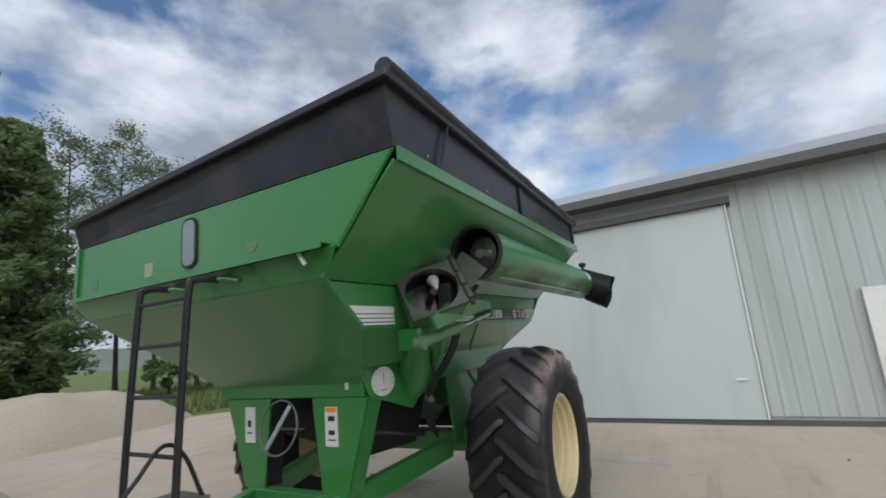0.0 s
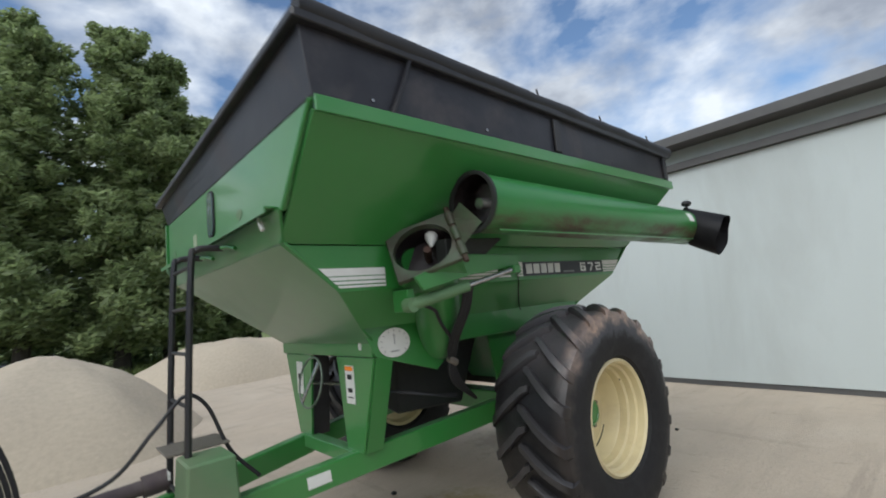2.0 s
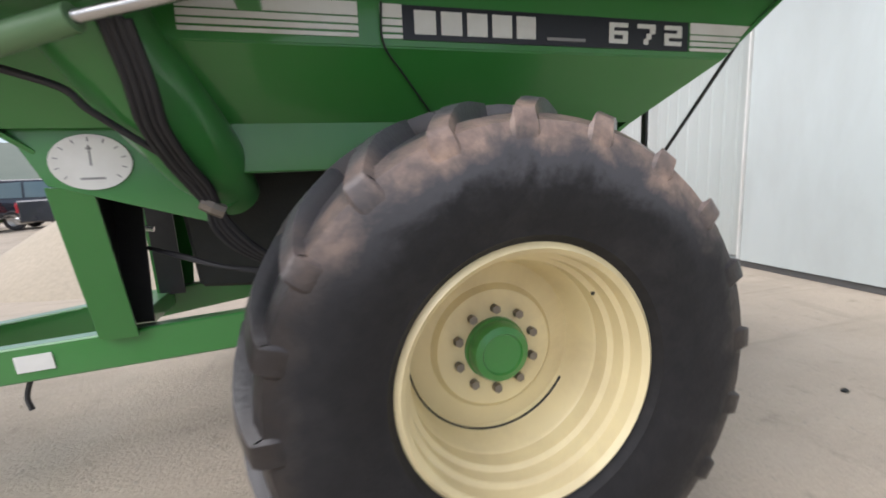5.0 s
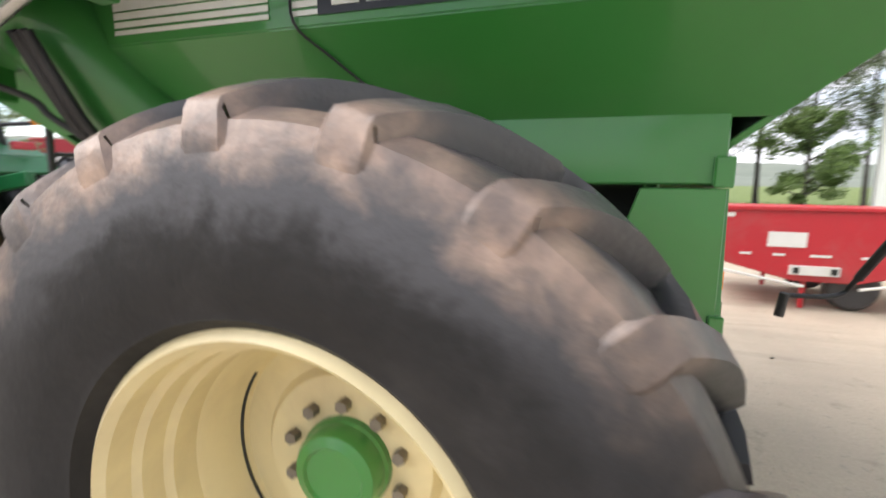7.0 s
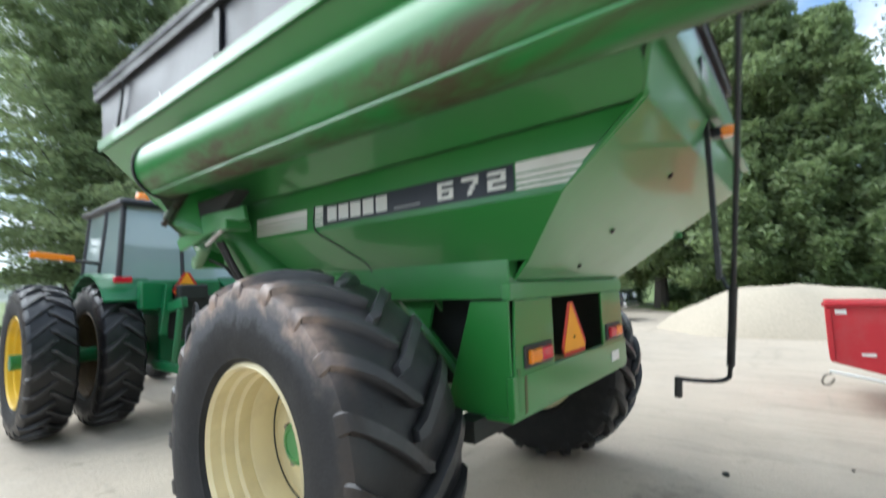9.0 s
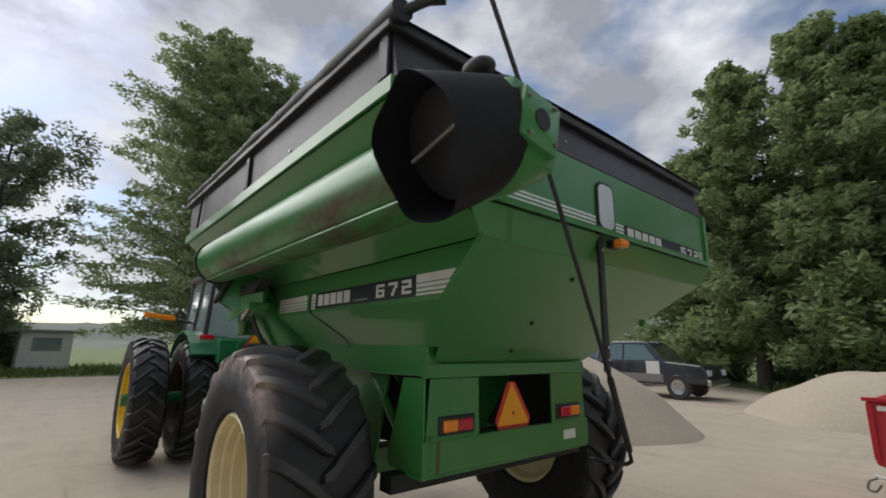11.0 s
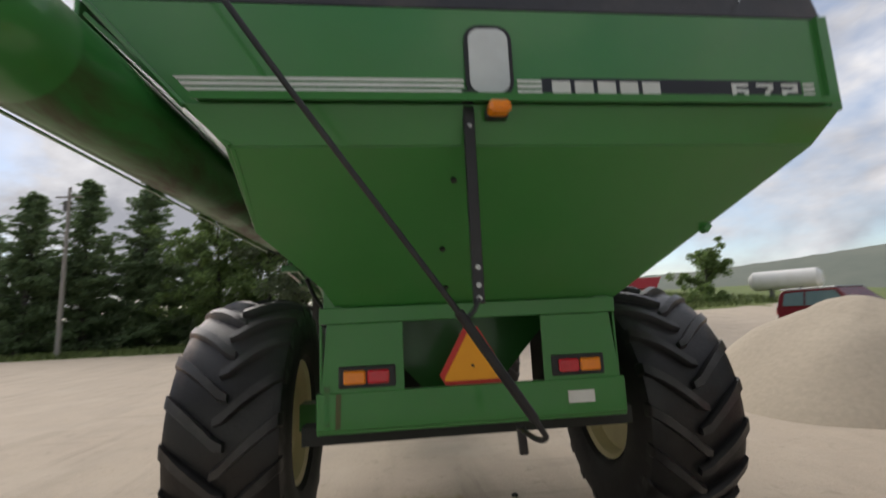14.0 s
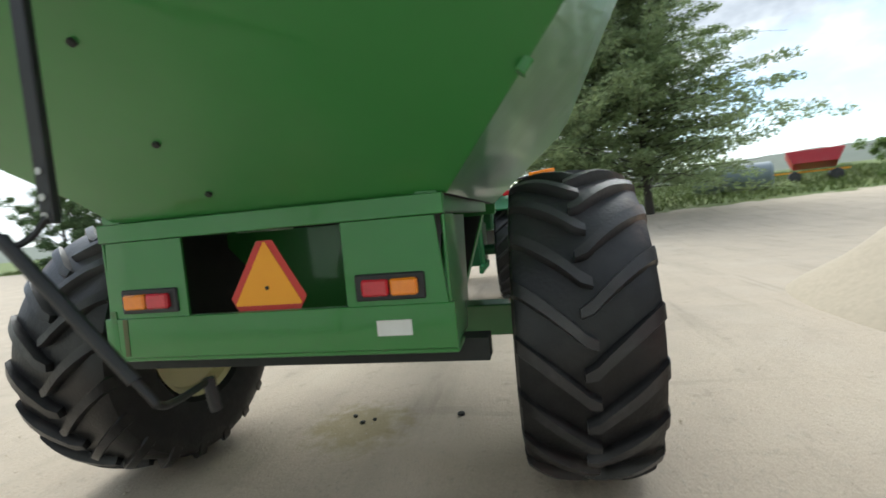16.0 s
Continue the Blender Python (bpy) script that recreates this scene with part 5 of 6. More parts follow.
def wheel(parent, label, m, radius, width, rim_r, rim_mat, lugs, disc_depth, lug_h, hub_mat=None, bolts=10, tyre=None, hand=1):
    """A tractor-tread wheel, axle along local z, outer face at +z; hand turns the chevrons round."""
    h = width / 2
    prof = [(rim_r, h * 0.80), (rim_r + 0.03, h * 0.90), (rim_r + 0.034, h * 0.925), (rim_r + 0.05, h * 0.93), (rim_r + 0.10 * radius / 0.9, h * 1.0), (rim_r + 0.20 * radius / 0.9, h * 1.02), (radius - 0.15, h * 1.0), (radius - 0.094, h * 0.95),
            (radius - lug_h - 0.012, h * 0.82), (radius - lug_h - 0.006, h * 0.5), (radius - lug_h - 0.004, h * 0.2), (radius - lug_h, 0)]
    prof = prof + [(r, -z) for r, z in prof[-2::-1]]
    bm = bmesh.new()
    lathe(bm, prof, 96)
    w = part("wheel", bm, tyre or TYRE, parent, label, smooth=True)
    w.matrix_basis = m
    # chevron lugs: narrow raised bars with steep sides, clear of one another, run out square over the shoulder
    bm = bmesh.new()
    pitch = 2 * math.pi / lugs
    rng = random.Random(lugs)
    sweep, wide = (1.05, 1.0) if radius < 0.87 and width > 0.5 else (0.9, 0.78)
    for side in (1, -1):
        for k in range(lugs):
            a0 = k * pitch - (0.84 if hand > 0 else 0.78) * pitch + (pitch / 2 if side < 0 else 0) + rng.uniform(-0.02, 0.02) * pitch
            wear = rng.uniform(-0.006, 0.002)
            rows = []
            for s in (0.0, 0.06, 0.2, 0.36, 0.52, 0.68, 0.82, 0.90, 0.945):
                base = radius - lug_h - 0.05 - max(0, s - 0.35) ** 2 * 0.2
                top = radius - 0.004 - max(0, s - 0.35) ** 2 * 0.155 + wear - (0.012 if s == 0 else 0)
                a = a0 + hand * sweep * pitch * s ** 0.88
                half = (0.029 + 0.008 * s ** 2) * wide * (0.7 if s == 0 else 1) / radius
                z = h * s * side - side * 0.03 * (s < 0.03)
                low = top - 0.010
                flare = 1.55 + 0.9 * max(0, s - 0.5)
                rows.append([bm.verts.new((r * math.cos(a + da), r * math.sin(a + da), z)) for da, r in
                             ((-half * flare, base), (-half * 1.06, low), (-half * 0.93, top), (half * 0.93, top), (half * 1.06, low), (half * flare, base))])
            # the end of the bar stands square and runs out down the shoulder
            for inset, across, narrow in ((0.074, 0.97, 1.02), (0.096, 0.985, 1.1), (0.122, 0.998, 1.15), (0.15, 0.99, 1.1)):
                a = a0 + hand * sweep * pitch * 0.96
                r = radius - inset
                rows.append([bm.verts.new(((r - dr) * math.cos(a + da * half * narrow), (r - dr) * math.sin(a + da * half * narrow), (across - dz) * h * side)) for da, dr, dz in
                             ((-1.7, 0.05, 0.03), (-1.06, 0.003, 0.012), (-0.92, 0.0, 0.0), (0.92, 0.0, 0.0), (1.06, 0.003, 0.012), (1.7, 0.05, 0.03))])
            for p, q in zip(rows, rows[1:]):
                for i in range(5):
                    bm.faces.new((p[i], p[i + 1], q[i + 1], q[i]))
            bm.faces.new(rows[0][::-1])
            bm.faces.new(rows[-1])
    tagged(part("tread", bm, tyre or TYRE, w, "dusty chevron lug tread", smooth=True), kind="stuff")
    # rim
    o = h * 0.84
    bm = bmesh.new()
    prof = [(rim_r + 0.002, o - 0.05), (rim_r + 0.012, o), (rim_r - 0.006, o + 0.014), (rim_r - 0.022, o - 0.004), (rim_r - 0.026, o - 0.055), (rim_r - 0.043, o - 0.066), (rim_r - 0.046, o - 0.115), (rim_r - 0.062, o - 0.128), (rim_r - 0.064, o - 0.19), (rim_r - 0.072, o - 0.20), (rim_r - 0.080, o - disc_depth * 0.88), (rim_r - 0.10, o - disc_depth),
            (0.245 * rim_r / 0.43, o - disc_depth + 0.012), (0.225 * rim_r / 0.43, o - disc_depth + 0.033), (0.21 * rim_r / 0.43, o - disc_depth + 0.035), (0.05, o - disc_depth + 0.035)]
    rings = lathe(bm, prof, 64)
    bm.faces.new(rings[-1])
    rim = part("rim", bm, rim_mat, w, "deep dished cream wheel rim" if rim_mat is CREAM else "yellow wheel rim" if rim_mat is YELLOW else "brown mud-stained wheel rim", smooth=True)
    bm = bmesh.new()
    rings = lathe(bm, [(rim_r + 0.0, -o), (rim_r - 0.03, -o + 0.02), (rim_r - 0.06, -o + 0.1), (0.1, o - disc_depth - 0.01)], 48)
    bm.faces.new(rings[-1])
    part("rim_back", bm, rim_mat, w, smooth=True)
    z = o - disc_depth + 0.035
    for k in range(bolts):
        bm = bmesh.new()
        a = 2 * math.pi * (k + 0.5) / bolts
        disc(bm, (0.148 * math.cos(a), 0.148 * math.sin(a), z + 0.012), (0, 0, 1), 0.0165, 0.03, 6)
        part("wheel_bolt", bm, DULL_STEEL, w)
    bm = bmesh.new()
    rings = lathe(bm, [(0.116, z), (0.114, z + 0.016), (0.108, z + 0.022), (0.106, z + 0.052), (0.098, z + 0.066), (0.075, z + 0.074), (0.07, z + 0.066), (0.03, z + 0.064)], 32)
    bm.faces.new(rings[-1])
    part("hub_cap", bm, hub_mat or GREEN, w, "green hub", smooth=True)
    bm = bmesh.new()
    tube(bm, [(-0.3, -0.22, o - 0.19), (-0.285, -0.21, o - 0.12)], 0.007, 6)
    part("valve", bm, DARK, w)
    # dark seam where the dish is clamped to the rim
    bm = bmesh.new()
    seam = [((rim_r - 0.092) * math.cos(a), (rim_r - 0.092) * math.sin(a), o - disc_depth + 0.018) for a in np.linspace(-0.6, 2.6, 40)]
    tube(bm, seam, 0.0045, 6)
    part("rim_seam", bm, DARK, w)
    return w


R0 = 0.85
wheel(cart, "huge cart wheel, dusty tractor-tread tyre on cream rim", pose(-0.015, 1.367, 0.848, -90, 0, 0), R0, 0.63, 0.412, CREAM, 20, 0.33, 0.058, tyre=CART_TYRE)
wheel(cart, "huge cart wheel, dusty tractor-tread tyre on cream rim", pose(0, -1.367, 0.845, 90, 0, 0), R0, 0.63, 0.412, CREAM, 20, 0.33, 0.058, tyre=CART_TYRE_CLEAN, hand=-1)


# ---- the tractor ahead of the cart ----
def tractor():
    tr = thing("tractor", "green farm tractor with dual rear wheels and glazed cab", "tractor")
    ax, z0 = 5.15, 0.885
    for s in (1, -1):
        for y, mt in ((1.46, YELLOW), (0.80, RUSTY_RIM)):
            wheel(tr, "tall tractor tyre on yellow rim", pose(ax, s * y, z0, -90 * s, 0, 0), 0.895, 0.46, 0.52, mt, 24, 0.2 if y > 1 else 0.3, 0.045, hub_mat=mt, bolts=8, hand=-s)
        wheel(tr, "front tractor tyre on yellow rim", pose(8.0, s * 0.85, 0.66, -90 * s, 0, 0), 0.66, 0.38, 0.36, YELLOW, 20, 0.18, 0.04, hub_mat=YELLOW, bolts=8, hand=-s)

    def block(name, bm, mat=TRACTOR_GREEN, label="", bevel=0.02):
        return part(name, bm, mat, tr, label, bevel=bevel)
    bm = bmesh.new()
    tube(bm, [(ax, -1.7, z0), (ax, 1.7, z0)], 0.09, 14)
    block("rear_axle", bm, TRACTOR_GREEN, bevel=0)
    bm = bmesh.new()
    box(bm, (ax + 0.15, 0, 1.0), (1.1, 0.62, 0.7))
    block("transmission_housing", bm)
    bm = bmesh.new()
    box(bm, (7.5, 0, 0.95), (1.9, 0.5, 0.4))
    block("engine_block", bm, DARK)
    bm = bmesh.new()
    plate(bm, [(6.5, 0.4, 1.15), (9.0, 0.36, 1.1), (9.0, 0.36, 1.62), (8.7, 0.38, 1.78), (6.5, 0.42, 1.95)][::-1], 0.8)
    block("hood", bm, label="long green engine hood", bevel=0.05)
    for s in (1, -1):
        bm = bmesh.new()
        rows = []
        for k in range(9):
            a = radians(35 + 13 * k)
            r = 0.99
            rows.append((ax + r * math.cos(a), z0 + r * math.sin(a)))
        for (xa, za), (xb, zb) in zip(rows, rows[1:]):
            plate(bm, [(xa, s * 0.46, za), (xb, s * 0.46, zb), (xb, s * 1.02, zb), (xa, s * 1.02, za)][::s], 0.03)
        bmesh.ops.remove_doubles(bm, verts=bm.verts, dist=0.002)
        block("fender", bm, label="arched green rear fender", bevel=0)
        bm = bmesh.new()
        box(bm, (4.52, s * 0.80, 1.80), (0.05, 0.20, 0.075))
        block("fender_lamp", bm, RED_LENS, "red fender lamp", 0.01)
        bm = bmesh.new()
        tube(bm, [(5.0, s * 0.9, 2.02), (5.0, s * 1.45, 2.10)], 0.022, 8)
        block("lamp_arm", bm, BLACK, bevel=0)
        bm = bmesh.new()
        box(bm, (4.98, s * 1.38, 2.10), (0.06, 0.42, 0.075), Matrix.Rotation(radians(6 * s), 3, "X"))
        block("warning_lamp", bm, AMBER, "amber warning lamp on an arm", 0.012)
    # cab: posts, glass, roof
    cab0, cab1, w0, w1, zb, zt = 4.75, 6.35, 0.78, 0.70, 1.78, 2.78
    for x in (cab0, 5.55, cab1):
        for s in (1, -1):
            bm = bmesh.new()
            xt = x + (0.12 if x == cab0 else -0.05)
            tube(bm, [(x, s * w0, zb), (xt, s * w1, zt)], 0.035, 8)
            block("cab_post", bm, BLACK, bevel=0)
    bm = bmesh.new()
    box(bm, (5.55, 0, 1.72), (1.65, 1.55, 0.16))
    block("cab_floor", bm)
    for s in (1, -1):
        for xa, xb in ((cab0, 5.55), (5.55, cab1)):
            bm = bmesh.new()
            plate(bm, [(xa + 0.04, s * w0, zb), (xb - 0.02, s * w0, zb), (xb - 0.05, s * w1, zt), (xa + 0.1, s * w1, zt)][::-s], 0.01)
            block("cab_side_glass", bm, CAB_GLASS, "tinted side glass", 0)
    for x, xt in ((cab0, cab0 + 0.12), (cab1, cab1 - 0.05)):
        bm = bmesh.new()
        plate(bm, [(x, w0 - 0.03, zb), (x, 0.03 - w0, zb), (xt, 0.03 - w1, zt), (xt, w1 - 0.03, zt)][::(1 if x == cab0 else -1)], 0.01)
        block("cab_end_glass", bm, CAB_GLASS, "tinted end glass", 0)
    bm = bmesh.new()
    box(bm, (cab0 + 0.06, 0.02, 2.28), (0.05, 0.05, 1.0), Matrix.Rotation(radians(7), 3, "Y"))
    block("wiper_post", bm, BLACK)
    bm = bmesh.new()
    box(bm, (5.6, 0, 2.82), (1.75, 1.56, 0.09))
    block("cab_roof", bm, BLACK, "thin dark cab roof", 0.03)
    for y in (0.45, -0.45):
        bm = bmesh.new()
        lathe(bm, [(0.09, 2.86), (0.085, 2.95), (0.06, 3.0), (0.0, 3.01)], 18, Matrix.Translation((5.0, y, 0)))
        block("beacon", bm, AMBER, "orange beacon", 0)
    bm = bmesh.new()
    box(bm, (5.35, 0.1, 2.05), (0.45, 0.5, 0.65))
    block("seat", bm, DARK, bevel=0.08)
    # rear linkage and hitch
    for s in (1, -1):
        bm = bmesh.new()
        box(bm, (4.15, s * 0.38, 1.45), (0.75, 0.07, 0.12), Matrix.Rotation(radians(8), 3, "Y"))
        block("lift_arm", bm, bevel=0.01)
        bm = bmesh.new()
        tube(bm, [(3.85, s * 0.40, 1.42), (3.95, s * 0.42, 0.78)], 0.04, 8)
        block("lift_link", bm, bevel=0)
        bm = bmesh.new()
        box(bm, (4.1, s * 0.42, 0.72), (0.95, 0.06, 0.11))
        block("draft_link", bm, bevel=0.01)
    bm = bmesh.new()
    box(bm, (4.25, 0, 0.56), (1.0, 0.12, 0.06))
    block("drawbar", bm, BLACK, bevel=0.006)
    bm = bmesh.new()
    box(bm, (4.35, 0.05, 1.30), (0.3, 0.5, 0.55))
    box(bm, (4.2, 0.15, 1.62), (0.28, 0.34, 0.2))
    block("remote_valve_bank", bm, DARK, "dark hydraulic valve bank", 0.02)
    bm = bmesh.new()
    box(bm, (4.36, 0.2, 1.60), (0.16, 0.95, 0.34))
    block("rear_cross_panel", bm, TRACTOR_GREEN, "green panel across the rear", 0.015)
    bm = bmesh.new()
    box(bm, (4.24, 0.42, 1.42), (0.08, 0.08, 0.62), Matrix.Rotation(radians(6), 3, "X"))
    block("upright", bm, bevel=0.008)
    slow_sign((4.2, 0.19, 1.70), (0, -1, 0), (0, 0, 1), 0.215, tr)


tractor()


def hoses():
    """Hydraulic hoses looped over the ladder from the tractor to the cart."""
    runs = (((3.95, 0.10, 1.25), (3.4, 0.05, 0.95), (2.95, 0.1, 0.98), (2.70, 0.12, 1.22), (2.53, 0.10, 1.385), (2.40, 0.10, 1.30), (2.28, 0.14, 1.0), (2.12, 0.2, 0.80)),
            ((3.95, 0.16, 1.28), (3.5, 0.22, 1.02), (3.1, 0.30, 1.0), (2.8, 0.25, 0.8), (2.4, 0.22, 0.72)),
            ((3.95, 0.02, 1.25), (3.5, 0.0, 0.85), (3.15, -0.1, 0.72), (2.7, -0.12, 0.72)),
            ((3.9, 0.22, 1.3), (3.62, 0.42, 1.18), (3.38, 0.5, 0.92), (3.2, 0.36, 0.66), (2.9, 0.2, 0.66)))
    for pts in runs:
        bm = bmesh.new()
        tube(bm, arc(pts, 8), 0.0125, 8)
        part("hydraulic_hose", bm, RUBBER, cart, "black hydraulic hose looped forward", smooth=True)
    for k in range(3):
        bm = bmesh.new()
        tube(bm, arc([(3.26 + 0.03 * k, 0.34, 0.62), (3.30 + 0.025 * k, 0.38, 1.15), (3.43 + 0.02 * k, 0.39, 1.47 - 0.05 * k), (3.60, 0.36, 1.40 - 0.06 * k), (3.74, 0.26, 1.12), (3.95, 0.15, 1.22)], 6), 0.0115, 8)
        part("hydraulic_hose", bm, RUBBER, cart, smooth=True)
    bm = bmesh.new()
    tube(bm, arc([(3.3, 0.2, 0.72), (3.25, 0.32, 0.9), (3.2, 0.3, 1.04)], 6), 0.02, 8)
    part("hose_holder", bm, BLACK, cart, smooth=True)


hoses()


# ---- red hopper by the shed ----
def red_hopper():
    r = thing("red_hopper", "red steel hopper trailer with white label plate", "hopper", at=pose(-2.18, -4.12, 0, 0, 0, 179))
    bm = bmesh.new()
    L = 2.35
    plate(bm, [(0, 0, 0.56), (0.85, 0, 0.34), (1.5, 0, 0.34), (L, 0, 0.56), (L, 0, 1.2), (0, 0, 1.2)], 1.5)
    part("tub", bm, RED, r, "red painted tub with tapered bottom", bevel=0.015)
    bm = bmesh.new()
    box(bm, (L / 2, -0.01, 1.21), (L + 0.06, 0.05, 0.04))
    box(bm, (0.02, -0.005, 0.89), (0.05, 0.03, 0.56))
    part("rim_angle", bm, RED, r, bevel=0.004)
    m = frame_from((0, -0.002, 0), (1, 0, 0), (0, 0, 1))
    bm = bmesh.new()
    sheet(bm, m, 0.55, 0.95, 0.75, 0.93, 0.006)
    part("label_plate", bm, WHITE, r, "blank white label plate", bevel=0.002)
    for x0 in (0.27, 0.62, 1.0, 1.09, 1.5, 2.0):
        bm = bmesh.new()
        sheet(bm, m, x0, x0 + 0.12, 0.64, 0.67, 0.006)
        part("reflector", bm, WHITE, r)
    bm = bmesh.new()
    sheet(bm, m, 0.08, 0.18, 1.1, 1.15, 0.006)
    part("sticker", bm, WHITE, r)
    bm = bmesh.new()
    box(bm, (1.05, -0.02, 0.48), (0.5, 0.04, 0.11))
    lb = part("light_board", bm, WHITE, r, "white light board")
    bm = bmesh.new()
    box(bm, (0.86, -0.045, 0.48), (0.06, 0.02, 0.07))
    box(bm, (1.24, -0.045, 0.48), (0.06, 0.02, 0.07))
    part("lamp", bm, DARK, lb)
    bm = bmesh.new()
    tube(bm, arc([(0.0, -0.05, 0.44), (-0.07, -0.05, 0.40), (-0.09, -0.05, 0.32), (-0.03, -0.05, 0.31), (0.02, -0.05, 0.38)], 4), 0.011, 6)
    part("tie_ring", bm, DULL_STEEL, r, smooth=True)
    for x0, x1, z1 in ((-0.02, 0.95, 0.29), (2.37, 1.5, 0.29)):
        bm = bmesh.new()
        tube(bm, [(x0, -0.05, 0.46), (x1, -0.05, z1)], 0.02, 6)
        part("frame_bar", bm, WHITE, r)
        for y in (0.1, 1.4):
            bm = bmesh.new()
            tube(bm, [(1.0 if x0 < 1 else 2.25, y, 0.5), (1.0 if x0 < 1 else 2.25, y, 0.0)], 0.03, 8)
            part("leg", bm, RED, r)
    for y in (0.4, 1.6):
        bm = bmesh.new()
        lathe(bm, [(0.08, -0.08), (0.24, -0.09), (0.28, -0.05), (0.28, 0.05), (0.24, 0.09), (0.08, 0.08), (0.0, 0.06)], 24, pose(1.5, y - 0.25, 0.28, 90, 0, 0))
        part("wheel", bm, TYRE, r, smooth=True)


red_hopper()


# ---- gravel piles ----
def pile(cx, cy, rx, far, ry, h, seed, label, flat=1.55):
    bm = bmesh.new()
    rings, seg = 22, 56
    rows = []
    for i in range(rings + 1):
        t = i / rings
        row = []
        for k in range(seg):
            a = 2 * math.pi * k / seg
            wob = 1 + 0.16 * noise.noise(Vector((math.cos(a) * 1.3, math.sin(a) * 1.3, seed)))
            x, y = cx + (far if math.cos(a) > 0 else rx) * wob * t * math.cos(a), cy + ry * wob * t * math.sin(a)
            z = h * (1 - t ** flat) ** 1.12    # rounded top, straight flanks, soft toe
            z += 0.10 * h * noise.noise(Vector((x * 0.9, y * 0.9, seed))) * min(1, 3 * (1 - t)) + 0.03 * noise.noise(Vector((x * 5, y * 5, seed))) * (1 - t)
            row.append(bm.verts.new((x, y, max(z, 0) - 0.03 * (t == 1))))
        rows.append(row)
    for a, b in zip(rows[1:], rows[2:]):
        for k in range(seg):
            bm.faces.new((a[k], a[(k + 1) % seg], b[(k + 1) % seg], b[k]))
    top = bm.verts.new(sum((v.co for v in rows[1]), Vector()) / seg)
    for k in range(seg):
        bm.faces.new((top, rows[1][k], rows[1][(k + 1) % seg]))
    for v in rows[0]:
        bm.verts.remove(v)
    tagged(finish("gravel_pile", bm, GRAVEL_PILE, smooth=True), label, "gravel pile", "piles in the yard", "stuff")


pile(3.05, -6.85, 2.2, 3.5, 2.45, 1.56, 1.0, "tall pale heap of crushed limestone gravel")
pile(-1.6, -13.2, 4.4, 3.2, 2.2, 1.22, 4.0, "long low ridge of pale gravel", 2.6)


# ---- parked vehicles ----
def vehicle(name, label, at, length, paint, outline, glass, wheel_x, width=1.9, wheel_r=0.38, sign=False, lower=None, roof=None):
    """A parked vehicle: a side outline (x, z) given width, glass bands, wheels."""
    v = thing(name, label, "vehicle", at=at)
    bm = bmesh.new()
    n = len(outline)
    sides = []
    for s in (1, -1):
        sides.append([bm.verts.new((x, s * (width / 2 - max(0, z - 1.05) * 0.22), z)) for x, z in outline])
    bm.faces.new(sides[0])
    bm.faces.new(sides[1][::-1])
    for i in range(n):
        j = (i + 1) % n
        bm.faces.new((sides[0][j], sides[0][i], sides[1][i], sides[1][j]))
    part("body", bm, paint, v, bevel=0.04)
    for k, pts in enumerate(glass):
        for s in (1, -1):
            bm = bmesh.new()
            plate(bm, [(x, s * (width / 2 - max(0, z - 1.05) * 0.22 + 0.006), z) for x, z in pts][::s], 0.01)
            part("side_window", bm, GLASS, v)
    for x in wheel_x:
        for s in (1, -1):
            bm = bmesh.new()
            lathe(bm, [(0.0, 0.06), (wheel_r * 0.6, 0.07), (wheel_r * 0.62, 0.1), (wheel_r * 0.9, 0.11), (wheel_r, 0.07), (wheel_r, -0.1), (0.0, -0.1)], 28, pose(x, s * (width / 2 - 0.09), wheel_r, -90 * s, 0, 0))
            w = part("wheel", bm, TYRE, v, smooth=True)
            bm = bmesh.new()
            lathe(bm, [(0.0, 0.09), (wheel_r * 0.25, 0.085), (wheel_r * 0.55, 0.1), (wheel_r * 0.6, 0.105)], 20, pose(x, s * (width / 2 - 0.09), wheel_r, -90 * s, 0, 0))
            part("hub", bm, STEEL, w, smooth=True)
    x0, x1 = min(p[0] for p in outline), max(p[0] for p in outline)
    for s in (1, -1):
        bm = bmesh.new()
        box(bm, (x1, s * (width / 2 - 0.12), 0.92), (0.06, 0.16, 0.28))
        part("tail_lamp", bm, RED_LENS, v, bevel=0.01)
        bm = bmesh.new()
        box(bm, (x0, s * (width / 2 - 0.25), 0.85), (0.06, 0.36, 0.18))
        part("headlamp", bm, WINDOW_PANE, v, bevel=0.01)
    for x in (x0 - 0.03, x1 + 0.03):
        bm = bmesh.new()
        box(bm, (x, 0, 0.55), (0.14, width * 0.98, 0.2))
        part("bumper", bm, STEEL, v, bevel=0.03)
    if lower:
        for s in (1, -1):
            bm = bmesh.new()
            box(bm, (sum(wheel_x) / 2, s * (width / 2 + 0.004), 0.64), (wheel_x[1] - wheel_x[0] - 2.5 * wheel_r, 0.012, 0.26))
            part("rocker_panel", bm, lower, v, "pale grey lower body panel", bevel=0.004)
    if roof:
        top = max(p[1] for p in outline)
        on = [p[0] for p in outline if p[1] > top - 0.1]
        bm = bmesh.new()
        box(bm, ((min(on) + max(on)) / 2, 0, top + 0.02), (max(on) - min(on), width - 2 * (top - 1.05) * 0.22, 0.06))
        part("roof_panel", bm, roof, v, "white roof", bevel=0.02)
    if sign:
        bm = bmesh.new()
        box(bm, (-1.18, width / 2 + 0.012, 0.98), (0.48, 0.012, 0.42))
        part("door_sign", bm, WHITE, v, "blank white door sign")
    return v


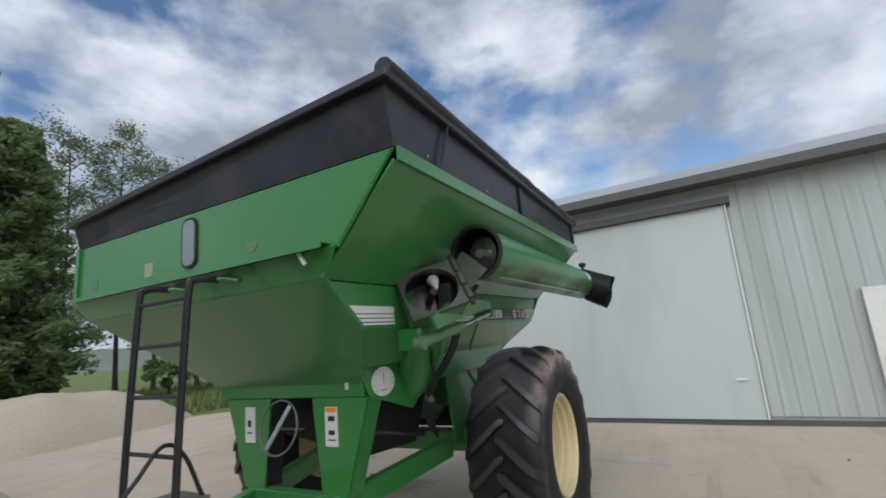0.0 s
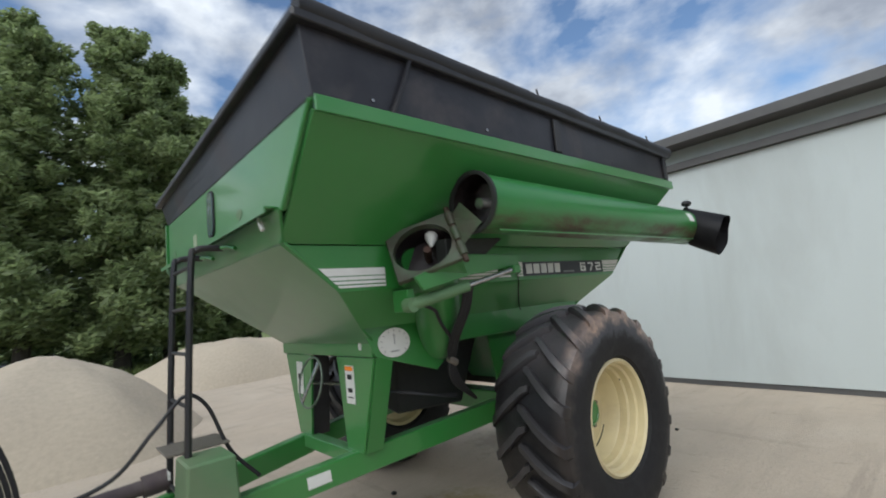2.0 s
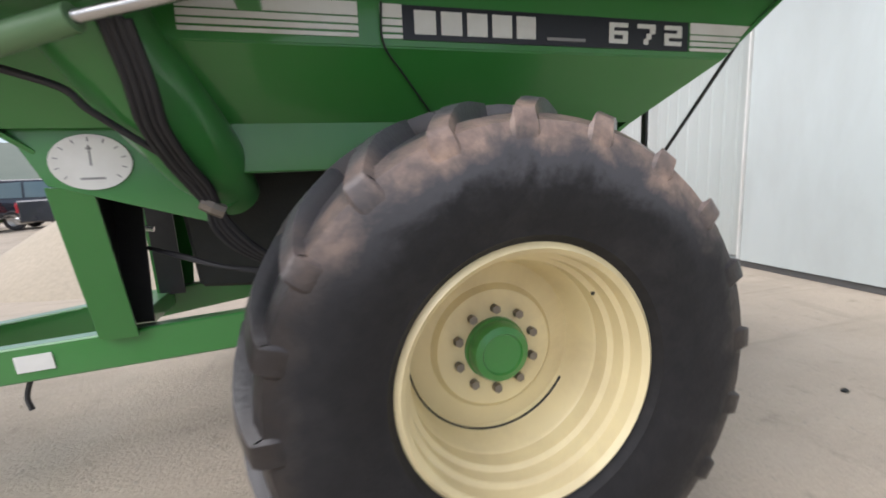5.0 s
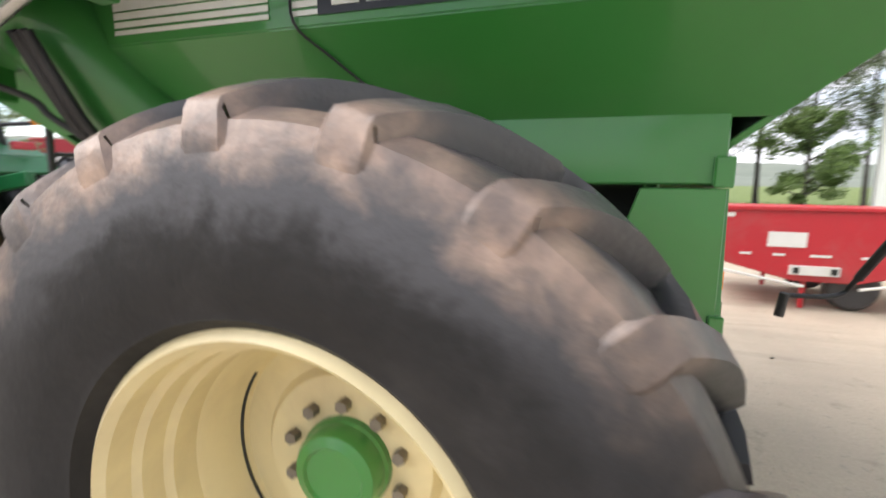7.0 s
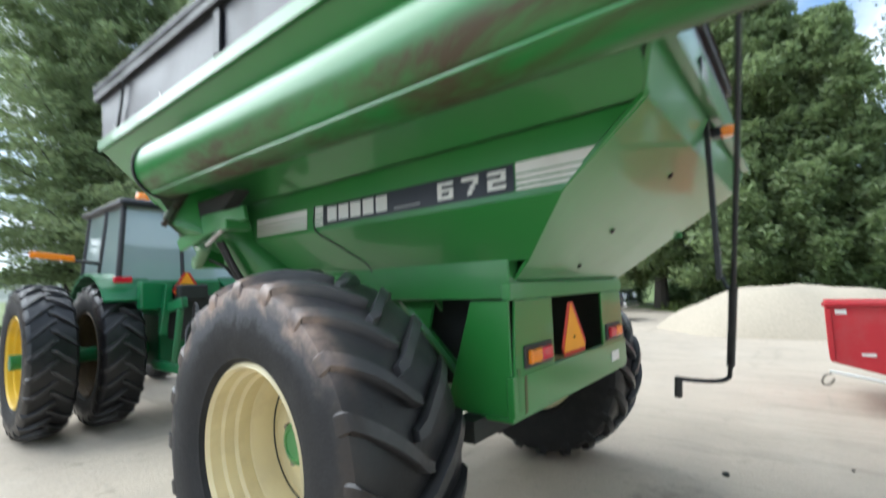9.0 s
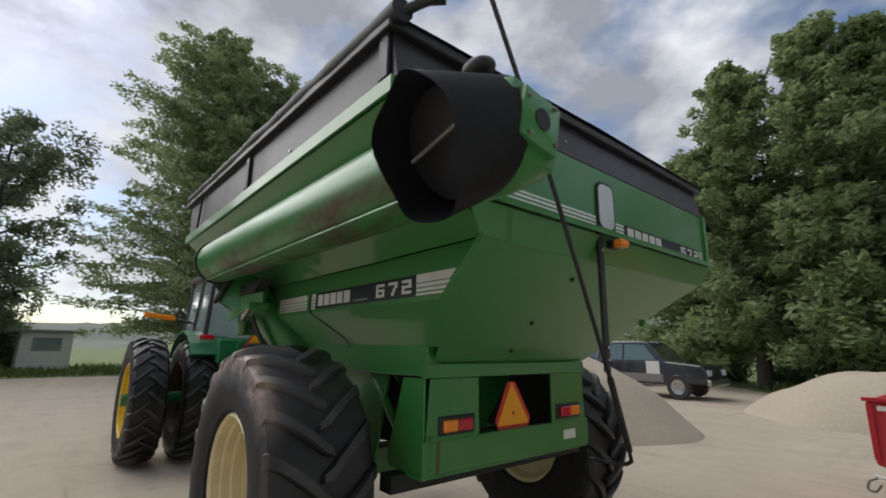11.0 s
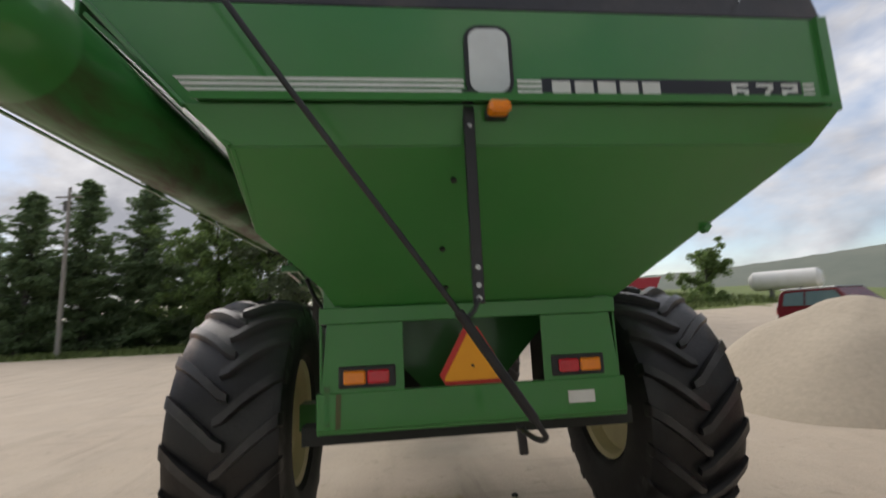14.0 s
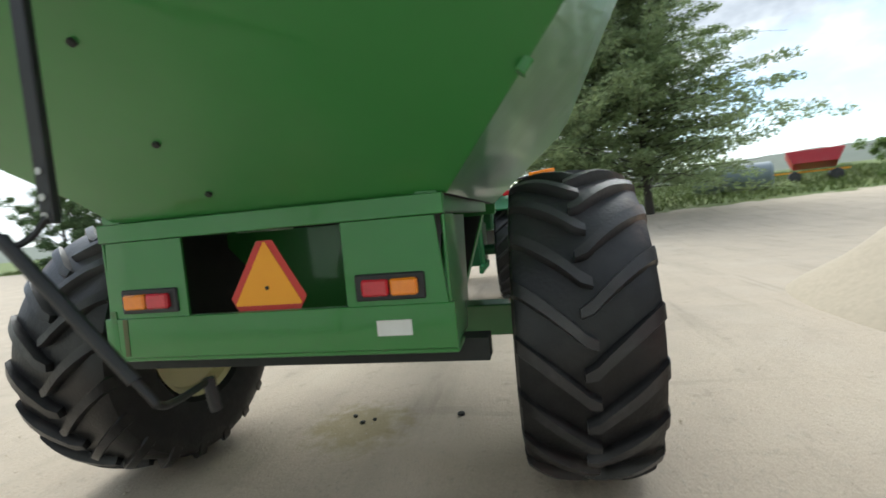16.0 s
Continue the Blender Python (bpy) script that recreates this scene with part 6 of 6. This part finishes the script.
TRUCK_LOWER = material("grey two-tone truck paint", (0.22, 0.21, 0.2), 0.35, second=(0.17, 0.16, 0.15), scale=3, bump=0.0, coat=0.5)
vehicle("pickup_truck", "dark blue crew-cab pickup parked behind the gravel", pose(6.35, -15.6, 0, 0, 0, 2) @ Matrix.Diagonal((1.02, 1.02, 1.1, 1)), 5.9, TRUCK_PAINT,
        [(-2.95, 0.5), (-2.0, 0.5), (-1.95, 0.42), (2.9, 0.5), (2.95, 1.12), (1.1, 1.16), (0.95, 1.80), (0.6, 1.86), (-0.7, 1.86), (-1.0, 1.80), (-1.62, 1.18), (-2.8, 1.08), (-2.97, 0.9)],
        [[(0.85, 1.2), (0.8, 1.72), (-0.02, 1.74), (-0.02, 1.2)], [(-0.1, 1.2), (-0.1, 1.74), (-0.85, 1.72), (-1.3, 1.22)]], (-2.0, 1.75), 1.95, 0.39, sign=True, lower=TRUCK_LOWER)
SILVER = material("silver car paint", (0.42, 0.43, 0.44), 0.25, 0.3, second=(0.36, 0.37, 0.38), scale=4, bump=0.0, coat=0.6)
MAROON_CAR = material("maroon car paint", (0.13, 0.012, 0.018), 0.25, second=(0.1, 0.01, 0.015), scale=4, bump=0.0, coat=0.6)
car_line = [(-2.3, 0.4), (2.3, 0.4), (2.35, 0.95), (1.9, 1.02), (1.35, 1.42), (-0.2, 1.46), (-1.05, 1.0), (-2.2, 0.85), (-2.35, 0.6)]
car_glass = [[(1.55, 1.02), (1.2, 1.36), (0.4, 1.4), (0.4, 1.02)], [(0.32, 1.02), (0.32, 1.4), (-0.2, 1.4), (-0.85, 1.02)]]
vehicle("parked_car", "silver saloon car parked beyond the maroon one", pose(16.4, -20.9, 0, 0, 0, 14), 4.7, SILVER, car_line, car_glass, (-1.45, 1.4), 1.8, 0.32)
suv_line = [(-2.3, 0.42), (2.3, 0.42), (2.38, 1.05), (2.2, 1.72), (1.9, 1.8), (-0.4, 1.8), (-1.15, 1.15), (-2.2, 1.02), (-2.36, 0.7)]
suv_glass = [[(2.0, 1.15), (1.95, 1.66), (1.0, 1.7), (1.0, 1.15)], [(0.92, 1.15), (0.92, 1.7), (-0.35, 1.7), (-0.9, 1.15)]]
vehicle("parked_suv", "dark estate vehicle parked behind the pickup", pose(10.6, -20.4, 0, 0, 0, 5) @ Matrix.Diagonal((1.0, 1.0, 1.12, 1)), 4.7, TRUCK_PAINT, suv_line, suv_glass, (-1.45, 1.4), 1.85, 0.36)
vehicle("parked_suv", "maroon estate vehicle with white roof beyond the pickup", pose(14.4, -18.9, 0, 0, 0, 6) @ Matrix.Diagonal((1.0, 1.0, 1.12, 1)), 4.7, MAROON_CAR, suv_line, suv_glass, (-1.45, 1.4), 1.85, 0.36, roof=SILVER)


# ---- trees ----
def leaf_cloud(name, centres, radii, per, size, mat, parent, flat=0.7, seed=1, long=1.0):
    """Many small leaf-shaped quads, scattered in clumps round the given centres, as one crown."""
    rng = np.random.default_rng(seed)
    c = np.repeat(np.asarray(centres, float), per, axis=0)
    r = np.repeat(np.asarray(radii, float), per)
    n = len(c)
    d = rng.normal(size=(n, 3))
    d /= np.linalg.norm(d, axis=1)[:, None]
    d *= (rng.random(n) ** 0.45)[:, None] * r[:, None]
    d[:, 2] *= flat
    p = c + d
    a = rng.normal(size=(n, 3))
    a[:, 2] *= 0.6
    a /= np.linalg.norm(a, axis=1)[:, None]
    b = np.cross(a, rng.normal(size=(n, 3)))
    b /= np.linalg.norm(b, axis=1)[:, None]
    s = size * (0.55 + 0.9 * rng.random(n))[:, None]
    v = np.stack([p - a * s * long, p + b * s * 0.5, p + a * s * long, p - b * s * 0.5], 1).reshape(-1, 3)
    me = bpy.data.meshes.new(name)
    me.from_pydata(v.tolist(), [], np.arange(4 * n).reshape(n, 4).tolist())
    me.materials.append(mat)
    ob = new(name, me)
    ob.parent = parent
    return ob


def tree(x, y, h, spread, label, kind="leafy", seed=1, density=1.0, bare=0.22, mat=None, size=0.17, girth=1.0, taper=1.0, rise=0.0, flat=None):
    """A tapered, bent trunk with limbs, and a crown of leaf clumps on the limbs."""
    rng = random.Random(seed)
    t = thing("tree", label, "tree", "trees round the yard", at=pose(x, y, 0, 0, 0, rng.uniform(0, 360)))
    bm = bmesh.new()
    r0 = (0.018 * h + 0.05) * girth
    bend = Vector((rng.uniform(-1, 1), rng.uniform(-1, 1), 0)) * 0.03 * h
    spine = [Vector((bend.x * math.sin(k / 10 * 3), bend.y * math.sin(k / 10 * 2.2), -0.1 + (h * 0.97 + 0.1) * k / 10)) for k in range(11)]
    tube(bm, spine, [r0 * (1.25 if k == 0 else 1) * (1 - 0.93 * k / 10) for k in range(11)], 9)
    centres, radii = [], []
    if kind == "conifer":
        levels = int(h / 0.45)
        for i in range(levels):
            f = bare + (1 - bare) * i / levels
            k = min(9, int(f * 10))
            p = spine[k].lerp(spine[k + 1], f * 10 - k)
            reach = spread * (1 - (f - bare) / (1 - bare)) ** taper * rng.uniform(0.65, 1.2) + 0.2
            for j in range(rng.choice((6, 7, 8))):
                a = rng.uniform(0, 2 * math.pi)
                l = reach * rng.uniform(0.5, 1.1)
                e = p + Vector((math.cos(a) * l, math.sin(a) * l, l * (rng.uniform(-0.25, 0.15) + rise * f)))
                mid = p.lerp(e, 0.5) + Vector((0, 0, 0.05 * l))
                tube(bm, [p, mid, e], [0.035 * (1 - f) + 0.012, 0.022 * (1 - f) + 0.01, 0.006], 4, cap=False)
                for q in ((0.18, 0.32, 0.46, 0.6, 0.72, 0.84, 0.94) if l > 2.8 else (0.25, 0.5, 0.75, 1.0)):
                    if rng.random() < 0.9:
                        centres.append(p.lerp(e, q) + Vector((rng.uniform(-0.2, 0.2), rng.uniform(-0.2, 0.2), rng.uniform(-0.12, 0.12))))
                        radii.append(0.34 + 0.14 * l * (1.1 - q) + (0.12 if l > 2.8 else 0))
    else:
        limbs = int(9 + h * 0.9)
        for i in range(limbs):
            f = bare + (0.98 - bare) * (i + rng.random()) / limbs
            k = min(9, int(f * 10))
            p = spine[k].lerp(spine[k + 1], f * 10 - k)
            g = (f - bare) / (1 - bare)
            reach = spread * (0.45 + 0.9 * math.sin(math.pi * min(1, 0.18 + g * 0.85))) * rng.uniform(0.55, 1.05)
            a = i * 2.4 + rng.uniform(-0.5, 0.5)
            e = p + Vector((math.cos(a) * reach, math.sin(a) * reach, reach * rng.uniform(0.25, 0.9)))
            mid = p.lerp(e, 0.5) + Vector((0, 0, 0.12 * reach))
            w = r0 * (1 - f) * 0.42 + 0.02
            tube(bm, [p, mid, e], [w, w * 0.6, 0.012], 5, cap=False)
            for q in range(int(4 + reach * 2.2)):
                u = rng.uniform(0.3, 1.08)
                c0 = p.lerp(e, u) + Vector((rng.gauss(0, 1), rng.gauss(0, 1), rng.gauss(0, 0.8))) * 0.24 * reach * u
                centres.append(c0)
                radii.append(rng.uniform(0.34, 0.72) * (0.5 + 0.055 * h))
                if q % 3 == 0:
                    tube(bm, [mid.lerp(e, 0.3), c0], [0.018, 0.005], 3, cap=False)
    part("trunk", bm, BARK, t, "bare tapered trunk and limbs", smooth=True)
    per = max(8, int((26 if kind == "conifer" else 95) * density))
    leaf_cloud("crown", centres, radii, per, size * 0.58, mat or (NEEDLE if kind == "conifer" else LEAF), t, flat or (0.45 if kind == "conifer" else 0.8), seed, 1.5 if kind == "conifer" else 1.0)
    return t


# dense row behind the gravel and the parked cars
tree(6.9, -24.8, 13.6, 5.4, "broad dense evergreen behind the cars", "conifer", 11, 2.2, 0.15, LEAF_ROW, 0.185, 0.9, 0.72, 0.45, 0.95)
tree(3.9, -23.2, 17.2, 5.0, "tall dense evergreen behind the cars", "conifer", 12, 2.2, 0.13, LEAF_ROW, 0.185, 0.9, 0.66, 0.5, 0.95)
tree(0.4, -22.8, 17.4, 4.2, "tall dense evergreen in the yard-side row", "conifer", 13, 2.2, 0.12, LEAF_ROW, 0.185, 0.9, 0.6, 0.5, 0.95)
tree(-1.6, -22.8, 16.6, 3.5, "dense evergreen with feathery outline", "conifer", 14, 2.1, 0.1, LEAF_ROW, 0.185, 0.9, 0.6, 0.5, 0.95)
tree(-3.5, -22.2, 13.2, 3.0, "dense dark evergreen at the end of the row", "conifer", 15, 2.1, 0.08, LEAF_ROW, 0.185, 0.9, 0.6, 0.5, 0.95)
tree(-6.8, -25.4, 15.6, 1.9, "slender open-crowned tree by the field", "leafy", 17, 0.8, 0.12, LEAF_GREY, 0.13, 0.45)
tree(-9.2, -24.8, 16.2, 2.0, "slender open-crowned tree with leaning trunk", "leafy", 18, 0.7, 0.25, LEAF_GREY, 0.13, 0.4)
tree(-11.6, -25.6, 15.2, 2.0, "slender open-crowned tree by the field", "leafy", 19, 0.7, 0.25, LEAF_GREY, 0.13, 0.4)
tree(-13.9, -25.0, 15.0, 1.9, "slender open-crowned tree by the field", "leafy", 20, 0.7, 0.25, LEAF_GREY, 0.13, 0.4)
tree(-9.6, -20.6, 4.4, 1.5, "small bushy tree at the field edge", "leafy", 32, 1.2, 0.12, None, 0.14, 0.6)
# large tree beyond the tractor, and the far side of the road
tree(27.0, -8.3, 20.5, 8.4, "broad feathery pine beyond the tractor", "conifer", 21, 1.9, 0.12, PINE, 0.165, 0.6, 0.45, 0.4)
tree(28.5, -3.7, 23.5, 7.8, "tall broad pine with rising branches beyond the tractor", "conifer", 31, 1.9, 0.12, PINE, 0.165, 0.7, 0.42, 0.5)
tree(31.6, 6.4, 14.8, 3.8, "tall open tree beside the roadside hut", "leafy", 22, 1.3, 0.1, LEAF_GREY, 0.2)
tree(33.2, 10.2, 12.2, 3.4, "bushy green roadside tree", "leafy", 23, 1.4, 0.04, None, 0.22)
tree(34.6, 14.6, 11.2, 3.4, "bushy roadside tree with pale leaves", "leafy", 24, 1.4, 0.04, None, 0.22)
tree(36.8, 20.8, 15.0, 4.2, "tall spreading roadside spruce", "conifer", 25, 1.25, 0.03, None, 0.17, 1.0, 0.75, 0.75)
tree(35.2, 24.6, 14.2, 3.9, "tall spreading roadside spruce", "conifer", 26, 1.25, 0.03, None, 0.17, 1.0, 0.75, 0.75)
tree(33.6, 28.2, 12.8, 4.0, "tall spreading roadside spruce", "conifer", 27, 1.25, 0.03, None, 0.17, 1.0, 0.75, 0.75)
tree(39.5, 12.6, 11.0, 3.4, "dark bushy tree behind the road", "leafy", 28, 1.4, 0.04, None, 0.24)
tree(36.0, 33.0, 11.5, 4.0, "dark spreading roadside spruce", "conifer", 29, 1.25, 0.03, None, 0.17, 1.0, 0.75, 0.75)
tree(38.6, 18.4, 8.2, 3.0, "low dark bushy tree between the spruces", "leafy", 41, 1.3, 0.03, NEEDLE, 0.22)
tree(37.4, 22.8, 7.8, 3.0, "low dark bushy tree between the spruces", "leafy", 42, 1.3, 0.03, NEEDLE, 0.22)
tree(36.2, 26.6, 7.6, 3.0, "low dark bushy tree between the spruces", "leafy", 43, 1.3, 0.03, NEEDLE, 0.22)
tree(35.4, 30.8, 7.4, 3.0, "low dark bushy tree between the spruces", "leafy", 44, 1.3, 0.03, NEEDLE, 0.22)
tree(36.6, 37.2, 8.6, 3.4, "low dark bushy tree past the spruces", "leafy", 45, 1.3, 0.03, NEEDLE, 0.22)
tree(36.4, 41.4, 9.4, 3.4, "dark bushy tree along the road", "leafy", 46, 1.3, 0.03, NEEDLE, 0.22)
tree(35.2, 45.8, 8.8, 3.4, "dark bushy tree along the road", "leafy", 47, 1.3, 0.03, NEEDLE, 0.22)
tree(33.5, -27.0, 6.2, 2.2, "small round tree on the far grass", "leafy", 30, 1.2, 0.1, None, 0.2)


def shrub(x, y, h, w, seed):
    s = thing("shrub", "dense dark roadside shrub", "shrub", "roadside shrubs", at=pose(x, y, 0))
    rng = random.Random(seed)
    bm = bmesh.new()
    pts, rad = [], []
    for k in range(9):
        a = rng.uniform(0, 2 * math.pi)
        e = Vector((math.cos(a) * w * rng.uniform(0.2, 0.9), math.sin(a) * w * rng.uniform(0.2, 0.9), h * rng.uniform(0.35, 0.95)))
        tube(bm, [(0, 0, -0.05), e * 0.5 + Vector((0, 0, 0.1)), e], [0.05, 0.03, 0.01], 4, cap=False)
        for q in (0.25, 0.5, 0.75, 1.0):
            pts.append(e * q)
            rad.append(0.35 * w)
    part("stems", bm, BARK, s)
    leaf_cloud("foliage", pts, rad, 90, 0.11, NEEDLE, s, 0.9, seed)


for k in range(15):
    yy = 4.5 + 2.1 * k
    shrub(37.5 - 0.12 * abs(yy - 14) + 0.8 * math.sin(k * 2.1), yy, 3.8 + 1.2 * math.sin(k * 1.7), 2.1, 60 + k)
for k in range(8):
    shrub(1.5 + 2.4 * k - 2.2, -27.5 + 0.8 * math.sin(k * 1.9), 2.0 + 0.5 * math.sin(k * 2.3), 1.7, 90 + k)


TANK_PAINT = material("blue-grey tank paint", (0.2, 0.25, 0.29), 0.5, second=(0.26, 0.3, 0.33), scale=2, dirt=(0.3, 0.3, 0.3), dirt_amount=0.3)


def roadside():
    pole = thing("utility_pole", "weathered wooden utility pole on the verge", "utility pole", at=pose(29.5, 22.6, 0))
    bm = bmesh.new()
    tube(bm, [(0, 0, -0.2), (0, 0, 11.6)], [0.16, 0.10], 12)
    part("post", bm, POLE_WOOD, pole, smooth=True)
    bm = bmesh.new()
    box(bm, (0, 0, 10.9), (0.1, 1.7, 0.1))
    part("crossarm", bm, POLE_WOOD, pole)
    bm = bmesh.new()
    tube(bm, [(0.05, 0.22, 9.9), (0.05, 0.22, 10.6)], 0.16, 12)
    part("transformer", bm, SHED_TRIM, pole)
    hut = thing("roadside_hut", "small white roadside hut with flat roof", "hut", at=pose(35.2, 3.0, 0, 0, 0, 8))
    bm = bmesh.new()
    box(bm, (0, 0, 1.15), (2.0, 2.5, 2.3))
    part("wall", bm, WHITE, hut, bevel=0.02)
    bm = bmesh.new()
    box(bm, (0, 0, 2.4), (2.8, 3.7, 0.16))
    part("roof", bm, ROOF, hut, bevel=0.02)
    bm = bmesh.new()
    box(bm, (-1.0, 0, 1.6), (0.06, 1.4, 0.8))
    part("window", bm, GLASS, hut)
    wagon = thing("gravity_wagon", "red grain wagon on an orange running gear", "wagon", at=pose(36.0, -22.0, ground_rise(36.0, -22.0), 0, 0, 65))
    bm = bmesh.new()
    plate(bm, [(-1.3, -0.9, 0.95), (1.3, -0.9, 0.95), (1.7, -1.1, 1.9), (-1.7, -1.1, 1.9)], 2.0)
    part("box", bm, RED, wagon, bevel=0.02)
    bm = bmesh.new()
    box(bm, (0.6, 0, 0.75), (5.2, 0.16, 0.14))
    part("running_gear", bm, ORANGE, wagon)
    for x in (-1.2, 1.2):
        for s in (1, -1):
            bm = bmesh.new()
            lathe(bm, [(0, 0.09), (0.36, 0.1), (0.4, 0.05), (0.4, -0.05), (0.36, -0.1), (0, -0.1)], 20, pose(x, s * 0.95, 0.4, 90, 0, 0))
            part("wheel", bm, TYRE, wagon, smooth=True)
    tank = thing("storage_tank", "blue-grey cylindrical tank lying on the grass", "tank", at=pose(34.5, -15.8, ground_rise(34.5, -15.8), 0, 0, 70))
    bm = bmesh.new()
    tube(bm, [(-2.5, 0, 1.05), (-2.35, 0, 1.05), (2.35, 0, 1.05), (2.5, 0, 1.05)], [0.75, 0.95, 0.95, 0.75], 24)
    part("shell", bm, TANK_PAINT, tank, smooth=True)
    for x in (-1.2, 1.2):
        bm = bmesh.new()
        box(bm, (x, 0, 0.12), (0.2, 1.3, 0.26))
        part("saddle", bm, SHED_TRIM, tank)
    gas = thing("gas_tank", "white gas tank far across the grass", "tank", at=pose(30.0, -31.0, ground_rise(30.0, -31.0), 0, 0, 35))
    bm = bmesh.new()
    tube(bm, [(-2.4, 0, 1.5), (-2.1, 0, 1.5), (2.1, 0, 1.5), (2.4, 0, 1.5)], [0.5, 0.8, 0.8, 0.5], 20)
    part("shell", bm, WHITE, gas, smooth=True)
    for x in (-1.0, 1.0):
        bm = bmesh.new()
        box(bm, (x, 0, 0.55), (0.15, 0.9, 1.1))
        part("stand", bm, SHED_TRIM, gas)


roadside()


def verge():
    """Long grass on the verges, as loose blades."""
    rng = np.random.default_rng(5)
    spots = []
    for n, x0, x1, y0, y1 in ((14000, 27.5, 39, -2, 45), (6000, -16, 4, -30, -17), (9000, 28, 50, -32, -8), (3500, -13, -5, -22, -12.5)):
        spots.append(np.stack([rng.uniform(x0, x1, n), rng.uniform(y0, y1, n)], 1))
    p = np.concatenate(spots)
    keep = (p[:, 0] > 28) | (-p[:, 0] - p[:, 1] > 18.5)
    p = p[keep]
    n = len(p)
    a = rng.uniform(0, 2 * np.pi, n)
    w = rng.uniform(0.03, 0.07, n)
    h = rng.uniform(0.12, 0.45, n)
    lean = rng.normal(0, 0.12, (n, 2))
    base = np.stack([np.cos(a) * w, np.sin(a) * w], 1)
    v = np.zeros((n, 3, 3))
    v[:, 0, :2], v[:, 1, :2] = p - base, p + base
    lift = np.array([ground_rise(x, y) for x, y in p])
    v[:, :2, 2] = lift[:, None] - 0.03
    v[:, 2, :2], v[:, 2, 2] = p + lean, h + lift
    me = bpy.data.meshes.new("grass")
    me.from_pydata(v.reshape(-1, 3).tolist(), [], np.arange(3 * n).reshape(n, 3).tolist())
    me.materials.append(GRASS)
    tagged(new("grass", me), "uncut grass along the yard edge", "grass", kind="stuff")


verge()


def hills():
    """Low wooded ridges on the horizon."""
    bm = bmesh.new()
    for ring, (dist, base, amp, seed) in enumerate(((520, 13, 9, 3.0), (240, 2.5, 3, 8.0))):
        rows = []
        n = 360
        for k in range(n):
            a = 2 * math.pi * k / n
            c, s = math.cos(a), math.sin(a)
            rise = max(0.0, math.cos(a - radians(-55))) ** 3
            up = base + (0 if ring else 31 * rise) + amp * noise.noise(Vector((c * 2.2, s * 2.2, seed))) + (0.8 if ring else 1.4) * noise.noise(Vector((c * 45, s * 45, seed)))
            rows.append([bm.verts.new((c * dist * 0.8, s * dist * 0.8, -2)), bm.verts.new((c * dist, s * dist, max(up, 1.0))), bm.verts.new((c * dist * 1.25, s * dist * 1.25, max(up, 1) * 1.15))])
        for k in range(n):
            p, q = rows[k], rows[(k + 1) % n]
            for i in range(2):
                bm.faces.new((p[i], p[i + 1], q[i + 1], q[i]))
    tagged(finish("backdrop", bm, HILL, smooth=True), "low wooded hills along the horizon", "hills", kind="structure")


hills()


def litter():
    """A few clods and stones lying on the gravel."""
    rng = random.Random(9)
    for x, y in ((0.45, 0.2), (0.56, 0.3), (0.5, 0.12), (0.6, -0.54), (0.55, 2.1), (0.62, 2.03), (-1.4, -1.6), (-3.2, 4.1), (1.1, 2.6), (-2.6, 0.9), (-2.2, -2.2), (0.9, 3.4)):
        bm = bmesh.new()
        bmesh.ops.create_icosphere(bm, subdivisions=2, radius=rng.uniform(0.014, 0.03))
        for v in bm.verts:
            v.co *= 1 + 0.35 * noise.noise(v.co * 60 + Vector((x * 9, y * 9, 0)))
            v.co.z *= 0.6
        ob = finish("clod", bm, DARK, smooth=True)
        ob.location = (x, y, 0.0)
        tagged(ob, "dark dry clod lying on the gravel", "clod", "clods on the gravel")


litter()


def pebbles():
    """Loose small stones over the packed gravel near the cart."""
    rng = np.random.default_rng(12)
    n = 2600
    p = np.stack([rng.uniform(-5.0, 5.5, n), rng.uniform(-6.5, 6.0, n)], 1)
    s = rng.uniform(0.003, 0.011, n) * (1 + 0.6 * (rng.random(n) < 0.05))
    shape = np.array([(1, 0, 0.1), (0.3, 0.9, 0.0), (-0.8, 0.5, 0.1), (-0.7, -0.6, 0.0), (0.4, -0.9, 0.1), (0.1, 0.0, 0.7)])
    a = rng.uniform(0, 2 * np.pi, n)
    rot = np.stack([np.stack([np.cos(a), -np.sin(a)], 1), np.stack([np.sin(a), np.cos(a)], 1)], 1)
    v = np.zeros((n, 6, 3))
    v[:, :, :2] = np.einsum("nij,kj->nki", rot, shape[:, :2]) * s[:, None, None] + p[:, None]
    v[:, :, 2] = shape[None, :, 2] * s[:, None] * 0.9 - 0.004
    faces = [[6 * k + i, 6 * k + (i + 1) % 5, 6 * k + 5] for k in range(n) for i in range(5)]
    me = bpy.data.meshes.new("pebbles")
    me.from_pydata(v.reshape(-1, 3).tolist(), [], faces)
    me.materials.append(GRAVEL_PILE)
    tagged(new("pebbles", me), "loose small stones on the packed gravel", "gravel", kind="stuff")


pebbles()
